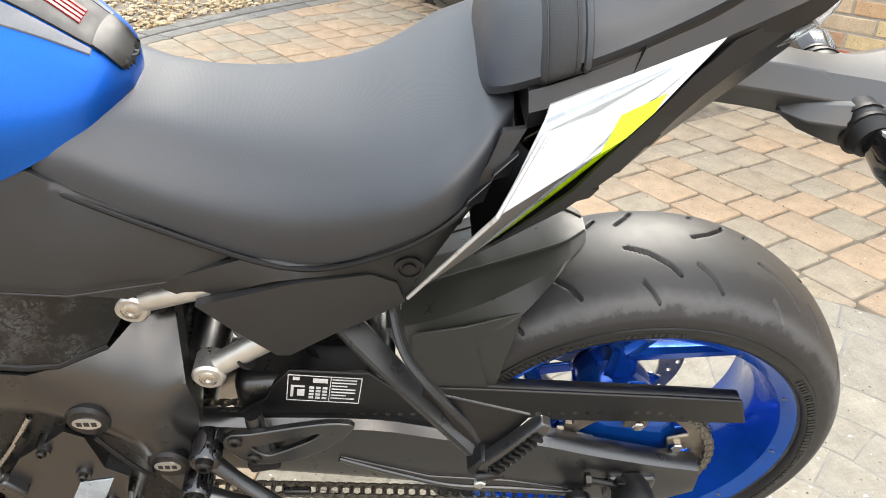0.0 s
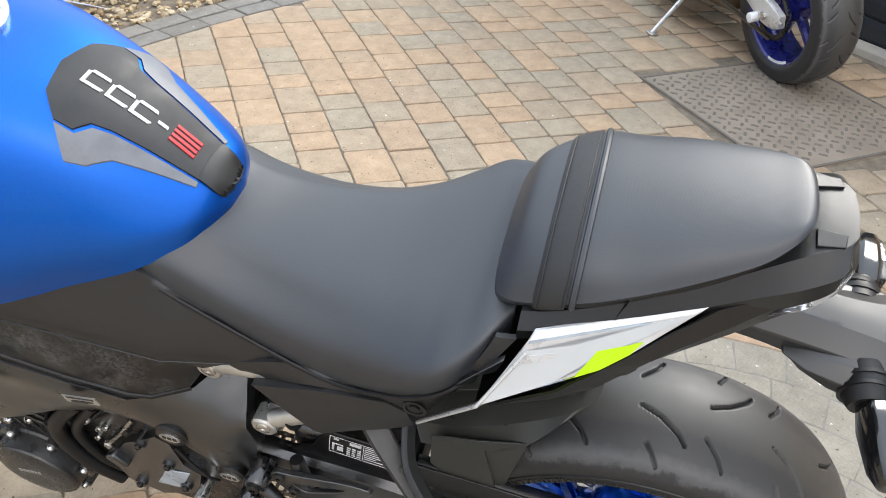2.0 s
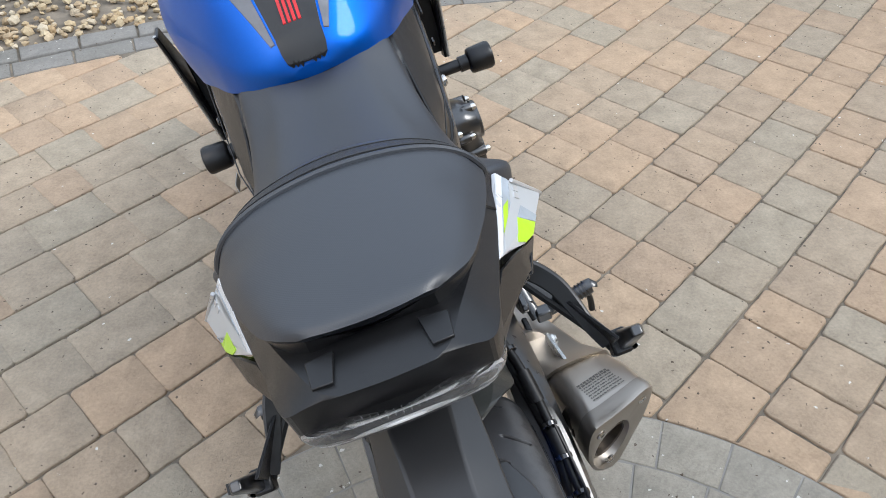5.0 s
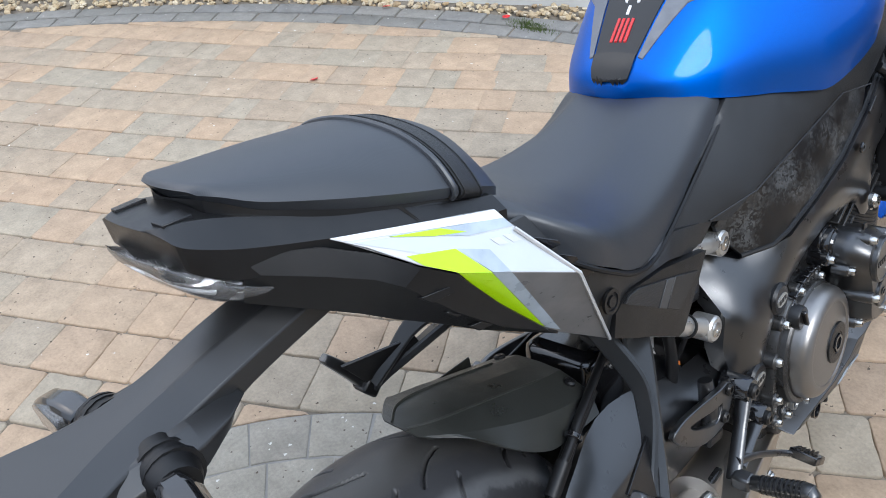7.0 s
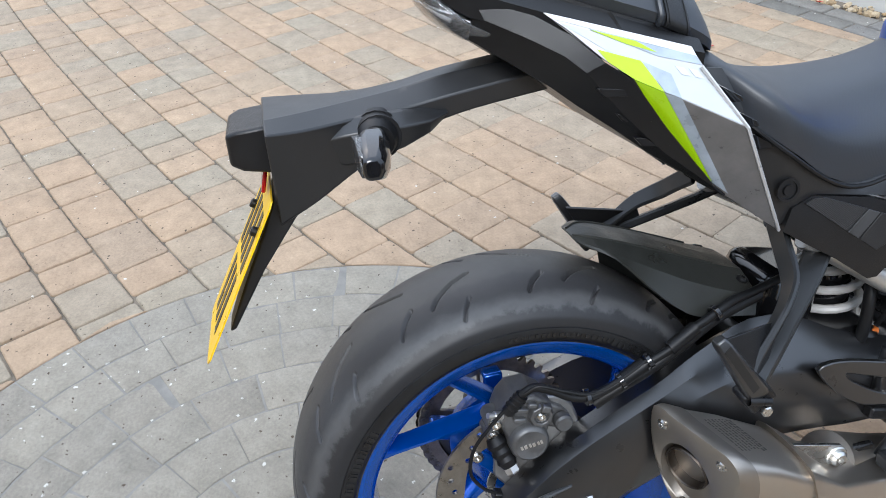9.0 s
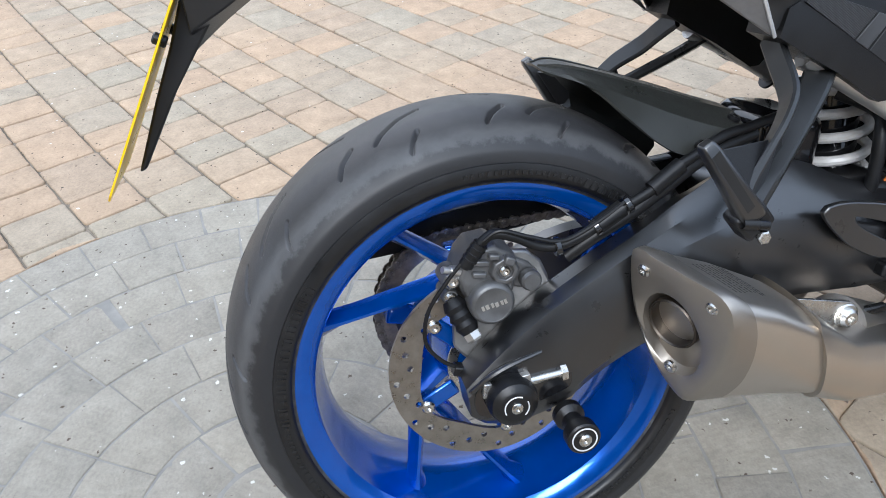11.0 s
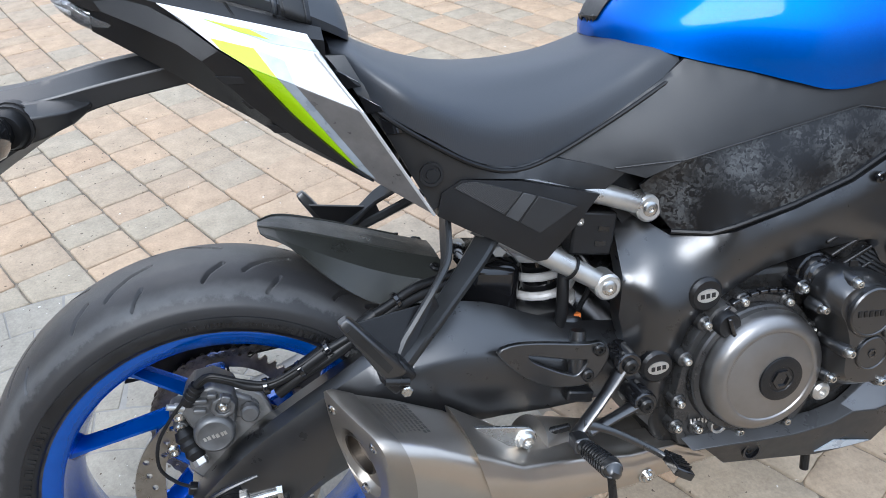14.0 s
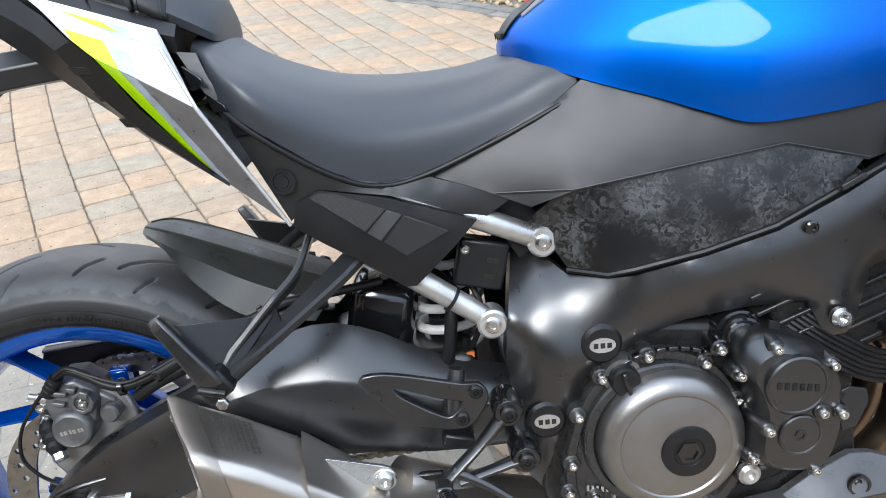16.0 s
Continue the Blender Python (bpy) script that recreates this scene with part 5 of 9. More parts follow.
for s in (1, -1):
    wing_rows = []
    for y, xo, z0, zm, z1 in ((-0.058, 0.050, 0.843, 0.838, 0.833), (-0.082, 0.062, 0.847, 0.834, 0.818), (-0.112, 0.070, 0.850, 0.834, 0.808), (-0.145, 0.073, 0.851, 0.835, 0.800), (-0.178, 0.068, 0.850, 0.832, 0.796), (-0.205, 0.058, 0.846, 0.826, 0.800)):
        wing_rows.append([(s * 0.034, y, z0), (s * (xo - 0.016), y, z0 - 0.002), (s * xo, y, zm), (s * (xo - 0.012), y, z1), (s * 0.034, y, z1 - 0.002)])
    part("indicator_wing", loft(wing_rows), HANGM, hg, sharp=25, bevel=0.002)
part("hanger_tongue", loft([[(x * w, y, z) for x, y, z in ((-1, y0, z0), (1, y0, z0), (1, y0 + d, z0 + 0.3 * d), (-1, y0 + d, z0 + 0.3 * d))] for y0, z0, w, d in ((-0.262, 0.775, 0.040, 0.060), (-0.284, 0.725, 0.036, 0.040), (-0.312, 0.670, 0.030, 0.022), (-0.345, 0.600, 0.022, 0.008))]), HANGM, hg, "tapered black tongue", bevel=0.003)
part("plate_lamp", loft([[(sx * w, y, z) for sx, z in ((-1, z0), (1, z0), (1, z1), (-1, z1))] for y, w, z0, z1 in ((-0.258, 0.060, 0.800, 0.853), (-0.290, 0.058, 0.806, 0.851), (-0.304, 0.050, 0.812, 0.846))]), BLACK, hg, "black number plate lamp housing", bevel=0.004, segs=3)
part("reflector", box((0.0, -0.272, 0.785), (0.055, 0.005, 0.032), Matrix.Rotation(radians(-14), 4, "X")), REDL, hg, "red rear reflector", bevel=0.002)
PT, PB = Vector((0, -0.268, 0.772)), Vector((0, -0.372, 0.590))
dn = (PB - PT).normalized()
nn = Vector((1, 0, 0)).cross(dn)
PW = 0.076
npl = part("number_plate", plate([PT + Vector((x * PW, 0, 0)) + dn * d for x, d in ((-0.9, 0), (0.9, 0), (1, 0.008), (1, 0.202), (0.9, 0.210), (-0.9, 0.210), (-1, 0.202), (-1, 0.008))], 0.002, nn), YELLOW, hg, "yellow number plate with plain dark bars")
for row, d0 in ((0, 0.022), (1, 0.112)):
    for k in range(4 - row):
        x0 = -0.062 + k * 0.033 + 0.016 * row
        w = 0.019
        q = [PT + Vector((x0 + a * w, 0, 0)) + dn * (d0 + b * 0.075) for a, b in ((0, 0), (1, 0), (1, 1), (0, 1))]
        part("plain_bar", plate([p - nn * 0.0006 for p in q], 0.0005, nn), INK_SHADE, npl, smooth=False)
for x, d in ((0.05, 0.045), (-0.05, 0.045)):
    part("plate_screw", disc(PT + Vector((x, 0, 0)) + dn * d, nn, 0.006, 0.014, 12), BLACK, npl)


def indicator(s):
    o = hold("indicator")
    o.parent = bike
    o["label"] = "black stalk indicator with a clear lens"
    part("boot", sweep([(s * 0.040, -0.140, 0.828), (s * 0.062, -0.143, 0.826), (s * 0.080, -0.146, 0.824)], [0.026, 0.025, 0.019], 18), HOSE_SHADE, o, "ribbed rubber boot")
    for k in range(2):
        part("boot_rib", sweep([(s * (0.052 + 0.012 * k), -0.1415, 0.8270 - 0.001 * k), (s * (0.056 + 0.012 * k), -0.142, 0.8268 - 0.001 * k)], 0.0268 - 0.0015 * k, 18, smooth=False), HOSE_SHADE, o)
    part("body", loft([[(s * x, -0.150 + h * a + dy, 0.823 + v * b - dz) for a, b in ((-1, -0.6), (-0.6, -1), (0.6, -1), (1, -0.4), (1, 0.4), (0.6, 1), (-0.6, 1), (-1, 0.6))] for x, h, v, dy, dz in ((0.078, 0.014, 0.016, 0, -0.002), (0.108, 0.017, 0.022, -0.003, -0.001), (0.146, 0.015, 0.018, -0.008, 0.002), (0.164, 0.010, 0.011, -0.012, 0.003))]), GLOSS, o, bevel=0.003)
    part("lens", loft([[(s * x, y, 0.823 + v * b - dz) for y, b in ((-0.174, -1), (-0.163, -1), (-0.163, 1), (-0.174, 1))] for x, v, dz in ((0.088, 0.012, -0.002), (0.118, 0.018, -0.001), (0.154, 0.012, 0.002))]), LENS, o, "clear indicator lens", bevel=0.002)


indicator(1)
indicator(-1)

# rider seat
seat_st = [
    (0.214, [(0.0, 0.886), (0.046, 0.885), (0.080, 0.879), (0.104, 0.870), (0.108, 0.846), (0.0, 0.842)]),
    (0.236, [(0.0, 0.881), (0.060, 0.879), (0.104, 0.871), (0.136, 0.858), (0.140, 0.826), (0.0, 0.825)]),
    (0.258, [(0.0, 0.866), (0.068, 0.863), (0.118, 0.855), (0.157, 0.840), (0.158, 0.802), (0.0, 0.80)]),
    (0.280, [(0.0, 0.854), (0.070, 0.851), (0.124, 0.842), (0.167, 0.824), (0.165, 0.784), (0.0, 0.78)]),
    (0.308, [(0.0, 0.842), (0.072, 0.838), (0.124, 0.826), (0.164, 0.804), (0.163, 0.764), (0.0, 0.76)]),
    (0.358, [(0.0, 0.826), (0.072, 0.821), (0.117, 0.804), (0.149, 0.776), (0.150, 0.728), (0.0, 0.72)]),
    (0.410, [(0.0, 0.819), (0.068, 0.813), (0.106, 0.793), (0.138, 0.760), (0.138, 0.709), (0.0, 0.71)]),
    (0.465, [(0.0, 0.818), (0.062, 0.812), (0.095, 0.793), (0.128, 0.761), (0.131, 0.714), (0.0, 0.72)]),
    (0.520, [(0.0, 0.822), (0.056, 0.817), (0.085, 0.801), (0.119, 0.773), (0.126, 0.735), (0.0, 0.74)]),
    (0.570, [(0.0, 0.832), (0.052, 0.828), (0.078, 0.816), (0.112, 0.791), (0.121, 0.758), (0.0, 0.76)]),
    (0.615, [(0.0, 0.842), (0.050, 0.840), (0.078, 0.833), (0.109, 0.812), (0.118, 0.780), (0.0, 0.78)]),
    (0.648, [(0.0, 0.832), (0.055, 0.831), (0.086, 0.828), (0.108, 0.819), (0.115, 0.800), (0.0, 0.795)])]
rs = part("rider_seat", body(seat_st, (4,), 6, 7), VINYL, bike, "black vinyl rider seat", sharp=40)
for s in (1, -1):
    # Seat edge kept black so it also draws the shade of the gap below.
    part("seat_base_edge", sweep([(s * 0.122, 0.222, 0.838), (s * 0.159, 0.256, 0.800), (s * 0.166, 0.300, 0.764), (s * 0.152, 0.358, 0.724), (s * 0.141, 0.408, 0.705), (s * 0.134, 0.462, 0.711), (s * 0.126, 0.556, 0.747), (s * 0.121, 0.628, 0.780)], 0.0030, 8), HOSE_SHADE, rs, "black seat base edge and shaded gap line")

# pillion seat
pil = [
    (-0.034, [(0.0, 1.011), (0.022, 1.011, -0.033), (0.038, 1.010, -0.030), (0.047, 1.006, -0.026), (0.044, 1.001, -0.024), (0.0, 1.001, -0.030)]),
    (-0.026, [(0.0, 1.015), (0.028, 1.014, -0.024), (0.048, 1.011, -0.019), (0.061, 1.001, -0.015), (0.057, 0.994, -0.013), (0.0, 0.992, -0.020)]),
    (0.002, [(0.0, 1.011), (0.038, 1.009), (0.062, 1.003), (0.076, 0.989, 0.005), (0.071, 0.981, 0.006), (0.0, 0.976)]),
    (0.035, [(0.0, 1.006), (0.044, 1.003), (0.074, 0.993), (0.089, 0.976), (0.083, 0.967), (0.0, 0.962)]),
    (0.075, [(0.0, 1.000), (0.052, 0.995), (0.086, 0.981), (0.103, 0.960), (0.097, 0.949), (0.0, 0.947)]),
    (0.120, [(0.0, 0.992), (0.058, 0.985), (0.096, 0.965), (0.115, 0.943), (0.109, 0.932), (0.0, 0.93)]),
    (0.160, [(0.0, 0.984), (0.062, 0.976), (0.102, 0.956), (0.121, 0.928), (0.115, 0.917), (0.0, 0.915)]),
    (0.195, [(0.0, 0.971), (0.060, 0.962), (0.098, 0.940), (0.117, 0.911), (0.112, 0.900), (0.0, 0.90)]),
    (0.222, [(0.0, 0.956), (0.055, 0.946), (0.090, 0.920), (0.108, 0.896), (0.104, 0.886), (0.0, 0.88)]),
    (0.238, [(0.0, 0.922), (0.045, 0.915), (0.075, 0.902), (0.090, 0.885), (0.088, 0.876), (0.0, 0.875)]),
    (0.243, [(0.0, 0.898), (0.030, 0.896), (0.050, 0.890), (0.060, 0.882), (0.058, 0.876), (0.0, 0.87)])]
ps = part("pillion_seat", body(pil, (3, 4), 5, 6), VINYL, bike, "black vinyl pillion seat with a stitched band", sharp=38, bevel=0.002)
collar_rows = []
for y, x, z in ((-0.026, 0.046, 0.984), (-0.010, 0.064, 0.984), (0.012, 0.077, 0.980), (0.040, 0.088, 0.969), (0.080, 0.101, 0.954), (0.120, 0.112, 0.939), (0.160, 0.118, 0.924), (0.200, 0.112, 0.908)):
    collar_rows.append((y, [(0.0, z - 0.006), (x - 0.014, z - 0.007), (x - 0.005, z - 0.009), (x + 0.002, z - 0.024), (0.0, z - 0.03)]))
part("seat_collar", body(collar_rows, (1, 2, 3), 2, 4), BLACK, tail, "raised collar under the seat", sharp=25, bevel=0.001)


def ring_on(stations, y, grow=0.0008):
    """The outline of a lofted body at y, slightly outside it."""
    k = len(stations[0][1])
    rows = [curve_pts([(s[1][j][0], s[0], s[1][j][1]) for s in stations], 12) for j in range(k)]
    i = min(range(len(rows[0])), key=lambda q: abs(rows[0][q].y - y))
    half = [rows[j][i] for j in range(k - 1)]
    full = curve_pts([Vector((-p.x, p.y, p.z)) for p in half[:0:-1]] + half, 5)
    c = Vector((0, y, 0.93))
    return [p + (p - c).normalized() * grow for p in full]


def skin_band(rows, name, material, parent, label):
    """A closed strip over a body: rows of (station, lift)."""
    lines = [ring_on(pil, y, g) for y, g in rows]
    bm = bmesh.new()
    grid = [[bm.verts.new(p) for p in line] for line in lines]
    for a, b in zip(grid, grid[1:]):
        for k in range(len(a) - 1):
            bm.faces.new((a[k], a[k + 1], b[k + 1], b[k]))
    return part(name, bm, material, parent, label, sharp=50)


part("piping", sweep(ring_on(pil, 0.160), 0.0034, 8, smooth=False), VINYL, ps, "raised seat piping")
strap_band = skin_band([(0.1655, -0.001), (0.1670, 0.0022), (0.1740, 0.0030), (0.1880, 0.0030), (0.1950, 0.0022), (0.1965, -0.001)], "seat_strap", WEBBING, ps, "woven black strap across the seat")
for y in (0.1695, 0.1925):
    part("stitching", sweep(ring_on(pil, y, 0.0030), 0.0007, 5, smooth=False), WEBBING, strap_band)

plinth = [(y, [(0.0, p[3][1] - 0.003), (p[3][0] * 0.93, p[3][1] - 0.005, p[3][2] + 0.003 if len(p[3]) > 2 else y), (p[3][0] * 0.95, p[3][1] - 0.030, p[3][2] if len(p[3]) > 2 else y), (0.0, p[3][1] - 0.030)]) for y, p in pil[:8]]
part("seat_plinth", body(plinth, (1, 2), 3, 4), BLACK, ps, "black plinth under the seat", sharp=30)

# tank
tank_st = [
    (0.574, [(0.0, 0.850), (0.010, 0.849), (0.018, 0.846), (0.022, 0.841), (0.020, 0.834), (0.0, 0.832)]),
    (0.588, [(0.0, 0.872), (0.026, 0.870), (0.045, 0.862), (0.058, 0.848), (0.060, 0.830), (0.0, 0.826)]),
    (0.612, [(0.0, 0.893), (0.036, 0.890), (0.064, 0.876), (0.087, 0.850), (0.094, 0.822), (0.0, 0.818)]),
    (0.650, [(0.0, 0.925), (0.042, 0.921), (0.080, 0.900), (0.114, 0.852), (0.121, 0.808), (0.0, 0.805)]),
    (0.690, [(0.0, 0.953), (0.050, 0.948), (0.096, 0.920), (0.135, 0.850), (0.137, 0.795), (0.0, 0.79)]),
    (0.730, [(0.0, 0.977), (0.060, 0.970), (0.108, 0.936), (0.153, 0.846), (0.151, 0.783), (0.0, 0.78)]),
    (0.780, [(0.0, 0.998), (0.068, 0.990), (0.122, 0.950), (0.174, 0.840), (0.170, 0.766), (0.0, 0.77)]),
    (0.830, [(0.0, 1.010), (0.072, 1.002), (0.134, 0.960), (0.191, 0.838), (0.184, 0.752), (0.0, 0.76)]),
    (0.900, [(0.0, 1.020), (0.076, 1.012), (0.144, 0.968), (0.205, 0.842), (0.194, 0.758), (0.0, 0.76)]),
    (0.965, [(0.0, 1.020), (0.078, 1.010), (0.144, 0.964), (0.205, 0.846), (0.195, 0.767), (0.0, 0.77)]),
    (1.005, [(0.0, 1.012), (0.074, 1.002), (0.132, 0.952), (0.188, 0.842), (0.187, 0.774), (0.0, 0.79)]),
    (1.032, [(0.0, 0.985), (0.062, 0.975), (0.108, 0.925), (0.160, 0.832), (0.176, 0.780), (0.0, 0.80)]),
    (1.040, [(0.0, 0.950), (0.050, 0.942), (0.090, 0.905), (0.138, 0.826), (0.158, 0.784), (0.0, 0.80)])]
tank = part("fuel_tank", body(tank_st, (4,), 7, 7), BLUE, bike, "metallic blue fuel tank", sharp=60)

from mathutils.bvhtree import BVHTree
from mathutils.geometry import delaunay_2d_cdt

TANK_TREE = BVHTree.FromPolygons([v.co for v in tank.data.vertices], [p.vertices for p in tank.data.polygons])


def drape(name, outline, material, parent, lift=0.0012, label="", cuts=5, tree=TANK_TREE):
    """A thin patch with an (x, y) outline laid on the tank from above."""
    bm = bmesh.new()
    face = bm.faces.new([bm.verts.new((x, y, 1.2)) for x, y in outline])
    bmesh.ops.triangulate(bm, faces=[face])
    for _ in range(cuts):
        long = [e for e in bm.edges if e.calc_length() > 0.009]
        if not long:
            break
        bmesh.ops.subdivide_edges(bm, edges=long, cuts=1)
        bmesh.ops.triangulate(bm, faces=bm.faces[:])
    for v in bm.verts:
        hit = tree.ray_cast(v.co, Vector((0, 0, -1)))
        if hit[0] is not None:
            v.co = hit[0] + hit[1] * lift
        else:
            v.co.z = 0.86
    ext = bmesh.ops.extrude_face_region(bm, geom=bm.faces[:])
    for v in [g for g in ext["geom"] if isinstance(g, bmesh.types.BMVert)]:
        v.co.z -= 0.002
    return part(name, bm, material, parent, label)


def both(half):
    return half + [(-x, y) for x, y in half[::-1] if x > 1e-6]


pad = drape("tank_pad", both([(0.0, 0.756), (0.044, 0.748), (0.067, 0.730), (0.066, 0.712), (0.050, 0.700), (0.0445, 0.683), (0.030, 0.597), (0.0, 0.595)]), PADB, bike, 0.0022, "black and grey tank pad")
for s in (1, -1):
    drape("pad_wing", [(s * x, y) for x, y in ((0.0695, 0.729), (0.095, 0.711), (0.088, 0.692), (0.070, 0.672), (0.040, 0.600), (0.034, 0.600), (0.0475, 0.680), (0.0535, 0.697), (0.069, 0.709))], PADG, pad, 0.0018, "grey tank pad wing")
drape("pad_tip", both([(0.0, 0.602), (0.031, 0.601), (0.030, 0.588), (0.024, 0.574), (0.0, 0.569)]), INK_SHADE, pad, 0.0035, "black pad tip", cuts=6)


def mark(pts, material):
    drape("plain_mark", pts, material, pad, 0.0034, cuts=3)


# plain strokes in place of the model name
for y0 in (0.728, 0.703, 0.679):
    mark([(-0.013, y0), (-0.009, y0), (-0.009, y0 - 0.020), (-0.013, y0 - 0.018)], LABELW)
    mark([(0.006, y0), (0.010, y0 - 0.002), (0.010, y0 - 0.019), (0.006, y0 - 0.020)], LABELW)
    mark([(-0.013, y0 + 0.002), (0.006, y0 + 0.002), (0.006, y0 - 0.001), (-0.013, y0 - 0.001)], LABELW)
mark([(-0.004, 0.655), (0.000, 0.655), (0.000, 0.645), (-0.004, 0.645)], LABELW)
for x0 in (-0.013, -0.006, 0.001, 0.008):
    mark([(x0, 0.640), (x0 + 0.004, 0.640), (x0 + 0.003, 0.614), (x0 - 0.001, 0.614)], REDP)

cap_c = Vector((0, 0.885, 1.020))
fc = part("filler_cap", lathe([(-0.004, 0.062), (0.004, 0.062), (0.006, 0.058), (0.006, 0.044), (0.003, 0.043), (0.003, 0.038)], 48, cap_c, (0, -0.12, 1), cap=False), STEEL, bike, "polished filler cap ring")
part("cap_lid", lathe([(0.0, 0.040), (0.010, 0.038), (0.012, 0.034), (0.012, 0.0005)], 40, cap_c, (0, -0.12, 1), cap=False), GLOSS, fc, "black filler lid")
part("lock_cover", box(cap_c + Vector((0, -0.01, 0.013)), (0.026, 0.046, 0.006)), BLACK, fc, bevel=0.002)
for k in range(6):
    a = radians(60 * k + 15)
    part("cap_screw", bolt(cap_c + Vector((0.051 * math.cos(a), 0.051 * math.sin(a), 0.006 - 0.006 * math.sin(a) * 0.9)), (0, -0.12, 1), 0.0055, 0.003), DARKST, fc)
for s in (1, -1):
    for k in range(5):
        y = 0.865 + 0.038 * k
        part("plain_bar", box((s * 0.1915, y, 0.925 - 0.0 * k), (0.0012, 0.028, 0.034), Matrix.Rotation(radians(-s * 52), 4, "Y")), WHITE, tank, "white plain bar", smooth=False)

# black shell added for the dark gap ahead of the tank, with the lower corner of the blue fairing
shell = part("tank_gap_fill", slab([(1.010, 0.800), (0.985, 0.900), (0.975, 0.985), (1.090, 0.985), (1.120, 0.900), (1.120, 0.800)], -0.140, 0.140), BLACK, bike, "black shell filling the dark gap ahead of the tank", bevel=0.012, segs=3)
for s in (1, -1):
    part("fairing_corner", plate([(s * 0.200, 0.992, 0.880), (s * 0.188, 1.010, 0.935), (s * 0.190, 1.090, 0.940), (s * 0.205, 1.085, 0.818), (s * 0.202, 1.044, 0.826), (s * 0.200, 1.026, 0.841)], 0.010, (-s, 0, 0)), BLUE, shell, "blue fairing corner", bevel=0.003)

# side covers under tank and seat
cov_yz = [(0.462, 0.712), (0.549, 0.747), (0.622, 0.784), (0.652, 0.806), (0.739, 0.780), (0.812, 0.757), (0.851, 0.752), (0.940, 0.768), (1.020, 0.796), (1.085, 0.800), (1.085, 0.742), (1.050, 0.728), (0.961, 0.701), (0.869, 0.724), (0.632, 0.685), (0.585, 0.667), (0.540, 0.685)]
cov_x = [0.122, 0.124, 0.122, 0.124, 0.152, 0.172, 0.180, 0.192, 0.190, 0.182, 0.182, 0.186, 0.190, 0.184, 0.162, 0.150, 0.140]
car_yz = [(0.590, 0.650), (0.628, 0.690), (0.865, 0.728), (0.957, 0.704), (0.932, 0.676), (0.860, 0.636), (0.780, 0.610), (0.700, 0.592), (0.672, 0.584), (0.628, 0.586), (0.602, 0.626)]
car_x = [0.128, 0.156, 0.184, 0.192, 0.195, 0.191, 0.184, 0.176, 0.168, 0.142, 0.126]
spar_yz = [(0.628, 0.576), (0.672, 0.575), (0.700, 0.582), (0.780, 0.602), (0.860, 0.628), (0.935, 0.667), (1.001, 0.704), (1.045, 0.722), (1.090, 0.700), (1.072, 0.640), (1.054, 0.609), (1.044, 0.586), (1.001, 0.586), (0.977, 0.576), (0.968, 0.549), (0.963, 0.529), (0.958, 0.508), (0.949, 0.495), (0.933, 0.493), (0.919, 0.502), (0.910, 0.521), (0.900, 0.535), (0.863, 0.534), (0.827, 0.530), (0.760, 0.519), (0.719, 0.502), (0.677, 0.478), (0.640, 0.446), (0.619, 0.393), (0.606, 0.328), (0.600, 0.278), (0.566, 0.320), (0.558, 0.411), (0.548, 0.476), (0.552, 0.530), (0.566, 0.592), (0.596, 0.600)]
spar_x = [0.140, 0.166, 0.184, 0.193, 0.201, 0.205, 0.202, 0.190, 0.178, 0.184, 0.190, 0.194, 0.198, 0.198, 0.199, 0.200, 0.201, 0.202, 0.202, 0.200, 0.197, 0.193, 0.188, 0.182, 0.178, 0.174, 0.172, 0.170, 0.168, 0.164, 0.160, 0.156, 0.152, 0.148, 0.154, 0.094, 0.106]
# the left spar reaches lower in front
cut = spar_yz.index((1.001, 0.586)), spar_yz.index((0.719, 0.502))
spar_left = spar_yz[:cut[0]] + [(1.005, 0.480), (0.978, 0.436), (0.950, 0.436), (0.903, 0.463), (0.838, 0.499), (0.769, 0.518)] + spar_yz[cut[1]:]
spar_left_x = spar_x[:cut[0]] + [0.196, 0.200, 0.202, 0.200, 0.192, 0.182] + spar_x[cut[1]:]
sub_yz = [(0.205, 0.868), (0.226, 0.866), (0.238, 0.838), (0.264, 0.796), (0.302, 0.764), (0.371, 0.720), (0.415, 0.709), (0.462, 0.712), (0.540, 0.686), (0.562, 0.676), (0.527, 0.652), (0.440, 0.690), (0.350, 0.706), (0.325, 0.690), (0.307, 0.671), (0.262, 0.768), (0.226, 0.836)]
sub_x = [0.134, 0.136, 0.146, 0.160, 0.162, 0.148, 0.138, 0.134, 0.138, 0.138, 0.135, 0.146, 0.148, 0.146, 0.142, 0.150, 0.150]
low_yz = [(0.3089, 0.6665), (0.3169, 0.6945), (0.3422, 0.7068), (0.4178, 0.6921), (0.5212, 0.6570), (0.4902, 0.6245), (0.4456, 0.5828), (0.4321, 0.5826), (0.3835, 0.6184), (0.3429, 0.6436)]
low_x = [0.149, 0.150, 0.151, 0.150, 0.148, 0.149, 0.150, 0.150, 0.151, 0.151]


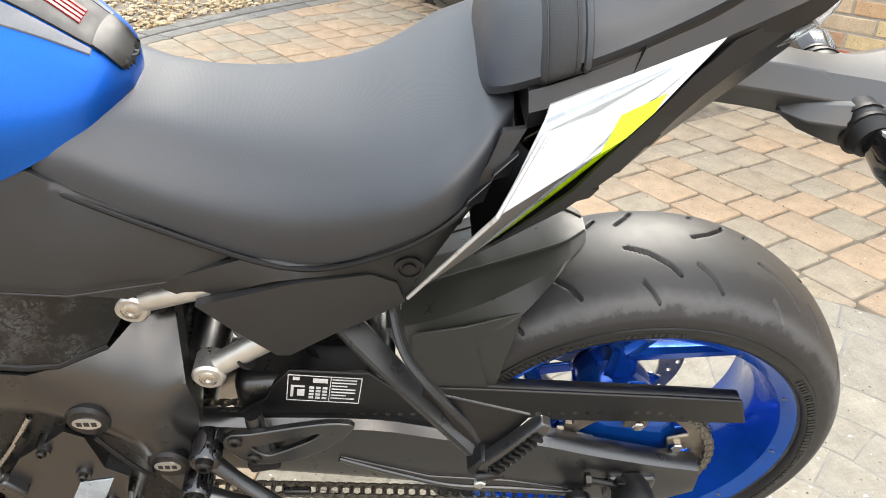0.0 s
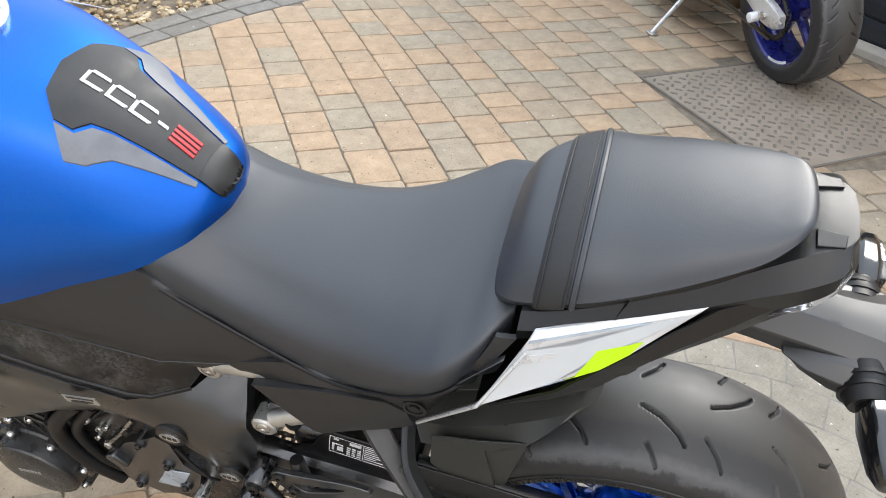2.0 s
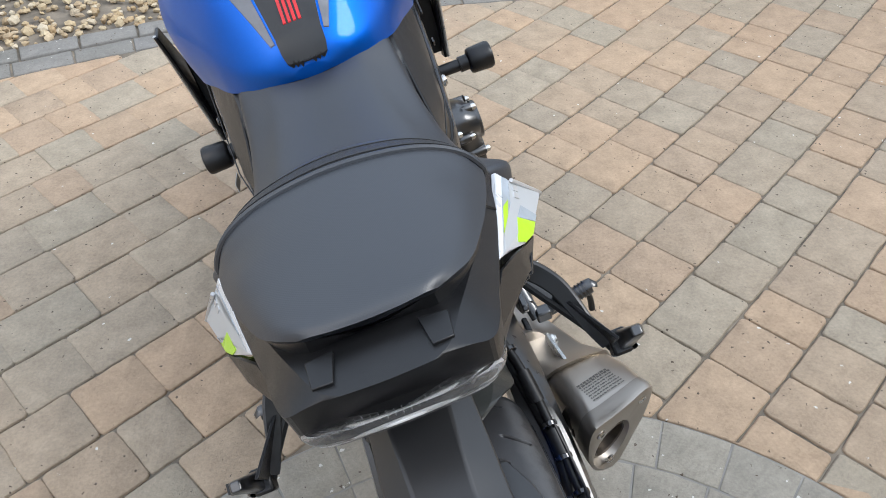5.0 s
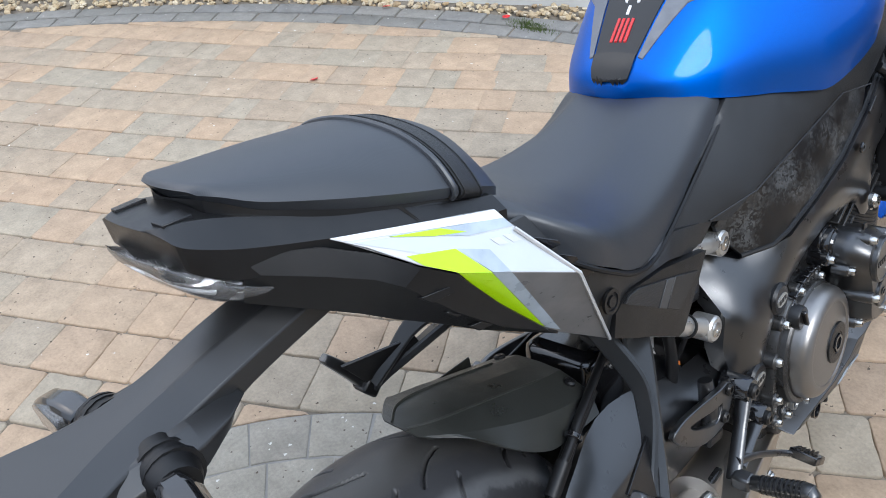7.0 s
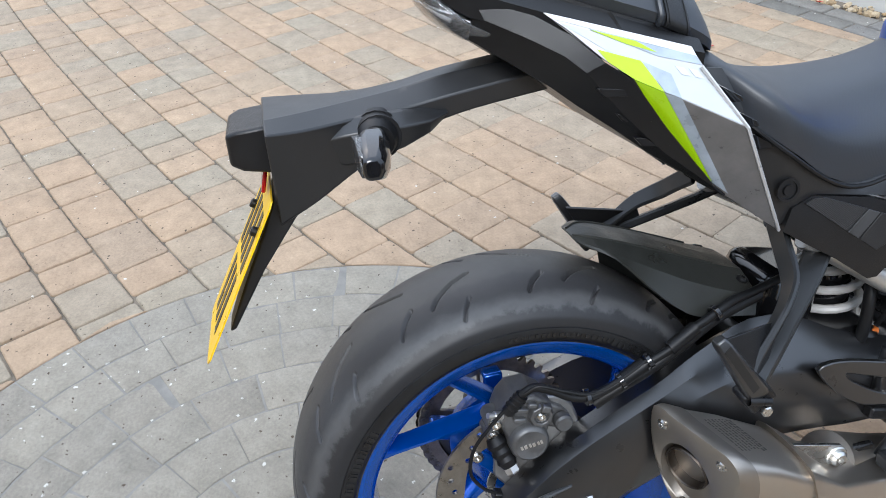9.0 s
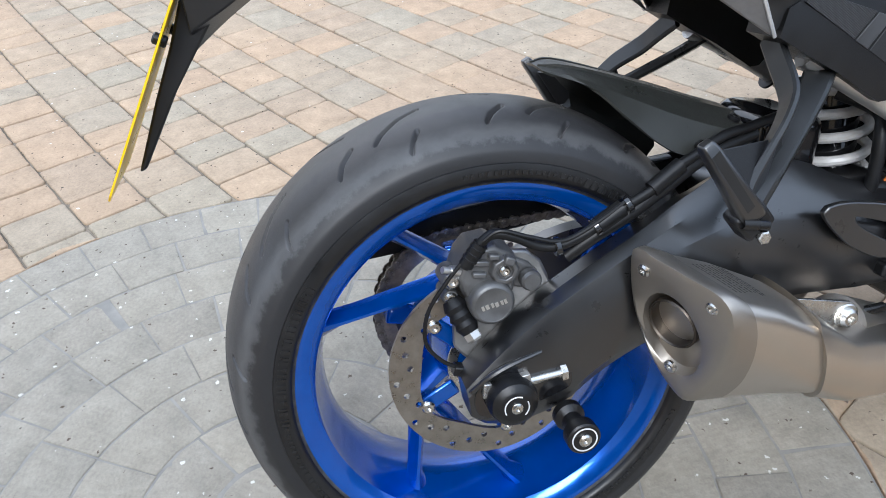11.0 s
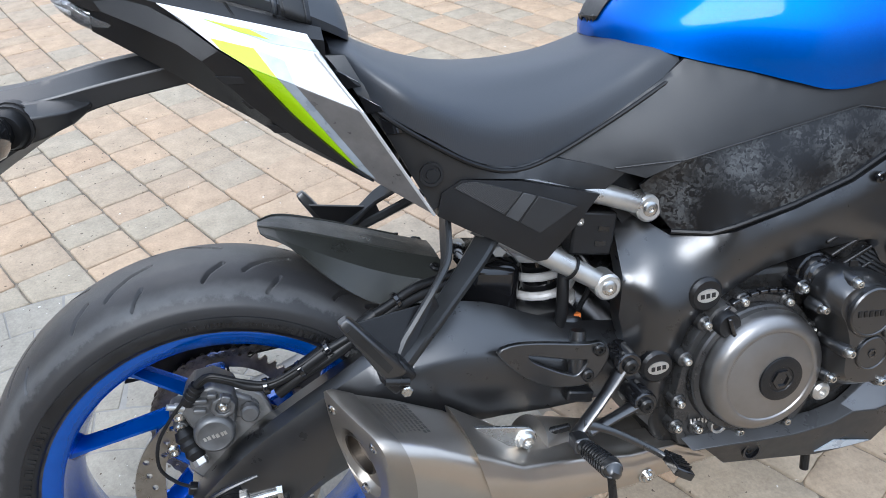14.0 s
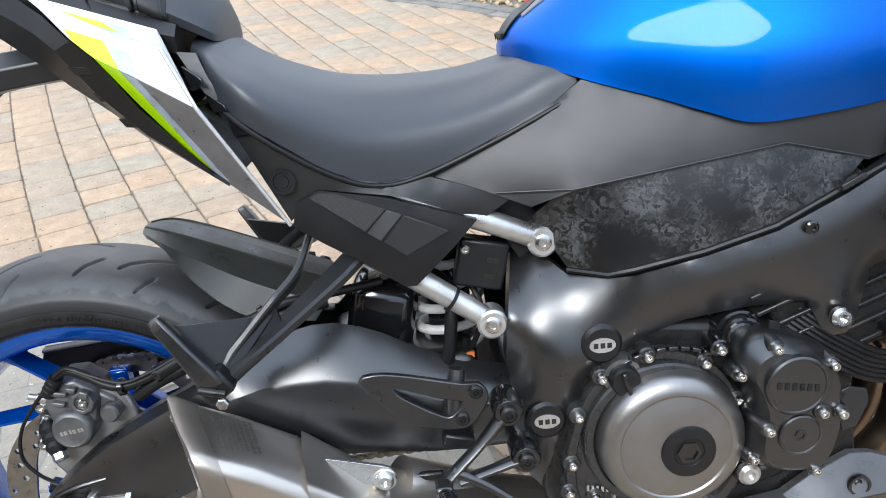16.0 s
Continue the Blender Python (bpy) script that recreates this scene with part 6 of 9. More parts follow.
def mid_plate(yz, xs, th, s, material, name, parent, label="", puff=0.004, soft=0.012, cell=0.009, ridge=(), relax=9):
    """An outlined panel with a back; its face rises from a rounded edge and follows the rim's sideways places."""
    rim = np.array([(y, z) for y, z in yz])
    rx = np.array(xs)
    edge = []
    for (y0, z0), (y1, z1) in zip(yz, yz[1:] + yz[:1]):
        k = max(1, round(math.hypot(y1 - y0, z1 - z0) / cell))
        edge += [Vector((y0 + (y1 - y0) * t / k, z0 + (z1 - z0) * t / k)) for t in range(k)]
    lo, hi = rim.min(0), rim.max(0)
    inner = []
    for a in np.arange(lo[0], hi[0], cell):
        for c in np.arange(lo[1], hi[1], cell):
            p = Vector((a + (0.5 * cell if int((c - lo[1]) / cell + 0.5) % 2 else 0), c))
            inside = False
            for q, r in zip(edge, edge[1:] + edge[:1]):
                if (q.y > p.y) != (r.y > p.y) and p.x < (r.x - q.x) * (p.y - q.y) / (r.y - q.y) + q.x:
                    inside = not inside
            if inside and min((p - q).length for q in edge) > cell * 0.55:
                inner.append(p)
    n_e = len(edge)
    pts, _, tris, _, _, _ = delaunay_2d_cdt(edge + inner, [], [list(range(n_e))], 1, 1e-6)
    bm = raw([(0, p.x, p.y) for p in pts], tris)
    seg_a, seg_b, n_rim = rim, np.roll(rim, -1, 0), len(rim)
    end_x = np.roll(rx, -1)
    for (y0, z0, x0), (y1, z1, x1) in zip(ridge, ridge[1:]):
        seg_a, seg_b = np.vstack([seg_a, (y0, z0)]), np.vstack([seg_b, (y1, z1)])
        rx, end_x = np.append(rx, x0), np.append(end_x, x1)
    for v in bm.verts:
        p = np.array((v.co.y, v.co.z))
        d = seg_b - seg_a
        t = np.clip(((p - seg_a) * d).sum(1) / (d * d).sum(1), 0, 1)
        q = seg_a + d * t[:, None]
        dist = np.hypot(*(p - q).T)
        xe = rx + (end_x - rx) * t
        w = 1 / (dist + 0.002) ** 2
        near_d = dist[:n_rim].min()
        u = min(near_d / soft, 1.0)
        v.co.x = s * ((xe * w).sum() / w.sum() - puff + 2 * puff * math.sqrt(max(0.0, 1 - (1 - u) ** 2)))
    for _ in range(relax):
        bmesh.ops.smooth_vert(bm, verts=[v for v in bm.verts if not v.is_boundary], factor=0.5, use_axis_x=True, use_axis_y=False, use_axis_z=False)
    ext = bmesh.ops.extrude_face_region(bm, geom=bm.faces[:])
    for v in [g for g in ext["geom"] if isinstance(g, bmesh.types.BMVert)]:
        v.co.x -= s * th
    return part(name, bm, material, parent, label, sharp=48)


for s in (1, -1):
    mid_plate(cov_yz, cov_x, 0.006, s, GREYPL, "side_cover", bike, "dark grey plastic side cover", 0.003, 0.010, relax=40)
    part("cover_ridge", sweep([(s * 0.142, 0.545, 0.686), (s * 0.164, 0.632, 0.688), (s * 0.186, 0.867, 0.727), (s * 0.193, 0.960, 0.705)], 0.0011, 8, smooth=False), GREYPL, bike, "thin raised cover edge")
    mid_plate(car_yz, [x - 0.002 for x in car_x], 0.006, s, CARBON, "carbon_panel", bike, "chopped carbon look side panel", 0.003, 0.014, relax=40)
    # Black tube below the panel draws the shadow line of the gap.
    part("panel_edge", sweep([(s * 0.136, 0.628, 0.583), (s * 0.162, 0.672, 0.581), (s * 0.171, 0.700, 0.588), (s * 0.179, 0.780, 0.606), (s * 0.186, 0.860, 0.632), (s * 0.190, 0.934, 0.672), (s * 0.188, 0.998, 0.704)], 0.0040, 8, smooth=False), HOSE_SHADE, bike, "black tube drawn as the panel gap's shadow")
    # Black sheet added behind the covers so the open gap stays dark.
    part("gap_shade", slab([(0.50, 0.70), (0.62, 0.70), (0.66, 0.60), (0.58, 0.585), (0.545, 0.64)], s * 0.088, s * 0.096), HOSE_SHADE, bike, "black sheet standing for the dark inside")
    sp_yz, sp_x = (spar_yz, spar_x) if s > 0 else (spar_left, spar_left_x)
    fr = mid_plate(sp_yz, [x - 0.002 for x in sp_x], 0.028, s, SATIN, "frame_spar", bike, "satin black aluminium frame spar", 0.0055, 0.015, ridge=[(0.553, 0.527, 0.156), (0.589, 0.499, 0.170), (0.6255, 0.4684, 0.176)], relax=12)
    part("spar_screw", bolt((s * 0.2030, 0.892, 0.632), (s, 0, 0), 0.008, 0.004), GLOSS, fr)
    part("engine_bolt", bolt((s * 0.203, 0.933, 0.5205) if s > 0 else (-0.204, 0.950, 0.456), (s, 0, 0.1), 0.0125, 0.012), STEEL, fr, "bright engine mount bolt")
    for y, z, x in ((0.660, 0.498, 0.1690), (0.592, 0.399, 0.1615)):
        pl = part("frame_plug", lathe([(s * (x - 0.006), 0.025), (s * (x + 0.004), 0.025), (s * (x + 0.008), 0.021), (s * (x + 0.008), 0.0005)], 32, (0, y, z), cap=False), BLACK, fr, "round black frame plug")
        oval = [(y + 0.0160 * math.cos(a), z + 0.0095 * math.sin(a)) for a in (2 * math.pi * q / 28 for q in range(28))]
        part("plug_badge", slab(oval, s * (x + 0.0070), s * (x + 0.0092)), ALLOY, pl, "plain oval silver badge")
        for k in range(3):
            part("badge_bar", box((s * (x + 0.0096), y + (k - 1) * 0.0082, z), (0.0007, 0.0055, 0.0065)), INK_SHADE, pl, smooth=False)
    sc = mid_plate(sub_yz, sub_x, 0.006, s, GREYPL, "seat_side_cover", bike, "dark grey cover under the seat", 0.002, 0.008)
    part("cover_screw", lathe([(s * 0.1530, 0.0145), (s * 0.1565, 0.0145), (s * 0.1565, 0.011), (s * 0.1545, 0.0105), (s * 0.1545, 0.007), (s * 0.1570, 0.0065), (s * 0.1570, 0.0005)], 28, (0, 0.305, 0.721), cap=False), BLACK, sc, "black panel screw")
    lc = mid_plate(low_yz, low_x, 0.060, s, BLACK if s > 0 else GREYPL, "frame_guard", bike, "black subframe guard", 0.0012, 0.004)
    for name, yz, x, m_, lab in () if s < 0 else (("texture_patch", [(0.3314, 0.6992), (0.3429, 0.7041), (0.3586, 0.7026), (0.4163, 0.6793), (0.3916, 0.6547)], 0.1528, WEAVE, "finely woven texture patch"), ("guard_stripe", [(0.3929, 0.653), (0.4176, 0.6784), (0.4343, 0.6716), (0.4078, 0.6425)], 0.1533, GUARDG, "grey stripe"), ("guard_panel", [(0.4113, 0.6405), (0.4371, 0.6705), (0.4880, 0.6478), (0.4363, 0.6215)], 0.1523, GREYPL, "flat dark inset")):
        part(name, plate([(s * x, y, z) for y, z in yz], 0.003, (-s, 0, 0)), m_, lc, lab, bevel=0.0006)
    # bare subframe ends
    for (a, b, c) in (((0.114, 0.601, 0.617), (0.122, 0.535, 0.648), (0.118, 0.42, 0.69)), ((0.127, 0.534, 0.521), (0.124, 0.455, 0.577), (0.120, 0.36, 0.64))):
        if s < 0:
            a, b = (a[0], a[1] - 0.006, a[2] + 0.012), (b[0], b[1] - 0.004, b[2] + 0.010)
        tb = part("subframe_tube", sweep([(s * a[0], a[1], a[2]), (s * b[0], b[1], b[2]), (s * c[0], c[1], c[2])], [0.0135, 0.0145, 0.0145], 18), ALLOY, bike, "bare alloy subframe tube")
        part("tube_eye", lathe([(s * (a[0] - 0.016), 0.019), (s * (a[0] + 0.012), 0.019), (s * (a[0] + 0.015), 0.016), (s * (a[0] + 0.015), 0.0005)], 28, (0, a[1], a[2]), cap=False), ALLOY, tb)
        part("eye_bolt", bolt((s * (a[0] + 0.014), a[1], a[2]), (s, 0, 0), 0.0105, 0.0035), STEEL, tb)
        if a[2] < 0.6:
            part("cable_tie", lathe([(-0.002, 0.0165), (0.002, 0.0165)], 20, (s * 0.1255, 0.487, 0.554), (0, -0.82, 0.57)), HOSE_SHADE, tb)

part("drain_hose", sweep([(0.196, 0.984, 0.722), (0.206, 0.992, 0.709), (0.2075, 1.003, 0.688), (0.2075, 1.018, 0.664), (0.2065, 1.031, 0.641), (0.2045, 1.033, 0.615), (0.202, 1.030, 0.592)], 0.0078, 12), HOSE_SHADE, bike, "short black drain hose")
part("edge_clip", box((0.2030, 0.937, 0.681), (0.004, 0.030, 0.007), Matrix.Rotation(radians(27), 4, "X")), GREYPL, bike, "small grey edge clip", bevel=0.001)

# passenger pegs
def passenger_peg(s):
    o = hold("passenger_peg")
    o.parent = bike
    o["label"] = "black cast passenger footpeg hanger"
    part("front_arm", strap([(s * 0.100, 0.330, 0.660), (s * 0.133, 0.320, 0.639), (s * 0.158, 0.313, 0.622), (s * 0.176, 0.304, 0.610), (s * 0.193, 0.286, 0.595), (s * 0.203, 0.268, 0.578), (s * 0.211, 0.250, 0.560), (s * 0.218, 0.236, 0.546), (s * 0.228, 0.222, 0.528)], [0.0145, 0.0145, 0.0145, 0.0140, 0.0130, 0.0115, 0.0100, 0.0088, 0.008], [0.004, 0.004, 0.004, 0.004, 0.004, 0.004, 0.0045, 0.005, 0.006], 5, (0, -0.95, 0.30)), BELLYD, o, sharp=30)
    top = [(0.112, 0.392, 0.632), (0.145, 0.352, 0.602)]
    part("rear_arm", strap([(s * x, y, z) for x, y, z in top + [(0.185, 0.298, 0.567), (0.222, 0.247, 0.535), (0.238, 0.222, 0.518)]], [0.0165, 0.0155, 0.0125, 0.0095, 0.009], [0.007, 0.007, 0.007, 0.007, 0.007], 6, (s * 0.55, -0.45, 0.70)), BELLYD, o, sharp=30)
    part("arm_web", plate([(s * x, y, z) for x, y, z in ((0.194, 0.284, 0.590), (0.211, 0.250, 0.558), (0.228, 0.222, 0.526), (0.236, 0.222, 0.519), (0.214, 0.258, 0.543), (0.192, 0.290, 0.568))], 0.008, (-s, 0, -0.3)), BLACK, o, bevel=0.001)
    part("web", plate([(s * 0.196, 0.283, 0.580), (s * 0.232, 0.180, 0.590), (s * 0.238, 0.215, 0.530), (s * 0.226, 0.245, 0.535)], 0.005, (-s, 0, -0.4)), BLACK, o, bevel=0.001)
    part("hinge", box((s * 0.243, 0.221, 0.523), (0.026, 0.034, 0.030), Matrix.Rotation(radians(35), 4, "X")), BLACK, o, bevel=0.004)
    part("hinge_pin", lathe([(-0.002, 0.005), (0.026, 0.005), (0.026, 0.0005)], 14, (s * 0.258, 0.207, 0.524), (0, 1, -0.25), cap=False), DARKST, o)
    pg = part("peg", loft([[(s * (0.2495 + a * d), 0.219 - 0.050 * t + b * w * 0.88, 0.528 + 0.078 * t + b * w * 0.47) for a, b in ((-1, -0.8), (-0.6, -1), (0.6, -1), (1, -0.8), (1, 0.8), (0.6, 1), (-0.6, 1), (-1, 0.8))] for t, w, d in ((-0.05, 0.012, 0.008), (0.05, 0.0135, 0.010), (0.5, 0.0100, 0.010), (0.92, 0.0080, 0.009), (1.0, 0.006, 0.006))]), SATIN, o, "folded black peg", bevel=0.0015)
    # The groove is only its shade: a black strip flush with the peg.
    part("groove_shade", plate([(s * 0.2596, 0.219 - 0.050 * t + b * 0.0035, 0.528 + 0.078 * t + b * 0.003) for t, b in ((0.12, -1), (0.88, -1), (0.88, 1), (0.12, 1))], 0.0012, (-s, 0, 0)), INK_SHADE, pg, "black strip drawn as the groove's shade")
    for k in range(9 if s < 0 else 0):
        t = 0.12 + 0.09 * k
        part("peg_rib", box((s * (0.2620 if s < 0 else 0.2600), 0.222 - 0.052 * t, 0.524 + 0.082 * t), (0.004, 0.013, 0.0035), Matrix.Rotation(radians(32), 4, "X")), HOSE_SHADE, pg, smooth=False)
    part("nut", disc((s * 0.2585, 0.228, 0.507), (s, 0, 0), 0.007, 0.008, 6), STEEL, o)


passenger_peg(1)
passenger_peg(-1)

ecu = part("control_box", box((0.098, 0.527, 0.590), (0.030, 0.062, 0.062), Matrix.Rotation(radians(-12), 4, "X")), BLACK, bike, "black control box with slots", bevel=0.004)
for k in range(2):
    part("box_slot", box((0.1135, 0.535 + 0.006 * k, 0.575 + 0.020 * k), (0.002, 0.016, 0.007), Matrix.Rotation(radians(-12), 4, "X")), GLOSS, ecu)
part("box_clip", bolt((0.1135, 0.507, 0.612), (1, 0, 0), 0.006, 0.004), STEEL, ecu)

# black barbs on the trim behind the side panels
for s in (1, -1):
    for y, z in ((0.222, 0.842), (0.243, 0.812), (0.262, 0.785)):
        part("barb", plate([(s * 0.150, y - 0.010, z + 0.012), (s * 0.163, y + 0.012, z - 0.002), (s * 0.163, y + 0.014, z - 0.008), (s * 0.152, y - 0.004, z - 0.010)], 0.008, (-s, 0, 0)), GLOSS, bike, "glossy black trim barb", bevel=0.001)

tag = part("spar_sticker", box((-0.1985, 0.752, 0.593), (0.0015, 0.056, 0.015), Matrix.Rotation(radians(-15), 4, "X")), ALLOY, bike, "small silver frame sticker")
for y, z, ln in ((0.752, 0.597, 0.046), (0.749, 0.591, 0.034), (0.755, 0.5875, 0.028)):
    part("plain_bar", box((-0.1995, y, z), (0.0008, ln, 0.0028), Matrix.Rotation(radians(-15), 4, "X")), INK_SHADE, tag, smooth=False)


# ---- engine, exhaust, foot controls and front end of the motorcycle ----
eng = hold("engine")
eng.parent = bike
eng["label"] = "dark grey four cylinder engine with round covers"
part("crankcase", slab([(0.585, 0.300), (0.600, 0.245), (0.70, 0.225), (0.95, 0.235), (1.0, 0.300), (0.985, 0.42), (0.90, 0.50), (0.70, 0.52), (0.60, 0.47)], -0.160, 0.160), DARKST, eng, "dark cast engine case", bevel=0.012, segs=3)
part("cylinder_block", box((0, 0.93, 0.56), (0.36, 0.16, 0.22), Matrix.Rotation(radians(22), 4, "X")), DARKST, eng, "black cylinder block", bevel=0.012, segs=3)
part("head_cover", box((0, 0.885, 0.665), (0.33, 0.17, 0.06), Matrix.Rotation(radians(22), 4, "X")), SATIN, eng, bevel=0.015, segs=3)
for k in range(6):
    part("cooling_rib", box((0, 0.955 - 0.009 * k, 0.47 + 0.021 * k), (0.376, 0.165, 0.006), Matrix.Rotation(radians(22), 4, "X")), DARKST, eng, bevel=0.002)


def cover_loft(yz, steps, c):
    """Shrinks an outline towards c through (x, scale) steps and closes the face."""
    rings = [[(x, c[0] + (y - c[0]) * k, c[1] + (z - c[1]) * k) for y, z in yz] for x, k in steps]
    return loft(rings)


# clutch cover
rim_yz = ring_outline([(0.623, 0.266), (0.612, 0.330), (0.624, 0.394), (0.652, 0.449), (0.708, 0.483), (0.765, 0.478), (0.812, 0.445), (0.838, 0.385), (0.846, 0.318), (0.806, 0.255), (0.730, 0.256), (0.670, 0.272)])
clutch = part("clutch_cover", cover_loft(rim_yz, [(0.150, 1.0), (0.172, 1.0), (0.176, 0.985), (0.176, 0.90), (0.172, 0.88)], (0.735, 0.368)), CASE, eng, "dark grey clutch case with a bronze bowl", sharp=28)
part("clutch_bowl", lathe([(0.165, 0.0935), (0.196, 0.0900), (0.2015, 0.0888), (0.2065, 0.0858), (0.2100, 0.0810), (0.2122, 0.0755), (0.2130, 0.0712), (0.2126, 0.0688), (0.2112, 0.0668), (0.2114, 0.0645), (0.2128, 0.0560), (0.2140, 0.0400), (0.2145, 0.0005)], 72, (0, 0.740, 0.372), cap=False), CLUTCH, clutch, sharp=24)
part("bowl_step", lathe([(0.164, 0.101), (0.184, 0.0985), (0.187, 0.096), (0.187, 0.088)], 72, (0, 0.733, 0.372), cap=False), CASE, clutch, sharp=24)
plug = part("clutch_plug", lathe([(0.2145, 0.0335), (0.2168, 0.0330), (0.2172, 0.0315), (0.2172, 0.0190), (0.2160, 0.0180), (0.2160, 0.0005)], 48, (0, 0.754, 0.367), cap=False), BLACK, clutch, "round black clutch plug")
part("plug_hexagon", lathe([(0.2160, 0.0155), (0.2192, 0.0150), (0.2192, 0.0105), (0.2165, 0.0100), (0.2165, 0.0005)], 6, (0, 0.754, 0.367), cap=False), GLOSS, plug, smooth=False)
filler = part("oil_filler", lathe([(0.178, 0.0185), (0.193, 0.0180), (0.196, 0.0160), (0.196, 0.0005)], 32, (0, 0.684, 0.455), cap=False), BLACK, eng, "black slotted oil filler cap")
part("grip_bar", box((0.199, 0.684, 0.455), (0.008, 0.006, 0.031), Matrix.Rotation(radians(18), 4, "X")), GLOSS, filler, bevel=0.002)
part("filler_base", lathe([(0.16, 0.026), (0.180, 0.0235)], 28, (0, 0.684, 0.455)), CLUTCH, filler)
part("oil_window", lathe([(0.170, 0.014), (0.180, 0.013), (0.180, 0.010), (0.178, 0.009), (0.178, 0.0005)], 28, (0, 0.684, 0.286), cap=False), ALLOY, eng, "round oil level window")
part("window_glass", lathe([(0.1785, 0.009), (0.1795, 0.0005)], 20, (0, 0.684, 0.286), cap=False), GLOSS, eng, "dark sight glass")
for k in range(5):
    part("cast_mark", box((0.1765, 0.640 + 0.0062 * k, 0.303 - 0.001 * k), (0.0012, 0.0032, 0.008)), ALLOY, eng, "plain raised casting mark")
for y, z in ((0.714, 0.479), (0.785, 0.464), (0.658, 0.456), (0.827, 0.410), (0.629, 0.407), (0.620, 0.341), (0.616, 0.301), (0.649, 0.291), (0.717, 0.268), (0.795, 0.266), (0.838, 0.324)):
    b = part("cover_boss", lathe([(0.150, 0.0125), (0.177, 0.0115), (0.179, 0.0095)], 18, (0, y, z)), CASE, clutch)
    part("cover_bolt", bolt((0.179, y, z), (1, 0, 0), 0.0068, 0.008), STEEL, b, "bright cover bolt")
for k in range(9):
    a = radians(66 + 7.5 * k)
    part("case_rib", box((0.176, 0.742 + 0.112 * math.cos(a), 0.375 + 0.112 * math.sin(a)), (0.012, 0.006, 0.012), Matrix.Rotation(a, 4, "X")), GLOSS, eng, bevel=0.0015)

# starter and pump covers in front of the clutch
pump_yz = ring_outline([(0.812, 0.492), (0.822, 0.506), (0.842, 0.513), (0.868, 0.508), (0.901, 0.494), (0.922, 0.480), (0.932, 0.458), (0.934, 0.422), (0.937, 0.388), (0.926, 0.344), (0.910, 0.328), (0.878, 0.326), (0.848, 0.334), (0.830, 0.352), (0.829, 0.388), (0.833, 0.414), (0.823, 0.448), (0.810, 0.474)])
pump = part("starter_cover", cover_loft(pump_yz, [(0.150, 1.0), (0.202, 1.0), (0.212, 0.985), (0.219, 0.955), (0.234, 0.850), (0.238, 0.810), (0.239, 0.5)], (0.872, 0.425)), SATIN, eng, "satin black starter gear cover", sharp=30)
badge = part("round_badge", lathe([(0.237, 0.0375), (0.244, 0.0365), (0.246, 0.0345), (0.246, 0.0325), (0.2445, 0.0315), (0.2445, 0.0005)], 48, (0, 0.868, 0.457), cap=False), SATIN, pump, "round black cover badge")
for k in range(6):
    part("plain_bar", box((0.2450, 0.846 + 0.0088 * k, 0.4595 - 0.0012 * k), (0.0012, 0.0052, 0.0085)), DARKST, badge, smooth=False)
cap2 = part("timing_cap", lathe([(0.236, 0.0265), (0.242, 0.0255), (0.243, 0.0235), (0.2415, 0.0225), (0.2415, 0.0005)], 40, (0, 0.876, 0.392), cap=False), SATIN, pump, "round black inspection cap")
part("cap_socket", lathe([(0.2418, 0.0075), (0.2430, 0.0070), (0.2430, 0.0045), (0.2405, 0.0040), (0.2405, 0.0005)], 6, (0, 0.876, 0.392), cap=False), GLOSS, cap2, smooth=False)
pump_skin = BVHTree.FromPolygons([v.co for v in pump.data.vertices], [p.vertices for p in pump.data.polygons])
for y, z in ((0.845, 0.502), (0.912, 0.476), (0.813, 0.462), (0.899, 0.421), (0.923, 0.417), (0.838, 0.402), (0.832, 0.352), (0.900, 0.340)):
    on = pump_skin.ray_cast(Vector((0.30, y, z)), Vector((-1, 0, 0)))[0]
    x = on.x + 0.003 if on else 0.214
    b = part("cover_boss", lathe([(0.19, 0.0110), (x - 0.002, 0.0098), (x, 0.0086)], 18, (0, y, z)), SATIN, pump)
    part("cover_bolt", bolt((x, y, z), (1, 0, 0), 0.0068, 0.009), STEEL, b, "bright cover bolt")
dome = part("starter_motor", lathe([(0.10, 0.0310), (0.172, 0.0310), (0.176, 0.0300), (0.177, 0.0272), (0.184, 0.0268), (0.187, 0.0255), (0.188, 0.0225), (0.186, 0.0200), (0.190, 0.0170), (0.191, 0.0005)], 48, (0, 0.8266, 0.4966), cap=False), GLOSS, eng, "glossy black starter motor end")
lobe = part("cover_boss", lathe([(0.150, 0.0130), (0.188, 0.0115), (0.190, 0.0095)], 18, (0, 0.799, 0.4855)), GLOSS, dome)
part("cover_bolt", bolt((0.190, 0.799, 0.4855), (1, 0, 0), 0.0068, 0.008), STEEL, lobe, "bright cover bolt")
part("wire_clip", plate([(0.226, 0.838, 0.523), (0.226, 0.852, 0.521), (0.226, 0.851, 0.530), (0.226, 0.839, 0.533)], 0.003, (-1, 0, 0)), BLACK, pump, "small black wire clip", bevel=0.0006)
part("drain_plug", bolt((0.188, 0.841, 0.312), (1, 0, 0), 0.0145, 0.010), ALLOY, eng, "bright oil gallery plug")
part("boss", lathe([(0.15, 0.018), (0.188, 0.0165)], 20, (0, 0.841, 0.312)), DARKST, eng)
part("water_pump_pipe", sweep([(0.13, 0.82, 0.28), (0.165, 0.86, 0.30), (0.165, 0.92, 0.33), (0.14, 0.98, 0.36)], 0.016, 14), HOSE_SHADE, eng, "black coolant pipe")
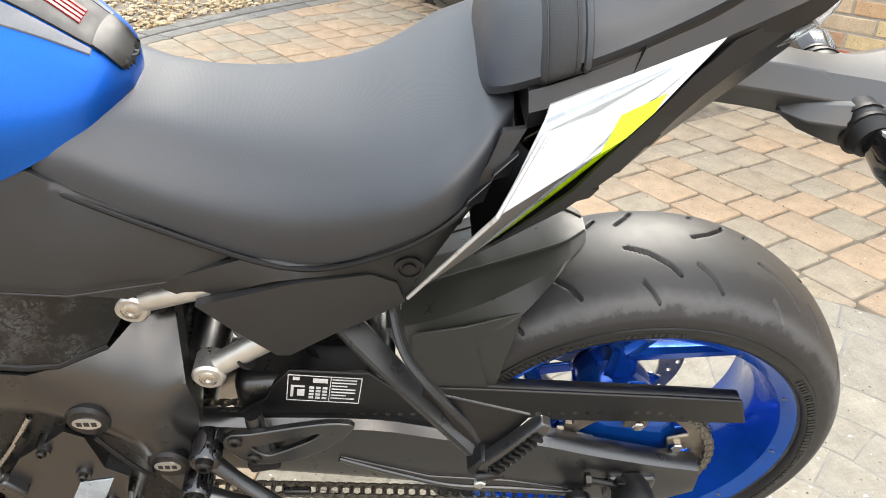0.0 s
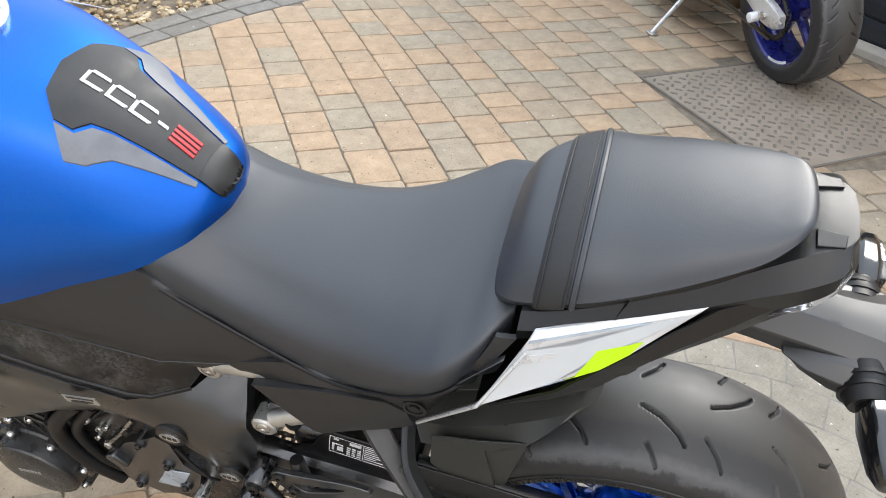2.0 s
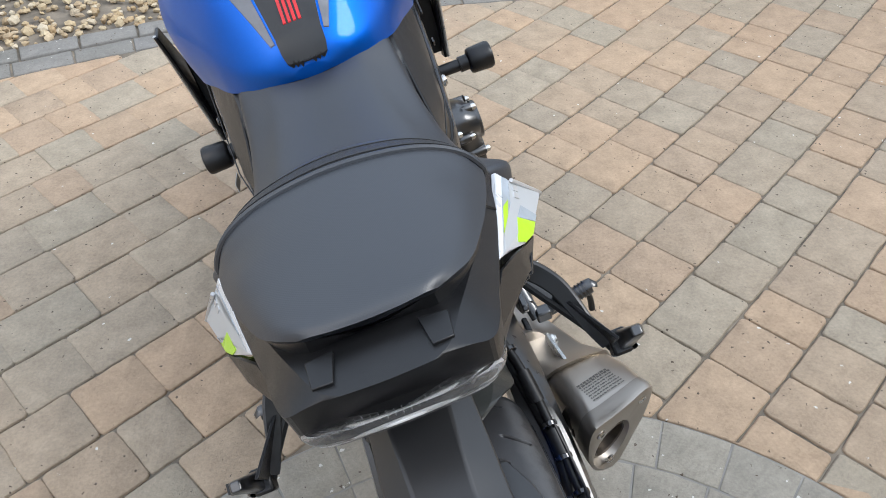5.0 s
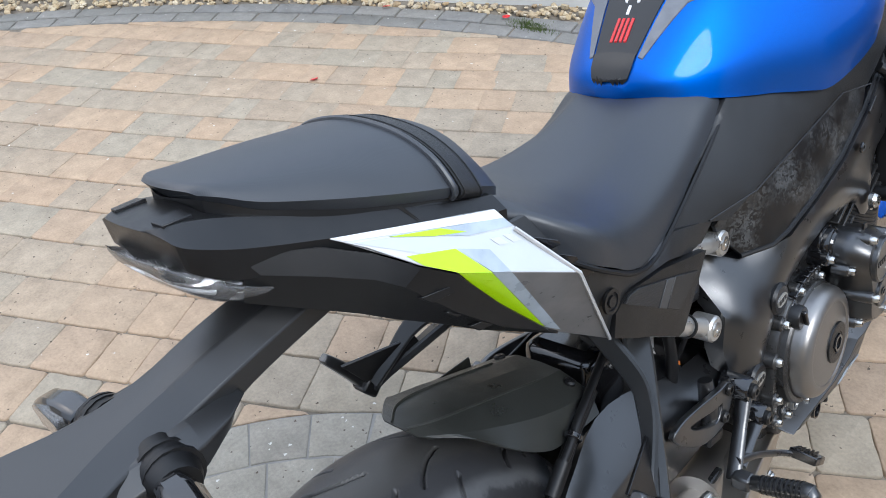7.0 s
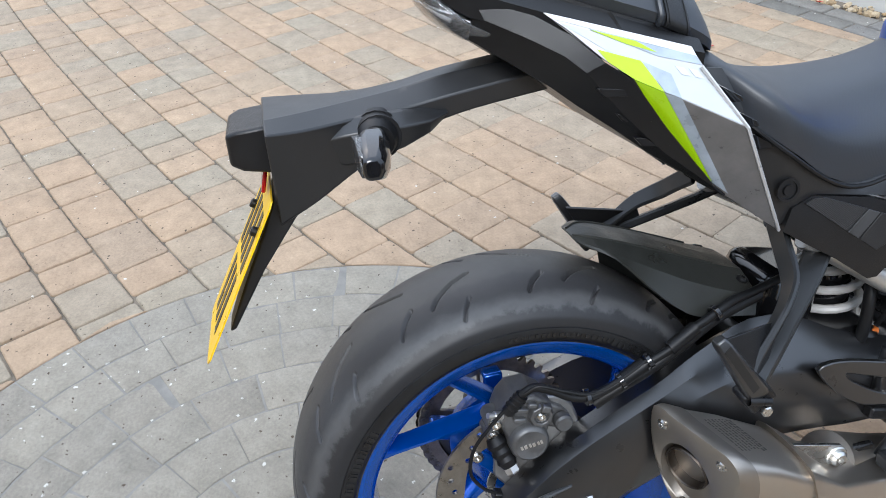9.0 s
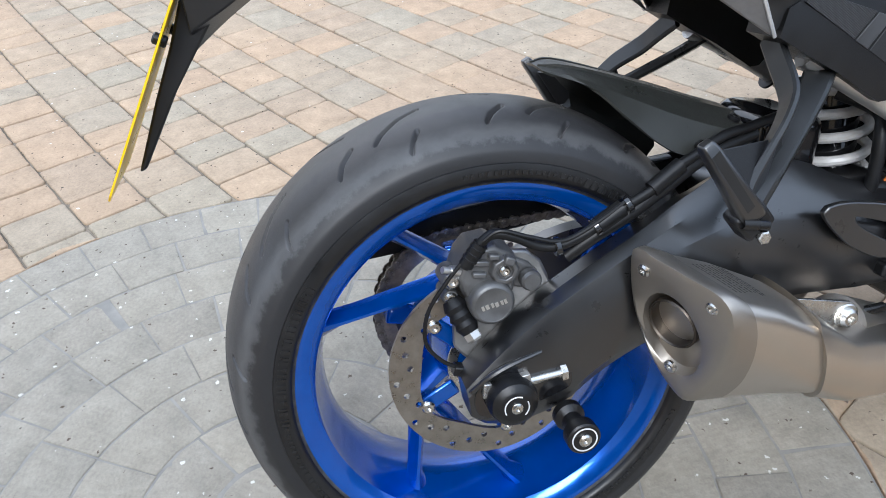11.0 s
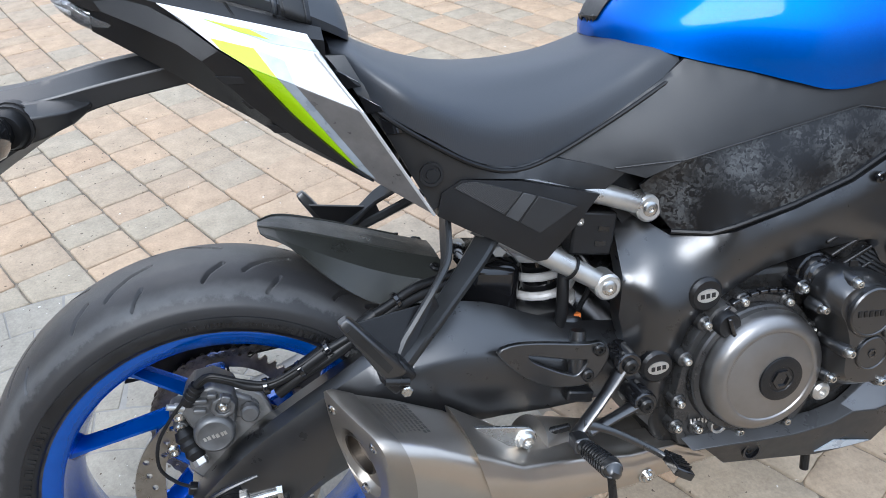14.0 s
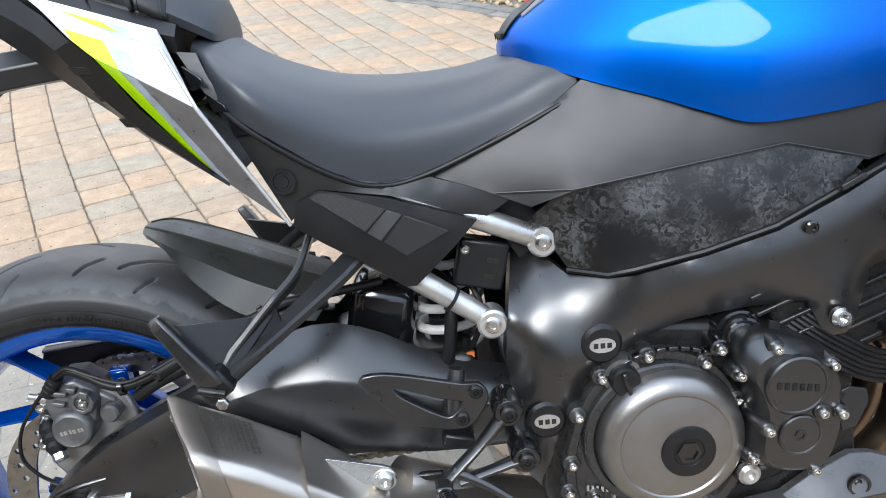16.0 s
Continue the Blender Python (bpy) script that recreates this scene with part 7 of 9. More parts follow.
part("sensor_bracket", slab([(0.936, 0.424), (0.950, 0.431), (0.972, 0.426), (0.976, 0.408), (0.963, 0.376), (0.946, 0.372), (0.940, 0.398)], 0.205, 0.209), GREYPL, eng, "grey sensor bracket", bevel=0.001)
part("wire_plug", box((0.215, 0.925, 0.430), (0.018, 0.024, 0.012), Matrix.Rotation(radians(-30), 4, "X")), BLACK, eng, bevel=0.002)

# left engine side
gen = part("generator_cover", lathe([(-0.13, 0.084), (-0.176, 0.083), (-0.180, 0.080), (-0.181, 0.074), (-0.200, 0.0725), (-0.208, 0.068), (-0.212, 0.058), (-0.2135, 0.040), (-0.2135, 0.0005)], 64, (0, 0.945, 0.285), cap=False), CASE, eng, "dark grey generator cover", sharp=24)
for k in range(7):
    a = radians(51 * k + 20)
    y, z = 0.945 + 0.081 * math.cos(a), 0.285 + 0.081 * math.sin(a)
    b = part("cover_boss", lathe([(-0.140, 0.0120), (-0.186, 0.0105)], 16, (0, y, z)), CASE, gen)
    part("cover_bolt", bolt((-0.186, y, z), (-1, 0, 0), 0.0062, 0.007), STEEL, b)
part("cover_band", lathe([(-0.1995, 0.0735), (-0.2045, 0.0725), (-0.2045, 0.0705)], 20, (0, 0.945, 0.285)), DARKST, gen)
for k in range(6):
    part("plain_bar", box((-0.2140, 0.966 - 0.0078 * k, 0.290 + 0.002 * k), (0.001, 0.0048, 0.007)), ALLOY, gen, smooth=False)
part("case_top", slab([(0.845, 0.400), (0.862, 0.430), (0.905, 0.440), (0.985, 0.405), (1.020, 0.360), (1.005, 0.330), (0.900, 0.350)], -0.110, -0.168), CASE, eng, "grey ribbed top of the engine case", bevel=0.006)
for k in range(5):
    part("case_rib", box((-0.169, 0.880 + 0.026 * k, 0.402 - 0.010 * k), (0.006, 0.006, 0.046), Matrix.Rotation(radians(-30), 4, "X")), CASE, eng, bevel=0.0015)
for y, z in ((0.875, 0.420), (0.925, 0.412), (0.972, 0.388)):
    part("cover_bolt", bolt((-0.171, y, z), (-1, 0, 0), 0.0075, 0.010), STEEL, eng, "bright case bolt")
sc = part("sprocket_cover", slab([(0.797, 0.362), (0.757, 0.424), (0.722, 0.452), (0.692, 0.478), (0.672, 0.466), (0.668, 0.436), (0.664, 0.404), (0.640, 0.385), (0.660, 0.310), (0.735, 0.262), (0.790, 0.280), (0.803, 0.325)], -0.150, -0.174), SATIN, eng, "satin black sprocket cover", bevel=0.007, segs=3)
for y, z in ((0.724, 0.444), (0.690, 0.395), (0.768, 0.288), (0.676, 0.330)):
    b = part("cover_boss", lathe([(-0.160, 0.0105), (-0.180, 0.0095)], 16, (0, y, z)), SATIN, sc)
    part("cover_bolt", bolt((-0.180, y, z), (-1, 0, 0), 0.0056, 0.005), DARKST, b)
part("cover_hump", box((-0.178, 0.780, 0.372), (0.020, 0.022, 0.036), Matrix.Rotation(radians(-35), 4, "X")), SATIN, sc, bevel=0.005, segs=3)
part("grey_tag", slab([(0.700, 0.374), (0.658, 0.383), (0.688, 0.316), (0.731, 0.311)], -0.1745, -0.1765), PALE, sc, "plain grey tag", bevel=0.0005)
part("fat_hose", sweep([(-0.168, 0.812, 0.505), (-0.178, 0.845, 0.468), (-0.182, 0.864, 0.430), (-0.182, 0.861, 0.380), (-0.180, 0.842, 0.325), (-0.168, 0.813, 0.265)], 0.0125, 14), HOSE_SHADE, eng, "thick black coolant hose")
part("thin_hose", sweep([(-0.165, 0.790, 0.500), (-0.172, 0.832, 0.440), (-0.172, 0.842, 0.392), (-0.170, 0.826, 0.330), (-0.160, 0.795, 0.285)], 0.0085, 12), HOSE_SHADE, eng, "black hose")
# Gloss black block stands for a dark recess holding four bolts.
part("recess_block", slab([(0.775, 0.440), (0.790, 0.462), (0.822, 0.455), (0.832, 0.425), (0.815, 0.385), (0.790, 0.395)], -0.130, -0.158), GLOSS, eng, "black block drawn as a dark recess", bevel=0.006)
for y, z in ((0.818, 0.392), (0.806, 0.424), (0.790, 0.436), (0.822, 0.440)):
    part("recess_bolt", bolt((-0.160, y, z), (-1, 0, 0.2), 0.0058, 0.008), STEEL, eng, "bright recess bolt")
rod = part("shift_link", sweep([(-0.166, 0.727, 0.495), (-0.168, 0.760, 0.442), (-0.168, 0.797, 0.390)], 0.0034, 10, smooth=False), STEEL, eng, "bright thin link rod")
part("link_ball", disc((-0.168, 0.799, 0.386), (-1, 0, 0), 0.0085, 0.010, 20, 0.002), STEEL, rod)
part("rod_boot", sweep([(-0.166, 0.742, 0.462), (-0.167, 0.752, 0.447)], 0.0060, 12, smooth=False), HOSE_SHADE, rod)
part("breather_cable", sweep([(-0.181, 0.655, 0.478), (-0.184, 0.632, 0.440), (-0.182, 0.615, 0.408), (-0.172, 0.612, 0.380)], 0.0028, 8), HOSE_SHADE, eng, "thin black cable")
for k in range(4):
    part("wiring", sweep([(-0.150, 0.740 + 0.016 * k, 0.512), (-0.160, 0.776 + 0.016 * k, 0.478 - 0.004 * k), (-0.156, 0.806 + 0.012 * k, 0.452 - 0.008 * k), (-0.130, 0.850, 0.440)], 0.0038, 7), HOSE_SHADE, eng)
part("shift_shaft", lathe([(-0.15, 0.010), (-0.196, 0.010), (-0.198, 0.007)], 18, (0, 0.640, 0.345)), STEEL, eng)
part("linkage_arm", slab([(0.632, 0.355), (0.648, 0.352), (0.640, 0.292), (0.628, 0.294)], -0.190, -0.196), SATIN, eng, bevel=0.002)
part("shift_rod", sweep([(-0.200, 0.634, 0.300), (-0.200, 0.545, 0.312)], 0.0045, 10, smooth=False), STEEL, eng, "bright gear linkage rod")

# hoses between frame and radiator
for k in range(7):
    d = 0.0064 * (k - 3)
    part("ribbed_hose", sweep([(0.168, 0.872 + 0.5 * d, 0.521 + 0.8 * d), (0.185, 0.907 + 0.5 * d, 0.495 + 0.8 * d), (0.190, 0.945 + 0.45 * d, 0.470 + 0.85 * d), (0.188, 0.991 + 0.35 * d, 0.446 + 0.9 * d), (0.172, 1.055 + 0.2 * d, 0.430 + d)], 0.0038, 8), HOSE_SHADE, eng, "black braided hose strand")
for k in range(5):
    part("upper_hose", sweep([(0.150, 0.955, 0.536 - 0.0068 * k), (0.168, 0.985, 0.538 - 0.0068 * k), (0.170, 1.020, 0.536 - 0.0066 * k), (0.160, 1.075, 0.543 - 0.0064 * k)], 0.0036, 8), HOSE_SHADE, eng, "black braided hose strand")
part("coolant_pipe", sweep([(0.150, 0.950, 0.498), (0.165, 0.985, 0.500), (0.165, 1.030, 0.498), (0.150, 1.085, 0.512)], 0.0075, 12), GLOSS, eng, "glossy black coolant pipe")
for y in (0.985, 1.010, 1.035):
    part("radiator_stay", sweep([(0.158, y, 0.492), (0.160, y + 0.030, 0.455)], 0.0035, 8, smooth=False), GLOSS, eng)

# belly pan
pan_top = [(0.625, 0.278), (0.679, 0.274), (0.740, 0.266), (0.8035, 0.2585), (0.8487, 0.2587), (0.8936, 0.267), (0.928, 0.292), (0.980, 0.3175), (1.008, 0.315), (1.052, 0.300)]
pan_cr = [(0.632, 0.268), (0.690, 0.2625), (0.745, 0.256), (0.801, 0.2506), (0.864, 0.2529), (0.8997, 0.2640), (0.9385, 0.2574), (0.975, 0.262), (1.005, 0.266), (1.048, 0.272)]
pan_bot = [(0.665, 0.2495), (0.6966, 0.2139), (0.75, 0.204), (0.80, 0.195), (0.858, 0.184), (0.905, 0.182), (0.958, 0.1814), (0.9974, 0.2127), (1.028, 0.235), (1.058, 0.2560)]
belly = hold("belly_pan")
belly.parent = bike
belly["label"] = "black and grey belly pan with two screw recesses"
for s in (1, -0.60):
    # Upper panel gets a lighter grey for the light it catches facing up.
    for name, a, b, xa, xb, m in (("upper_panel", pan_top, pan_cr, 0.176, 0.197, BELLY_LIT), ("lower_panel", pan_cr, pan_bot, 0.197, 0.176, BELLYD)):
        rings = []
        for p, q in zip(a, b):
            rings.append([(s * xa, *p), (s * xb, *q), (s * (xb - 0.012), *q), (s * (xa - 0.012), *p)])
        part(name, loft(rings), m, belly, sharp=22, bevel=0.0015)
    part("pale_facet", plate([(s * 0.1815, 0.851, 0.1945), (s * 0.1865, 0.8805, 0.211), (s * 0.1800, 0.9525, 0.1865), (s * 0.1795, 0.90, 0.187)], 0.002, (-1 if s > 0 else 1, 0, 0)), PALE, belly, "pale grey flash")
    for y, z, x in ((0.7324, 0.2358, 0.1895), (0.9858, 0.2801, 0.1915)):
        part("screw_recess", lathe([(s * (x - 0.002), 0.0150), (s * (x + 0.003), 0.0145), (s * (x + 0.003), 0.0115), (s * (x - 0.006), 0.0105), (s * (x - 0.006), 0.0005)], 32, (0, y, z), cap=False), GLOSS, belly, "round screw recess")
        part("recess_screw", bolt((s * (x - 0.005), y, z), (1 if s > 0 else -1, 0, 0), 0.0065, 0.004), DARKST, belly)
part("pan_floor", slab([(0.70, 0.215), (0.96, 0.170), (1.03, 0.222), (1.0, 0.25), (0.72, 0.235)], -0.085, 0.148), BLACK, belly, bevel=0.006)
part("drain_stub", sweep([(0.150, 0.862, 0.180), (0.152, 0.860, 0.140)], 0.007, 10, smooth=False), HOSE_SHADE, belly, "small black drain hose")

# exhaust: headers, shield and muffler
exh = hold("exhaust")
exh.parent = bike
exh["label"] = "short brushed steel exhaust with an angular end cap"
for x in (-0.12, -0.04, 0.04, 0.12):
    part("header_pipe", sweep([(x, 1.000, 0.47), (x * 1.0, 1.055, 0.44), (x * 0.9, 1.085, 0.37), (x * 0.8, 1.075, 0.29), (x * 0.6, 1.01, 0.215), (x * 0.4, 0.92, 0.195)], 0.0215, 18), HEADER, exh, "heat tinted header pipe")
part("collector", sweep([(0.0, 0.93, 0.195), (0.03, 0.80, 0.190), (0.075, 0.68, 0.205), (0.10, 0.60, 0.225), (0.125, 0.50, 0.265), (0.155, 0.40, 0.315)], [0.055, 0.06, 0.05, 0.042, 0.040, 0.042], 24), EXH, exh, "brushed steel collector")


def sect(y_shift, pts):
    """A closed ring of (x, z, y) made round by a spline."""
    return curve_pts([(x, y + y_shift, z) for x, z, y in pts], 4, closed=True)


cap_ring = [(0.166, 0.476, 0.145), (0.196, 0.474, 0.157), (0.228, 0.466, 0.172), (0.255, 0.4575, 0.187), (0.266, 0.4505, 0.193), (0.2715, 0.437, 0.198), (0.270, 0.412, 0.201), (0.258, 0.375, 0.202), (0.236, 0.334, 0.200), (0.206, 0.298, 0.190), (0.184, 0.310, 0.178), (0.163, 0.350, 0.163), (0.155, 0.410, 0.150)]


def shifted(ring, dy, k, kx=None):
    cx, cz, cy = 0.213, 0.390, 0.174
    kx = kx or k
    return [(cx + (x - cx) * kx, cz + (z - cz) * k, cy + (y - cy) * k + dy) for x, z, y in ring]


joint_ring = [(0.165, 0.408, 0.285), (0.200, 0.408, 0.290), (0.226, 0.402, 0.296), (0.243, 0.3935, 0.299), (0.252, 0.386, 0.301), (0.2555, 0.371, 0.303), (0.250, 0.336, 0.312), (0.238, 0.305, 0.320), (0.222, 0.284, 0.326), (0.200, 0.275, 0.328), (0.172, 0.290, 0.320), (0.152, 0.330, 0.308), (0.148, 0.375, 0.294)]
half_ring = [tuple(0.5 * (p + q) + d for p, q, d in zip(a, b, (0.001, 0.001, 0.004))) for a, b in zip(cap_ring, joint_ring)]


def between(f):
    return [tuple(p + (q - p) * f for p, q in zip(a, b)) for a, b in zip(cap_ring, joint_ring)]


muf = part("muffler_body", loft([sect(0, shifted(between(0.10), 0, 0.975)), sect(0, shifted(between(0.24), 0, 0.992)), sect(0, half_ring), sect(0, joint_ring), sect(0.014, [(0.205 + (x - 0.205) * 0.93, 0.345 + (z - 0.345) * 0.93 - 0.006, y) for x, z, y in joint_ring])]), EXH, exh, "brushed steel muffler", sharp=40)
cap_rings = [sect(0, shifted(between(0.20), 0, 1.004)), sect(0, shifted(between(0.02), 0, 1.006)), sect(0, shifted(cap_ring, -0.006, 0.985)), sect(0, shifted(cap_ring, -0.008, 0.90))]
hole = []
nrm = Vector((0.415, -0.897, -0.146)).normalized()
hc = Vector((0.1950, 0.1700, 0.3935))
fx = Vector((1, 0, 0))
fx = (fx - nrm * fx.dot(nrm)).normalized()
fz = fx.cross(nrm)
fz = fz if fz.z > 0 else -fz
for rx, rz, d, low in ((0.0400, 0.052, 0.004, 0.012), (0.0370, 0.048, -0.008, 0.012), (0.031, 0.030, -0.011, 0.0), (0.029, 0.028, -0.04, 0.0)):
    ring = []
    for p in cap_rings[0]:
        q = p - hc
        a = math.atan2(q.dot(fz), q.dot(fx))
        ring.append(hc + fx * rx * 0.92 * math.cos(a) + fz * (rz * math.sin(a) - low) + nrm * d)
    hole.append(ring)
end_cap = part("end_cap", loft(cap_rings + hole, cap=False), CAPM, exh, "angular brown grey end cap", sharp=40)
part("outlet_pipe", lathe([(-0.035, 0.030), (0.006, 0.030), (0.008, 0.0285), (0.006, 0.0270), (-0.06, 0.025), (-0.06, 0.0005)], 36, hc - nrm * 0.006, nrm, cap=False), PIPEIN, end_cap, "round outlet pipe")
# Black disc across the bore puts the unlit depth into colour.
part("outlet_dark", lathe([(-0.045, 0.026), (-0.045, 0.0005)], 30, hc, nrm, cap=False), INK_SHADE, end_cap, "black disc for the dark depth of the outlet")
for c in ((0.2489, 0.1877, 0.438), (0.1760, 0.1512, 0.455), (0.1890, 0.1757, 0.3393)):
    part("cap_bolt", bolt(Vector(c) + nrm * 0.004, nrm, 0.0075, 0.005), STEEL, end_cap, "bright end cap bolt")
mid_stations = [
    [(0.160, 0.412, 0.290), (0.205, 0.412, 0.296), (0.240, 0.400, 0.302), (0.256, 0.380, 0.306), (0.258, 0.352, 0.312), (0.248, 0.316, 0.320), (0.232, 0.288, 0.327), (0.206, 0.270, 0.330), (0.174, 0.284, 0.322), (0.150, 0.328, 0.311), (0.146, 0.378, 0.297)],
    [(0.146, 0.352, 0.360), (0.185, 0.349, 0.362), (0.220, 0.344, 0.366), (0.237, 0.333, 0.370), (0.241, 0.315, 0.374), (0.234, 0.283, 0.378), (0.218, 0.257, 0.380), (0.191, 0.246, 0.380), (0.162, 0.257, 0.376), (0.142, 0.287, 0.370), (0.138, 0.321, 0.364)],
    [(0.146, 0.326, 0.440), (0.176, 0.323, 0.442), (0.200, 0.317, 0.446), (0.214, 0.305, 0.450), (0.217, 0.288, 0.452), (0.211, 0.261, 0.454), (0.196, 0.235, 0.455), (0.174, 0.226, 0.455), (0.152, 0.237, 0.452), (0.138, 0.264, 0.448), (0.136, 0.297, 0.444)],
    [(0.135, 0.288, 0.535), (0.158, 0.285, 0.537), (0.176, 0.279, 0.540), (0.187, 0.269, 0.543), (0.190, 0.255, 0.545), (0.186, 0.236, 0.546), (0.175, 0.217, 0.547), (0.158, 0.210, 0.547), (0.142, 0.217, 0.545), (0.130, 0.239, 0.540), (0.128, 0.265, 0.537)],
    [(0.130, 0.272, 0.615), (0.148, 0.270, 0.617), (0.162, 0.265, 0.619), (0.170, 0.256, 0.621), (0.173, 0.246, 0.622), (0.170, 0.230, 0.623), (0.162, 0.214, 0.624), (0.150, 0.207, 0.624), (0.138, 0.212, 0.622), (0.128, 0.230, 0.619), (0.126, 0.252, 0.617)],
    [(0.134, 0.222, 0.676), (0.142, 0.221, 0.677), (0.149, 0.220, 0.678), (0.153, 0.217, 0.679), (0.154, 0.214, 0.680), (0.153, 0.210, 0.680), (0.149, 0.206, 0.680), (0.144, 0.204, 0.680), (0.138, 0.205, 0.679), (0.134, 0.210, 0.678), (0.132, 0.216, 0.677)],
]
# a crisp shoulder along the outer top edge
mid_stations = [st[:3] + [tuple((p + q) / 2 + d for p, q, d in zip(st[2], st[3], (0.0035, 0.0045, 0.0)))] + st[3:] for st in mid_stations]
shield = part("heat_shield", loft([curve_pts([(x, y, z) for x, z, y in st], 4, closed=True) for st in mid_stations]), EXH, exh, "brushed steel heat shield", sharp=50)
part("mount_tab", plate([(0.196, 0.2923, 0.398), (0.190, 0.385, 0.3710), (0.190, 0.3940, 0.3675), (0.190, 0.4004, 0.3600), (0.190, 0.4010, 0.3500), (0.190, 0.3960, 0.3400), (0.190, 0.3870, 0.3365), (0.190, 0.3737, 0.3373), (0.194, 0.3016, 0.3802)], 0.005, (-1, 0, 0)), STEEL, exh, "pale mounting tab", bevel=0.001)
tb = part("tab_bolt", bolt((0.190, 0.387, 0.352), (1, 0, 0), 0.0115, 0.010), STEEL, exh)
part("washer", disc((0.191, 0.387, 0.352), (1, 0, 0), 0.0155, 0.003, 28), STEEL, tb)
sb = part("shield_bolt", bolt((0.186, 0.566, 0.236), (1, 0, -0.1), 0.0085, 0.007), STEEL, exh)
part("washer", disc((0.186, 0.566, 0.236), (1, 0, -0.1), 0.0125, 0.003, 28), STEEL, sb)
etch = hold("etched_text")
etch.parent = muf
etch["label"] = "dark unreadable etched lettering"
bars = []
rnd = random.Random(11)
u0, u1, w = Vector((0.200, 0.168, 0.0)), Vector((0.190, 0.212, 0.0)), Vector((0.052, 0.020, 0.0))
for r in range(8):
    q = u0.lerp(u1, r / 8)
    t = 0.0
    while t < 0.96:
        ln = rnd.uniform(0.03, 0.10)
        a, b = q + w * t, q + w * min(t + ln, 1.0)
        d = (u1 - u0).normalized() * (0.0042 if r > 5 else 0.0026)
        bars.append(raw([a, b, b + d, a + d], [(0, 1, 2, 3)]))
        t += ln + rnd.uniform(0.012, 0.03)
bm = merge(*bars)
skin = BVHTree.FromPolygons([v.co for v in muf.data.vertices], [p.vertices for p in muf.data.polygons])
for v in bm.verts:
    hit = skin.ray_cast(Vector((v.co.x - 0.01, v.co.y + 0.025, 0.60)), Vector((0, 0, -1)))
    if hit[0] is not None:
        v.co = hit[0] + Vector((0, 0, 0.0006))
ob = part("etched_line", bm, ETCH, etch, smooth=False)
ob["kind"] = "stuff"

# rider foot controls, both sides
for s in (1, -1):
    rs_ = hold("foot_control")
    rs_.parent = bike
    rs_["label"] = "black footrest hanger with a knurled peg"

    def S(*pts):
        return [(s * x, y, z) for x, y, z in pts]
    heel = [(0.365, 0.472), (0.388, 0.480), (0.430, 0.473), (0.490, 0.458), (0.508, 0.458), (0.520, 0.446), (0.520, 0.430), (0.500, 0.402), (0.480, 0.397), (0.456, 0.400), (0.430, 0.408), (0.395, 0.433)]
    slot = [(0.408, 0.461), (0.440, 0.449), (0.476, 0.436), (0.490, 0.433), (0.474, 0.415), (0.458, 0.420), (0.439, 0.431), (0.413, 0.449)]
    out = ring_outline(heel, 3)
    inn = ring_outline(slot, 3)
    cy, cz = 0.450, 0.441

    def ray_on(loop, a):
        d = (math.cos(a), math.sin(a))
        best = 0.001
        for (y0, z0), (y1, z1) in zip(loop, loop[1:] + loop[:1]):
            ey, ez = y1 - y0, z1 - z0
            den = d[0] * ez - d[1] * ey
            if abs(den) > 1e-9:
                t = ((y0 - cy) * ez - (z0 - cz) * ey) / den
                u = ((y0 - cy) * d[1] - (z0 - cz) * d[0]) / den
                if t > 0 and -1e-6 <= u <= 1 + 1e-6:
                    best = max(best, t)
        return (cy + d[0] * best, cz + d[1] * best)
    angs = [2 * math.pi * k / 72 for k in range(72)]
    oo, ii = [ray_on(out, a) for a in angs], [ray_on(inn, a) for a in angs]
    ring_b = bmesh.new()
    lay = [[ring_b.verts.new((s * x, y, z)) for y, z in loop] for x, loop in ((0.157, ii), (0.166, ii), (0.166, oo), (0.157, oo))]
    for a, b in zip(lay, lay[1:] + lay[:1]):
        for k in range(72):
            ring_b.faces.new((a[k], a[(k + 1) % 72], b[(k + 1) % 72], b[k]))
    part("heel_guard", ring_b, SATIN, rs_, "black pierced heel guard", bevel=0.002)
    for y, z in ((0.506, 0.447), (0.488, 0.412)):
        part("guard_bolt", bolt((s * 0.166, y, z), (s, 0, 0), 0.0088, 0.006), DARKST, rs_)
    part("hanger_arm", sweep(S((0.170, 0.543, 0.421), (0.178, 0.508, 0.382), (0.187, 0.468, 0.346), (0.190, 0.455, 0.333)), [0.013, 0.0095, 0.0105, 0.010], 14, flat=0.6), SATIN, rs_)
    part("hanger_arm", sweep(S((0.178, 0.562, 0.359), (0.184, 0.520, 0.348), (0.188, 0.478, 0.338)), [0.0120, 0.0090, 0.0100], 14, flat=0.6), SATIN, rs_)
    for x, y, z in ((0.170, 0.543, 0.421), (0.178, 0.562, 0.359)):
        bs = part("pivot_boss", lathe([(s * (x - 0.03), 0.019), (s * (x + 0.008), 0.0185), (s * (x + 0.012), 0.0160), (s * (x + 0.012), 0.0005)], 28, (0, y, z), cap=False), GLOSS, rs_)
        part("hanger_bolt", bolt((s * (x + 0.012), y, z), (s, 0, 0), 0.0105, 0.007), DARKST, bs)
    part("master_cylinder" if s > 0 else "linkage_bracket", sweep(S((0.150, 0.478, 0.398), (0.150, 0.480, 0.430), (0.145, 0.486, 0.470)), [0.014, 0.013, 0.010], 14), SATIN, rs_, "black rear brake cylinder" if s > 0 else "black gear linkage bracket")
    part("switch_block", box((s * 0.145, 0.482, 0.372), (0.022, 0.040, 0.018), Matrix.Rotation(radians(-15), 4, "X")), BLACK, rs_, bevel=0.004)
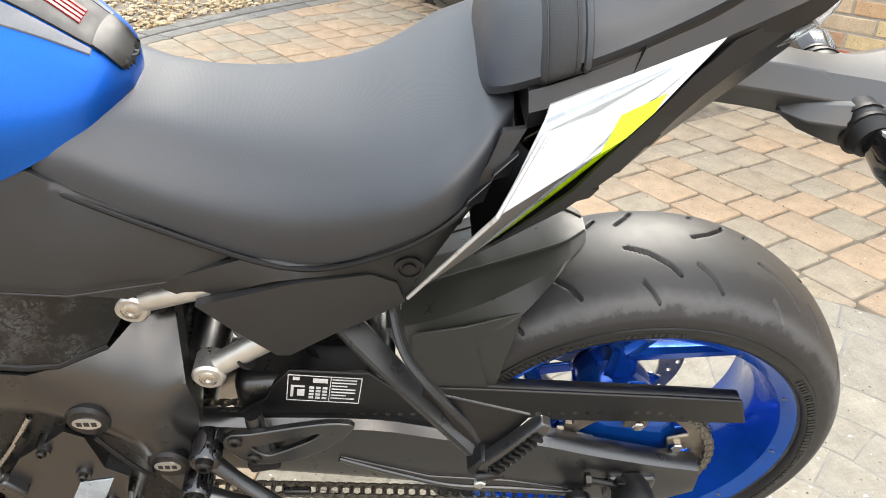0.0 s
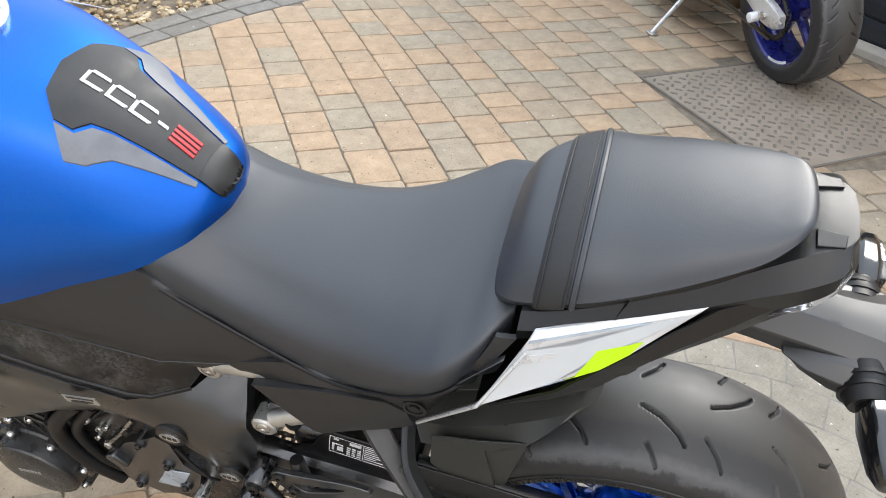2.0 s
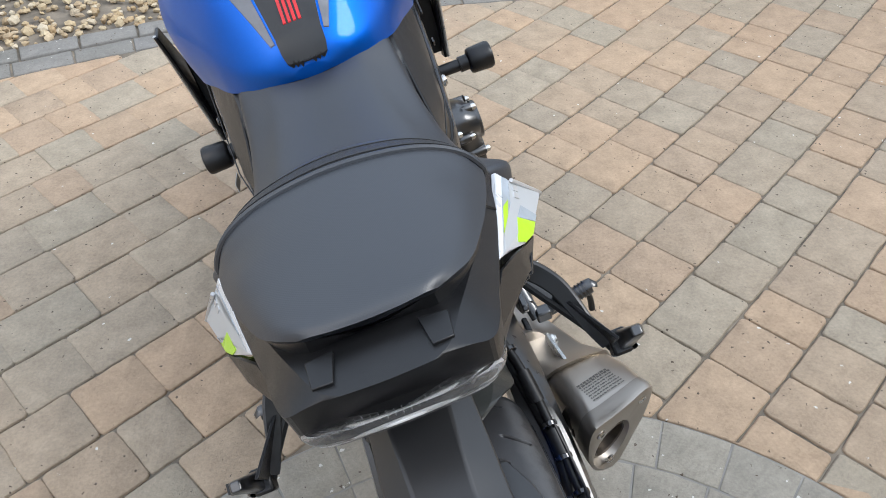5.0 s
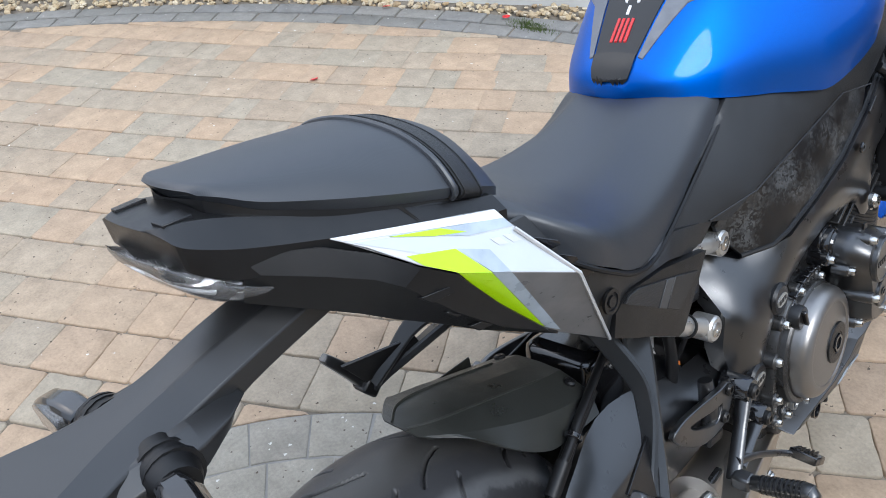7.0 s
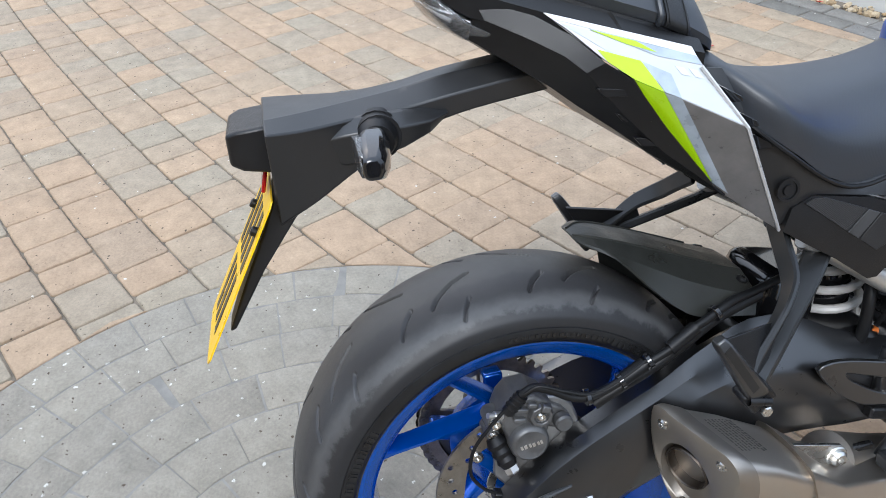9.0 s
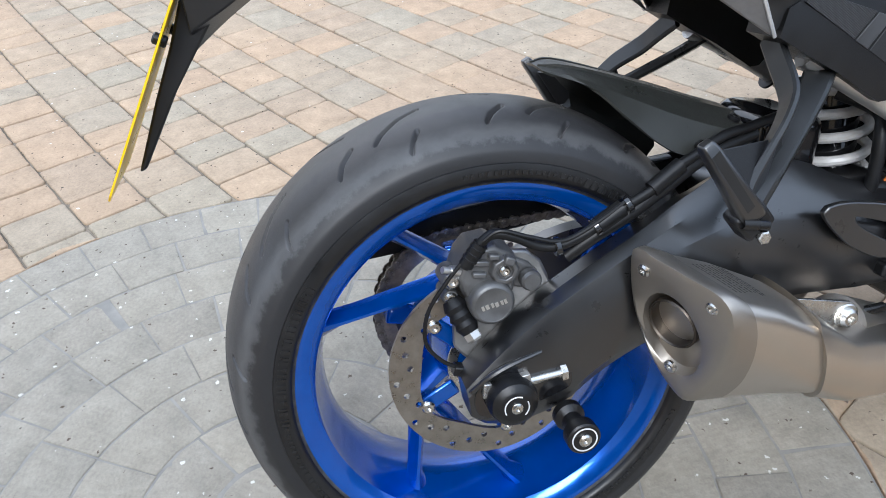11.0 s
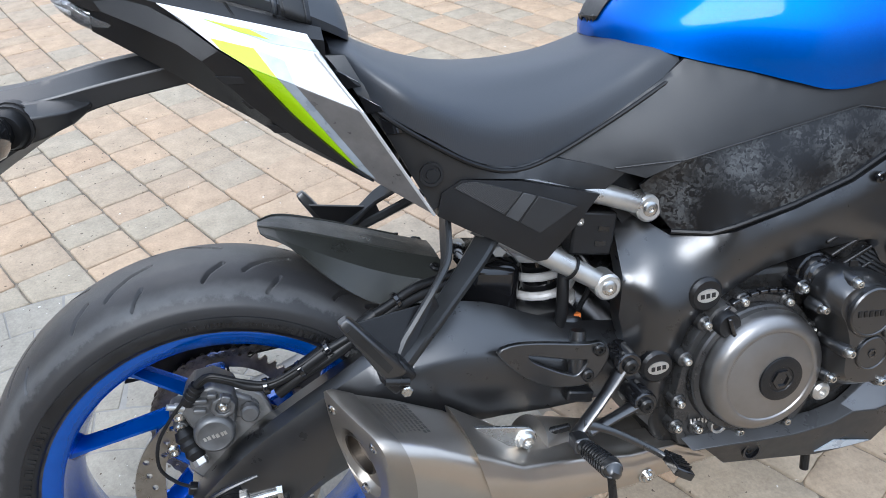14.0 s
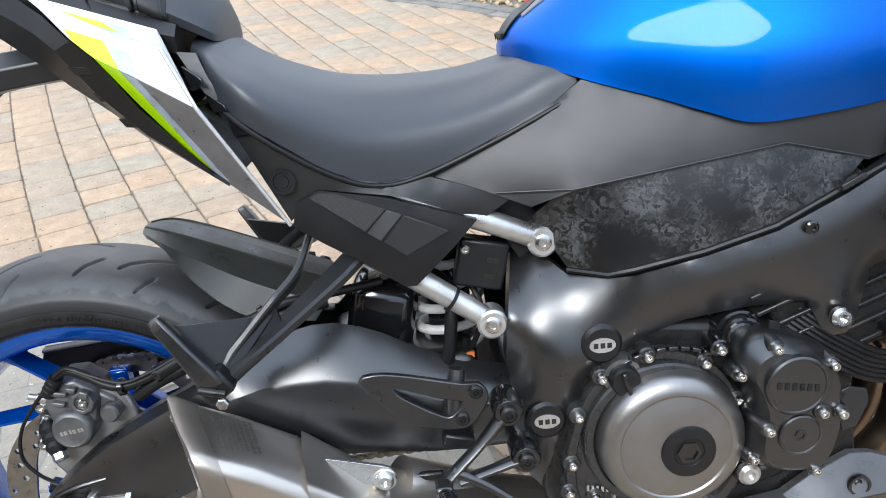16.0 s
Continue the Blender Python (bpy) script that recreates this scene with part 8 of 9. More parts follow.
    part("spring_clip", box((s * 0.168, 0.442, 0.338), (0.010, 0.035, 0.010)), DARKST, rs_, bevel=0.003)
    part("peg_clevis", box((s * 0.202, 0.458, 0.336), (0.026, 0.022, 0.022)), SATIN, rs_, bevel=0.004)
    peg = part("foot_peg", sweep(S((0.212, 0.459, 0.336), (0.230, 0.460, 0.340), (0.285, 0.463, 0.352), (0.292, 0.463, 0.353)), [0.0095, 0.0115, 0.0135, 0.0115], 16), SATIN, rs_, "knurled black foot peg")
    for k in range(9):
        x = 0.229 + 0.0066 * k
        part("peg_rib", lathe([(-0.0014, 0.0128 + 0.0018 * k / 8), (0.0014, 0.0128 + 0.0018 * k / 8)], 16, (s * x, 0.460 + (x - 0.23) * 0.055, 0.340 + (x - 0.23) * 0.22), (1, 0.055 * s, 0.22 * s)), GLOSS, peg)
    part("peg_feeler", sweep(S((0.284, 0.463, 0.345), (0.288, 0.464, 0.315), (0.288, 0.464, 0.292)), [0.005, 0.0055, 0.0058], 12), DARKST, peg, "slim dark feeler bolt")
    lever = part("brake_pedal" if s > 0 else "gear_lever", sweep(S((0.188, 0.470, 0.352), (0.196, 0.510, 0.334), (0.208, 0.560, 0.300), (0.222, 0.582, 0.285)), [0.0065, 0.0045, 0.0042, 0.0042], 12, flat=1.2), SATIN, rs_, "slim black pedal arm")
    part("pedal_tip", loft([S(*[(x + a, 0.586 + u * 0.012 + b * 0.45, 0.284 - u * 0.008 + b) for a, b in ((-0.02, -0.006), (0.02, -0.008), (0.022, 0.004), (-0.018, 0.008))]) for x, u in ((0.232, -1), (0.234, 0), (0.235, 1))]), GLOSS, lever, bevel=0.002)
    for k in range(5):
        part("tip_rib", box((s * (0.222 + 0.006 * k), 0.590, 0.2905), (0.0022, 0.022, 0.003), Matrix.Rotation(radians(-32), 4, "X")), BLACK, lever)

# side stand
std = hold("side_stand")
std.parent = bike
std["label"] = "black side stand under the left side"
part("bracket", slab([(0.585, 0.300), (0.650, 0.290), (0.665, 0.230), (0.620, 0.215), (0.590, 0.240)], -0.115, -0.150), SATIN, std, bevel=0.004)
part("leg", sweep([(-0.140, 0.625, 0.250), (-0.190, 0.640, 0.190), (-0.262, 0.665, 0.100), (-0.290, 0.672, 0.076)], [0.016, 0.014, 0.012, 0.012], 14), SATIN, std)
part("foot", disc((-0.294, 0.674, 0.072), (0.227, 0, 0.974), 0.026, 0.007, 24), SATIN, std)
part("spring", sweep([(-0.15, 0.59, 0.27), (-0.185, 0.615, 0.21), (-0.215, 0.645, 0.16)], 0.0075, 10), STEEL, std)

# frame sliders
for s, c in ((1, (0.328, 1.009, 0.4925)), (-1, (-0.275, 0.942, 0.532))):
    x1 = abs(c[0])
    sl = part("frame_slider", lathe([(s * 0.17, 0.0125), (s * (x1 - 0.070), 0.0125), (s * (x1 - 0.070), 0.016), (s * (x1 - 0.052), 0.016), (s * (x1 - 0.049), 0.0240), (s * (x1 - 0.045), 0.0262), (s * (x1 - 0.008), 0.0280), (s * (x1 - 0.002), 0.0255), (s * x1, 0.0200), (s * x1, 0.012), (s * (x1 - 0.012), 0.011), (s * (x1 - 0.012), 0.0005)], 36, (0, c[1], c[2]), cap=False), BLACK, bike, "round black frame slider")
    part("slider_bolt", bolt((s * (x1 - 0.012), c[1], c[2]), (s, 0, 0), 0.0085, 0.005), STEEL, sl)

# radiator, forks and front wheel
rad = hold("radiator")
rad.parent = bike
rad["label"] = "black radiator with side shrouds"
part("core", box((0, 1.105, 0.585), (0.33, 0.035, 0.26), Matrix.Rotation(radians(-14), 4, "X")), DARKST, rad, bevel=0.003)
for s in (1, -1):
    part("side_tank", box((s * 0.186, 1.105, 0.585), (0.046, 0.045, 0.27), Matrix.Rotation(radians(-14), 4, "X")), SATIN, rad, bevel=0.008)
    part("shroud", loft([[(s * (x + dx), y, z) for y, z, dx in ((1.060, 0.742, 0.0), (1.130, 0.730, 0.004), (1.165, 0.640, -0.004), (1.140, 0.520, -0.014), (1.105, 0.468, -0.020), (1.075, 0.478, -0.019), (1.085, 0.560, -0.012))] for x in (0.262, 0.270)]), BLACK, rad, "black radiator shroud", bevel=0.003)
    # Black box added to keep the space inside the shroud dark.
    part("shroud_fill", box((s * 0.222, 1.125, 0.600), (0.060, 0.018, 0.24), Matrix.Rotation(radians(-10), 4, "X")), HOSE_SHADE, rad, "black fill added for the dark gap", bevel=0.004)
    part("shroud_trim", sweep([(s * 0.268, 1.066, 0.742), (s * 0.259, 1.082, 0.560), (s * 0.251, 1.075, 0.480)], 0.0035, 8), ALLOY, rad, "thin grey shroud edge")
fr_end = hold("front_end")
fr_end.parent = bike
fr_end["label"] = "front forks in black yokes"
tilt = Vector((0, -0.42, 0.907))
f0 = Vector((0, 1.462, 0.300))
for s in (1, -1):
    base = f0 + Vector((s * 0.105, -0.03, 0.0))
    part("fork_lower", sweep([base - tilt * 0.03, base + tilt * 0.30], 0.028, 20, smooth=False), SATIN, fr_end, bevel=0.004)
    part("fork_stanchion", sweep([base + tilt * 0.29, base + tilt * 0.62], 0.0235, 20, smooth=False), GOLD, fr_end)
part("lower_yoke", box(f0 + Vector((0, -0.02, 0)) + tilt * 0.50, (0.27, 0.07, 0.04), Matrix.Rotation(radians(25), 4, "X")), SATIN, fr_end, bevel=0.01)
part("upper_yoke", box(f0 + Vector((0, -0.02, 0)) + tilt * 0.62, (0.26, 0.07, 0.03), Matrix.Rotation(radians(25), 4, "X")), SATIN, fr_end, bevel=0.01)
part("steering_head", sweep([f0 + Vector((0, -0.075, 0)) + tilt * 0.46, f0 + Vector((0, -0.075, 0)) + tilt * 0.62], 0.038, 20, smooth=False), SATIN, fr_end)
fw = hold("front_wheel")
fw.parent = bike
fw.location = f0
v, f = tyre_mesh(0.060, 0.282, 0.299, 0.222, nu=300)
mesh_part("tyre", v, f, TYRE, fw, "worn black front tyre")
part("rim", rim_bm(0.052, 0.223, 0.203), BLUEW, fw, "glossy blue cast rim")
part("hub", lathe([(-0.06, 0.025), (-0.06, 0.042), (0.06, 0.042), (0.06, 0.025)], 32), BLUEW, fw)
for c in (80, 200, 320):
    for side in (1, -1):
        part("spoke", spoke_bm(c + 18 * side, c + 7 * side, 0.036, 0.200, 0.014, 0.010, 0, 0, 0.020, 0.014), BLUEW, fw)
for s in (1, -1):
    part("brake_disc", lathe([(s * 0.064, 0.155), (s * 0.069, 0.155), (s * 0.069, 0.110), (s * 0.064, 0.110)], 64, closed=True), DISC, fw)
guard = []
for k in range(15):
    a = radians(20 + 7.5 * k)
    ring = []
    for th, rr in ((-1, 0), (-0.7, 0.02), (0, 0.028), (0.7, 0.02), (1, 0), (0.9, 0.0), (0, 0.024), (-0.9, 0.0)):
        r = 0.296 + rr
        ring.append((th * 0.066, f0.y + r * math.cos(a), f0.z + r * math.sin(a)))
    guard.append(ring)
part("front_mudguard", loft(guard), BLUE, bike, "blue front mudguard")


# ---- second motorcycle parked by the house ----
bike2_m = Matrix.Translation((2.73, -0.555, 0)) @ Matrix.Rotation(radians(28.5) - math.pi / 2, 4, "Z") @ Matrix.Rotation(radians(-11), 4, "Y")
bike2 = hold("motorcycle", bike2_m)
tagged(bike2, "parked black sport motorcycle with dark blue wheels and silver swingarm", "motorcycle")


def wheel2(name, y, half, r_out, lip, barrel, spokes):
    w = hold(name)
    w.parent = bike2
    w.location = (0, y, r_out)
    v, f = tyre_mesh(half, r_out - 0.021, r_out, lip - 0.001, nu=420)
    mesh_part("tyre", v, f, TYRE, w, "black sport tyre")
    part("rim", rim_bm(half * 0.9, lip, barrel), BLUED, w, "dark blue cast rim")
    part("hub", lathe([(-0.06, 0.02), (-0.06, 0.055), (0.06, 0.055), (0.06, 0.02)], 32), BLUED, w)
    for k in range(spokes):
        part("spoke", spoke_bm(360 / spokes * k + 8, 360 / spokes * k, 0.045, barrel, 0.022, 0.020, 0, 0, 0.022, 0.016), BLUED, w)
    for s in (1, -1):
        part("rim_bar", lathe([(s * half * 0.905, lip - 0.0015), (s * half * 0.915, lip - 0.006)], 60, cap=False), BLUED, w)
    return w


rw = wheel2("rear_wheel", 0.0, 0.100, 0.318, 0.232, 0.208, 5)
for k in range(7):
    a = radians(-118 + 5.2 * k)
    part("plain_bar", box((-0.0885, 0.214 * math.cos(a), 0.214 * math.sin(a)), (0.003, 0.012, 0.016), Matrix.Rotation(a, 4, "X")), WHITE, rw, "plain white wheel mark")
part("sprocket", moved(gear_bm(43, 0.112, 0.006, hole=0.03), Matrix.Translation((-0.112, 0, 0))), DARKST, rw, "dark steel sprocket")
wheel2("front_wheel", 1.41, 0.060, 0.300, 0.222, 0.203, 5)
sa = part("swingarm_side", flip(arm_side([(-0.10, 0.345), (-0.02, 0.375), (0.10, 0.405), (0.22, 0.455), (0.34, 0.470), (0.46, 0.440), (0.58, 0.430)], [(0.58, 0.34), (0.44, 0.345), (0.30, 0.370), (0.16, 0.325), (0.05, 0.280), (-0.04, 0.270), (-0.10, 0.290)], 0.118, 0.150, 0.004), -1), SILVER, bike2, "silver cast swingarm", sharp=40)
part("axle_nut", lathe([(-0.150, 0.018), (-0.166, 0.018), (-0.166, 0.0005)], 6, (0, 0, 0.318), cap=False), STEEL, sa)
part("axle_slider", lathe([(-0.15, 0.022), (-0.185, 0.022), (-0.188, 0.016), (-0.188, 0.0005)], 24, (0, 0.06, 0.29), cap=False), WHITE, sa)
for k in range(2):
    part("adjuster_bolt", sweep([(-0.14, -0.085 + 0.03 * k, 0.318), (-0.14, -0.11 + 0.03 * k, 0.314)], 0.006, 8, smooth=False), STEEL, sa)
part("swingarm_side", arm_side([(-0.10, 0.345), (0.10, 0.405), (0.34, 0.470), (0.58, 0.430)], [(0.58, 0.34), (0.30, 0.370), (0.05, 0.280), (-0.10, 0.290)], 0.118, 0.150, 0.004), ALLOY, bike2, "silver cast swingarm", sharp=40)
ch2 = hold("drive_chain")
ch2.parent = bike2
for z0, z1 in ((0.430, 0.445), (0.206, 0.240)):
    for k in range(38):
        o = new("link", lm)
        o.parent = ch2
        t = k / 37
        o.matrix_basis = Matrix.Translation((-0.112, 0.6 * t, z0 + (z1 - z0) * t))
part("crankcase", slab([(0.50, 0.46), (0.52, 0.26), (0.60, 0.20), (0.98, 0.20), (1.04, 0.30), (1.02, 0.55), (0.70, 0.60)], -0.19, 0.19), DARKST, bike2, "dark engine", bevel=0.02, segs=3)
part("generator_cover", lathe([(-0.18, 0.085), (-0.215, 0.080), (-0.222, 0.06), (-0.222, 0.0005)], 40, (0, 0.86, 0.37), cap=False), DARKST, bike2)
part("belly_fairing", slab([(0.56, 0.235), (0.66, 0.14), (1.00, 0.13), (1.12, 0.26), (1.16, 0.50), (1.00, 0.60), (0.98, 0.30), (0.70, 0.26)], -0.225, -0.20), GLOSS, bike2, "gloss black lower fairing", bevel=0.008)
part("belly_fairing", slab([(0.56, 0.235), (0.66, 0.14), (1.00, 0.13), (1.12, 0.26), (1.16, 0.50), (1.00, 0.60), (0.98, 0.30), (0.70, 0.26)], 0.20, 0.225), GLOSS, bike2, "gloss black lower fairing", bevel=0.008)
part("exhaust_box", slab([(0.30, 0.30), (0.36, 0.185), (0.58, 0.165), (0.66, 0.20), (0.62, 0.28), (0.46, 0.31)], -0.10, 0.15), HEADER, bike2, "brown exhaust box", bevel=0.02, segs=3)
part("body", slab([(-0.10, 0.80), (0.10, 0.70), (0.50, 0.62), (1.0, 0.58), (1.15, 0.70), (1.05, 0.86), (0.62, 0.88), (0.20, 0.84)], -0.15, 0.15), GLOSS, bike2, "gloss black bodywork", bevel=0.04, segs=3)
part("heel_guard", slab([(0.42, 0.46), (0.52, 0.47), (0.56, 0.38), (0.48, 0.36)], -0.165, -0.172), ALLOY, bike2, "silver heel guard", bevel=0.003)
part("foot_peg", sweep([(-0.18, 0.50, 0.38), (-0.27, 0.50, 0.39)], 0.013, 12, smooth=False), ALLOY, bike2)
part("gear_lever", sweep([(-0.19, 0.52, 0.36), (-0.20, 0.60, 0.34), (-0.21, 0.66, 0.33), (-0.25, 0.66, 0.33)], 0.007, 10), ALLOY, bike2)
inv = bike2_m.inverted()
foot2 = inv @ Vector((2.98, 0.06, 0.006))
st2 = part("side_stand", sweep([(-0.15, 0.60, 0.26), (-0.19, 0.625, 0.19), foot2], [0.014, 0.012, 0.010], 12), SILVER, bike2, "silver side stand")
part("stand_foot", moved(box((0, 0, 0), (0.055, 0.035, 0.010)), inv @ Matrix.Translation((2.98, 0.06, 0.006)) @ Matrix.Rotation(0.6, 4, "Z")), ALLOY, st2, bevel=0.003)
for s in (1, -1):
    part("fork", sweep([(s * 0.10, 1.40, 0.30), (s * 0.10, 1.20, 0.86)], 0.027, 16, smooth=False), SATIN, bike2)

# ---- house corner: brick pier, wall, roller door, downpipe ----
P0 = Vector((2.78, -1.25, 0))
HU = Vector((-0.669, -0.743, 0))
HN = Vector((-0.743, 0.669, 0))
HOUSE = Matrix(((HU.x, HN.x, 0, P0.x), (HU.y, HN.y, 0, P0.y), (0, 0, 1, 0), (0, 0, 0, 1)))


def brick_mesh(l, h, d, seed, jit=0.002):
    rnd = random.Random(seed)
    bm = box((l / 2, -d / 2, h / 2), (l, d, h))
    bmesh.ops.bevel(bm, geom=bm.edges[:], offset=0.004, segments=1, affect="EDGES")
    for v in bm.verts:
        v.co += Vector([rnd.uniform(-jit, jit) for _ in range(3)])
    me = bpy.data.meshes.new("brick")
    bm.to_mesh(me)
    bm.free()
    return me


def wall_bricks(owner, u0, u1, n_front, rows, red=0):
    """Courses of bricks on a front from u0 to u1; the lowest may be red."""
    for r in range(rows):
        u = u0 + (0 if r % 2 == 0 else -0.1125)
        k = 0
        while u < u1 - 0.01:
            a, b = max(u, u0), min(u + 0.215, u1)
            if b - a > 0.03:
                me = brick_mesh(b - a, 0.065, 0.10, r * 31 + k)
                me.materials.append(REDBR if r < red else BRICK)
                o = new("brick", me)
                o.parent = owner
                o.matrix_basis = Matrix.Translation((a, n_front, 0.004 + r * 0.075))
            u += 0.225
            k += 1


pier = part("wall_pier", box((0.130, -0.135, 1.25), (0.256, 0.262, 2.5)), MORTAR, smooth=False)
pier.matrix_basis = HOUSE
tagged(pier, "rough yellow stock brick pier beside the garage door", "wall", kind="structure")
house_wall = part("wall_house", box((2.305, -0.245, 1.25), (4.09, 0.262, 2.5)), MORTAR, smooth=False)
house_wall.matrix_basis = HOUSE
tagged(house_wall, "yellow stock brick house wall with red base courses", "wall", kind="structure")
door = part("garage_door", box((-1.32, -0.240, 1.1), (2.62, 0.03, 2.2)), DOORM, smooth=False)
door.matrix_basis = HOUSE
tagged(door, "closed anthracite slatted garage roller door", "door", kind="structure")
slat_bm = merge(slab([(0, 0.003), (0.009, 0.008), (0.014, 0.030), (0.014, 0.075), (0.009, 0.101), (0, 0.106)], -1.30, 1.30))
slat_me = bpy.data.meshes.new("slat")
slat_bm.to_mesh(slat_me)
slat_bm.free()
slat_me.materials.append(DOORM)
for k in range(20):
    o = new("slat", slat_me)
    o.parent = door
    o.location = (-1.32, -0.225, 0.034 + 0.109 * k)
lintel = part("wall_over_door", box((-1.32, -0.20, 2.36), (2.64, 0.24, 0.28)), MORTAR, smooth=False)
lintel.matrix_basis = HOUSE
tagged(lintel, "mortar and brick band over the garage door", "wall", kind="structure")
far_pier = part("wall_far_pier", box((-2.86, -0.17, 1.25), (0.44, 0.30, 2.5)), BRICK, smooth=False)
far_pier.matrix_basis = HOUSE
tagged(far_pier, "yellow brick pier beside the garage door", "wall", kind="structure")
sill = part("threshold", box((-1.32, -0.165, 0.004), (2.62, 0.116, 0.05)), CONC, bevel=0.004)
sill.matrix_basis = HOUSE
tagged(sill, "pale concrete threshold under the garage door", "threshold", kind="structure")
pipe = part("downpipe", sweep([(0.92, -0.055, 0.02), (0.92, -0.055, 2.4)], 0.019, 16, smooth=False), SATIN)
pipe.matrix_basis = HOUSE
tagged(pipe, "slim dark metal downpipe on the brick wall", "downpipe")
for z in (0.28, 1.4):
    part("pipe_clip", lathe([(-0.012, 0.025), (0.012, 0.025)], 18, (0.92, -0.055, z), (0, 0, 1)), SATIN, pipe)
wall_bricks(pier, 0.0, 0.26, 0.002, 33)
rest_v, rest_f = [], []
rnd = random.Random(77)
for r in range(33):
    u = 0.27 - (0 if r % 2 == 0 else 0.1125)
    while u < 4.33:
        a, b = max(u, 0.27 if r > 13 else 2.815), min(u + 0.215, 4.34)
        if b - a > 0.03:
            z, out = 0.004 + r * 0.075, -0.110 + rnd.uniform(-0.002, 0.002)
            k = len(rest_v)
            rest_v += [(x, y, q) for x in (a, b) for y in (out - 0.05, out) for q in (z, z + 0.065)]
            rest_f += [tuple(k + i for i in f) for f in ((2, 3, 7, 6), (0, 1, 3, 2), (4, 6, 7, 5), (1, 5, 7, 3), (0, 2, 6, 4))]
        u += 0.225
me = bpy.data.meshes.new("upper_bricks")
me.from_pydata(rest_v, [], rest_f)
me.materials.append(BRICK)
upper = new("upper_bricks", me)
upper.parent = house_wall
upper["kind"] = "stuff"
wall_bricks(house_wall, 0.27, 2.8, -0.110, 14, red=2)
for r in range(33):
    me = brick_mesh(0.10 if r % 2 else 0.215, 0.065, 0.10, 900 + r)
    me.materials.append(BRICK)
    o = new("brick", me)
    o.parent = pier
    o.matrix_basis = Matrix.Translation((-0.002, -0.04, 0.004 + r * 0.075)) @ Matrix.Rotation(radians(-90), 4, "Z") @ Matrix.Translation((0, 0.10, 0)) @ Matrix.Translation((0, -0.10, 0))

# ---- rendered garden wall and timber screen ----
WP = [Vector((-7.6, -0.35, 0)), Vector((-6.0, 0.50, 0)), Vector((-2.65, 2.10, 0)), Vector((-1.5, 2.63, 0)), Vector((-1.15, 3.40, 0))]
gw = bmesh.new()
inner = [gw.verts.new((*p.xy, -0.02)) for p in WP] + [gw.verts.new((*p.xy, 0.95)) for p in WP]
off = Vector((-0.16, 0.34, 0)) * 0.7
outer = [gw.verts.new((*(p + off).xy, -0.02)) for p in WP] + [gw.verts.new((*(p + off).xy, 0.95)) for p in WP]
m = len(WP)
for i in range(m - 1):
    gw.faces.new((inner[i], inner[i + 1], inner[m + i + 1], inner[m + i]))
    gw.faces.new((outer[i + 1], outer[i], outer[m + i], outer[m + i + 1]))
    gw.faces.new((inner[m + i], inner[m + i + 1], outer[m + i + 1], outer[m + i]))
gw.faces.new((inner[m - 1], outer[m - 1], outer[2 * m - 1], inner[2 * m - 1]))
gw.faces.new((inner[0], inner[m], outer[m], outer[0]))
gwall = part("wall_garden", gw, RENDER, bevel=0.012)
tagged(gwall, "low cream rendered garden wall behind the gravel", "wall", kind="structure")

screen = hold("timber_fence", Matrix.Translation((2.62, 2.28, 0)) @ Matrix.Rotation(math.atan2(0.75, -1.0), 4, "Z"))
tagged(screen, "brown stained timber fence with flat boards", "fence")
for k in range(14):
    part("board", box((0.075 + 0.15 * k, 0, 0.55), (0.143, 0.022, 1.10)), TIMBER, screen, bevel=0.003)
for k in range(3):
    part("post", box((0.04 + 1.0 * k, -0.055, 0.56), (0.075, 0.075, 1.14)), TIMBER, screen, bevel=0.004)
for z in (0.25, 0.85):
    part("rail", box((1.05, -0.03, z), (2.1, 0.038, 0.07)), TIMBER, screen, bevel=0.003)

# ---- perforated access cover by the house ----
CA = Vector((2.41, 0.08, 0))
CX, CY = Vector((-0.766, -0.643, 0)), Vector((0.643, -0.766, 0))
COV = Matrix(((CX.x, CY.x, 0, CA.x), (CX.y, CY.y, 0, CA.y), (0, 0, 1, 0), (0, 0, 0, 1)))
COV_L, COV_W = 0.85, 0.89
cover = part("access_cover", box((COV_L / 2, COV_W / 2, -0.004), (COV_L, COV_W, 0.014)), COVER, bevel=0.002)
cover.matrix_basis = COV
tagged(cover, "worn brown metal access cover with raised studs", "access cover", kind="structure")
for c, sz in (((COV_L / 2, 0.006, 0.002), (COV_L, 0.012, 0.008)), ((COV_L / 2, COV_W - 0.006, 0.002), (COV_L, 0.012, 0.008)), ((0.006, COV_W / 2, 0.002), (0.012, COV_W - 0.026, 0.008)), ((COV_L - 0.006, COV_W / 2, 0.002), (0.012, COV_W - 0.026, 0.008))):
    part("cover_edge", box(c, sz), COVERD, cover, bevel=0.001)
studs_v, studs_f = [], []
rows_n, cols_n = int(COV_L / 0.045) - 1, int(COV_W / 0.045) - 1
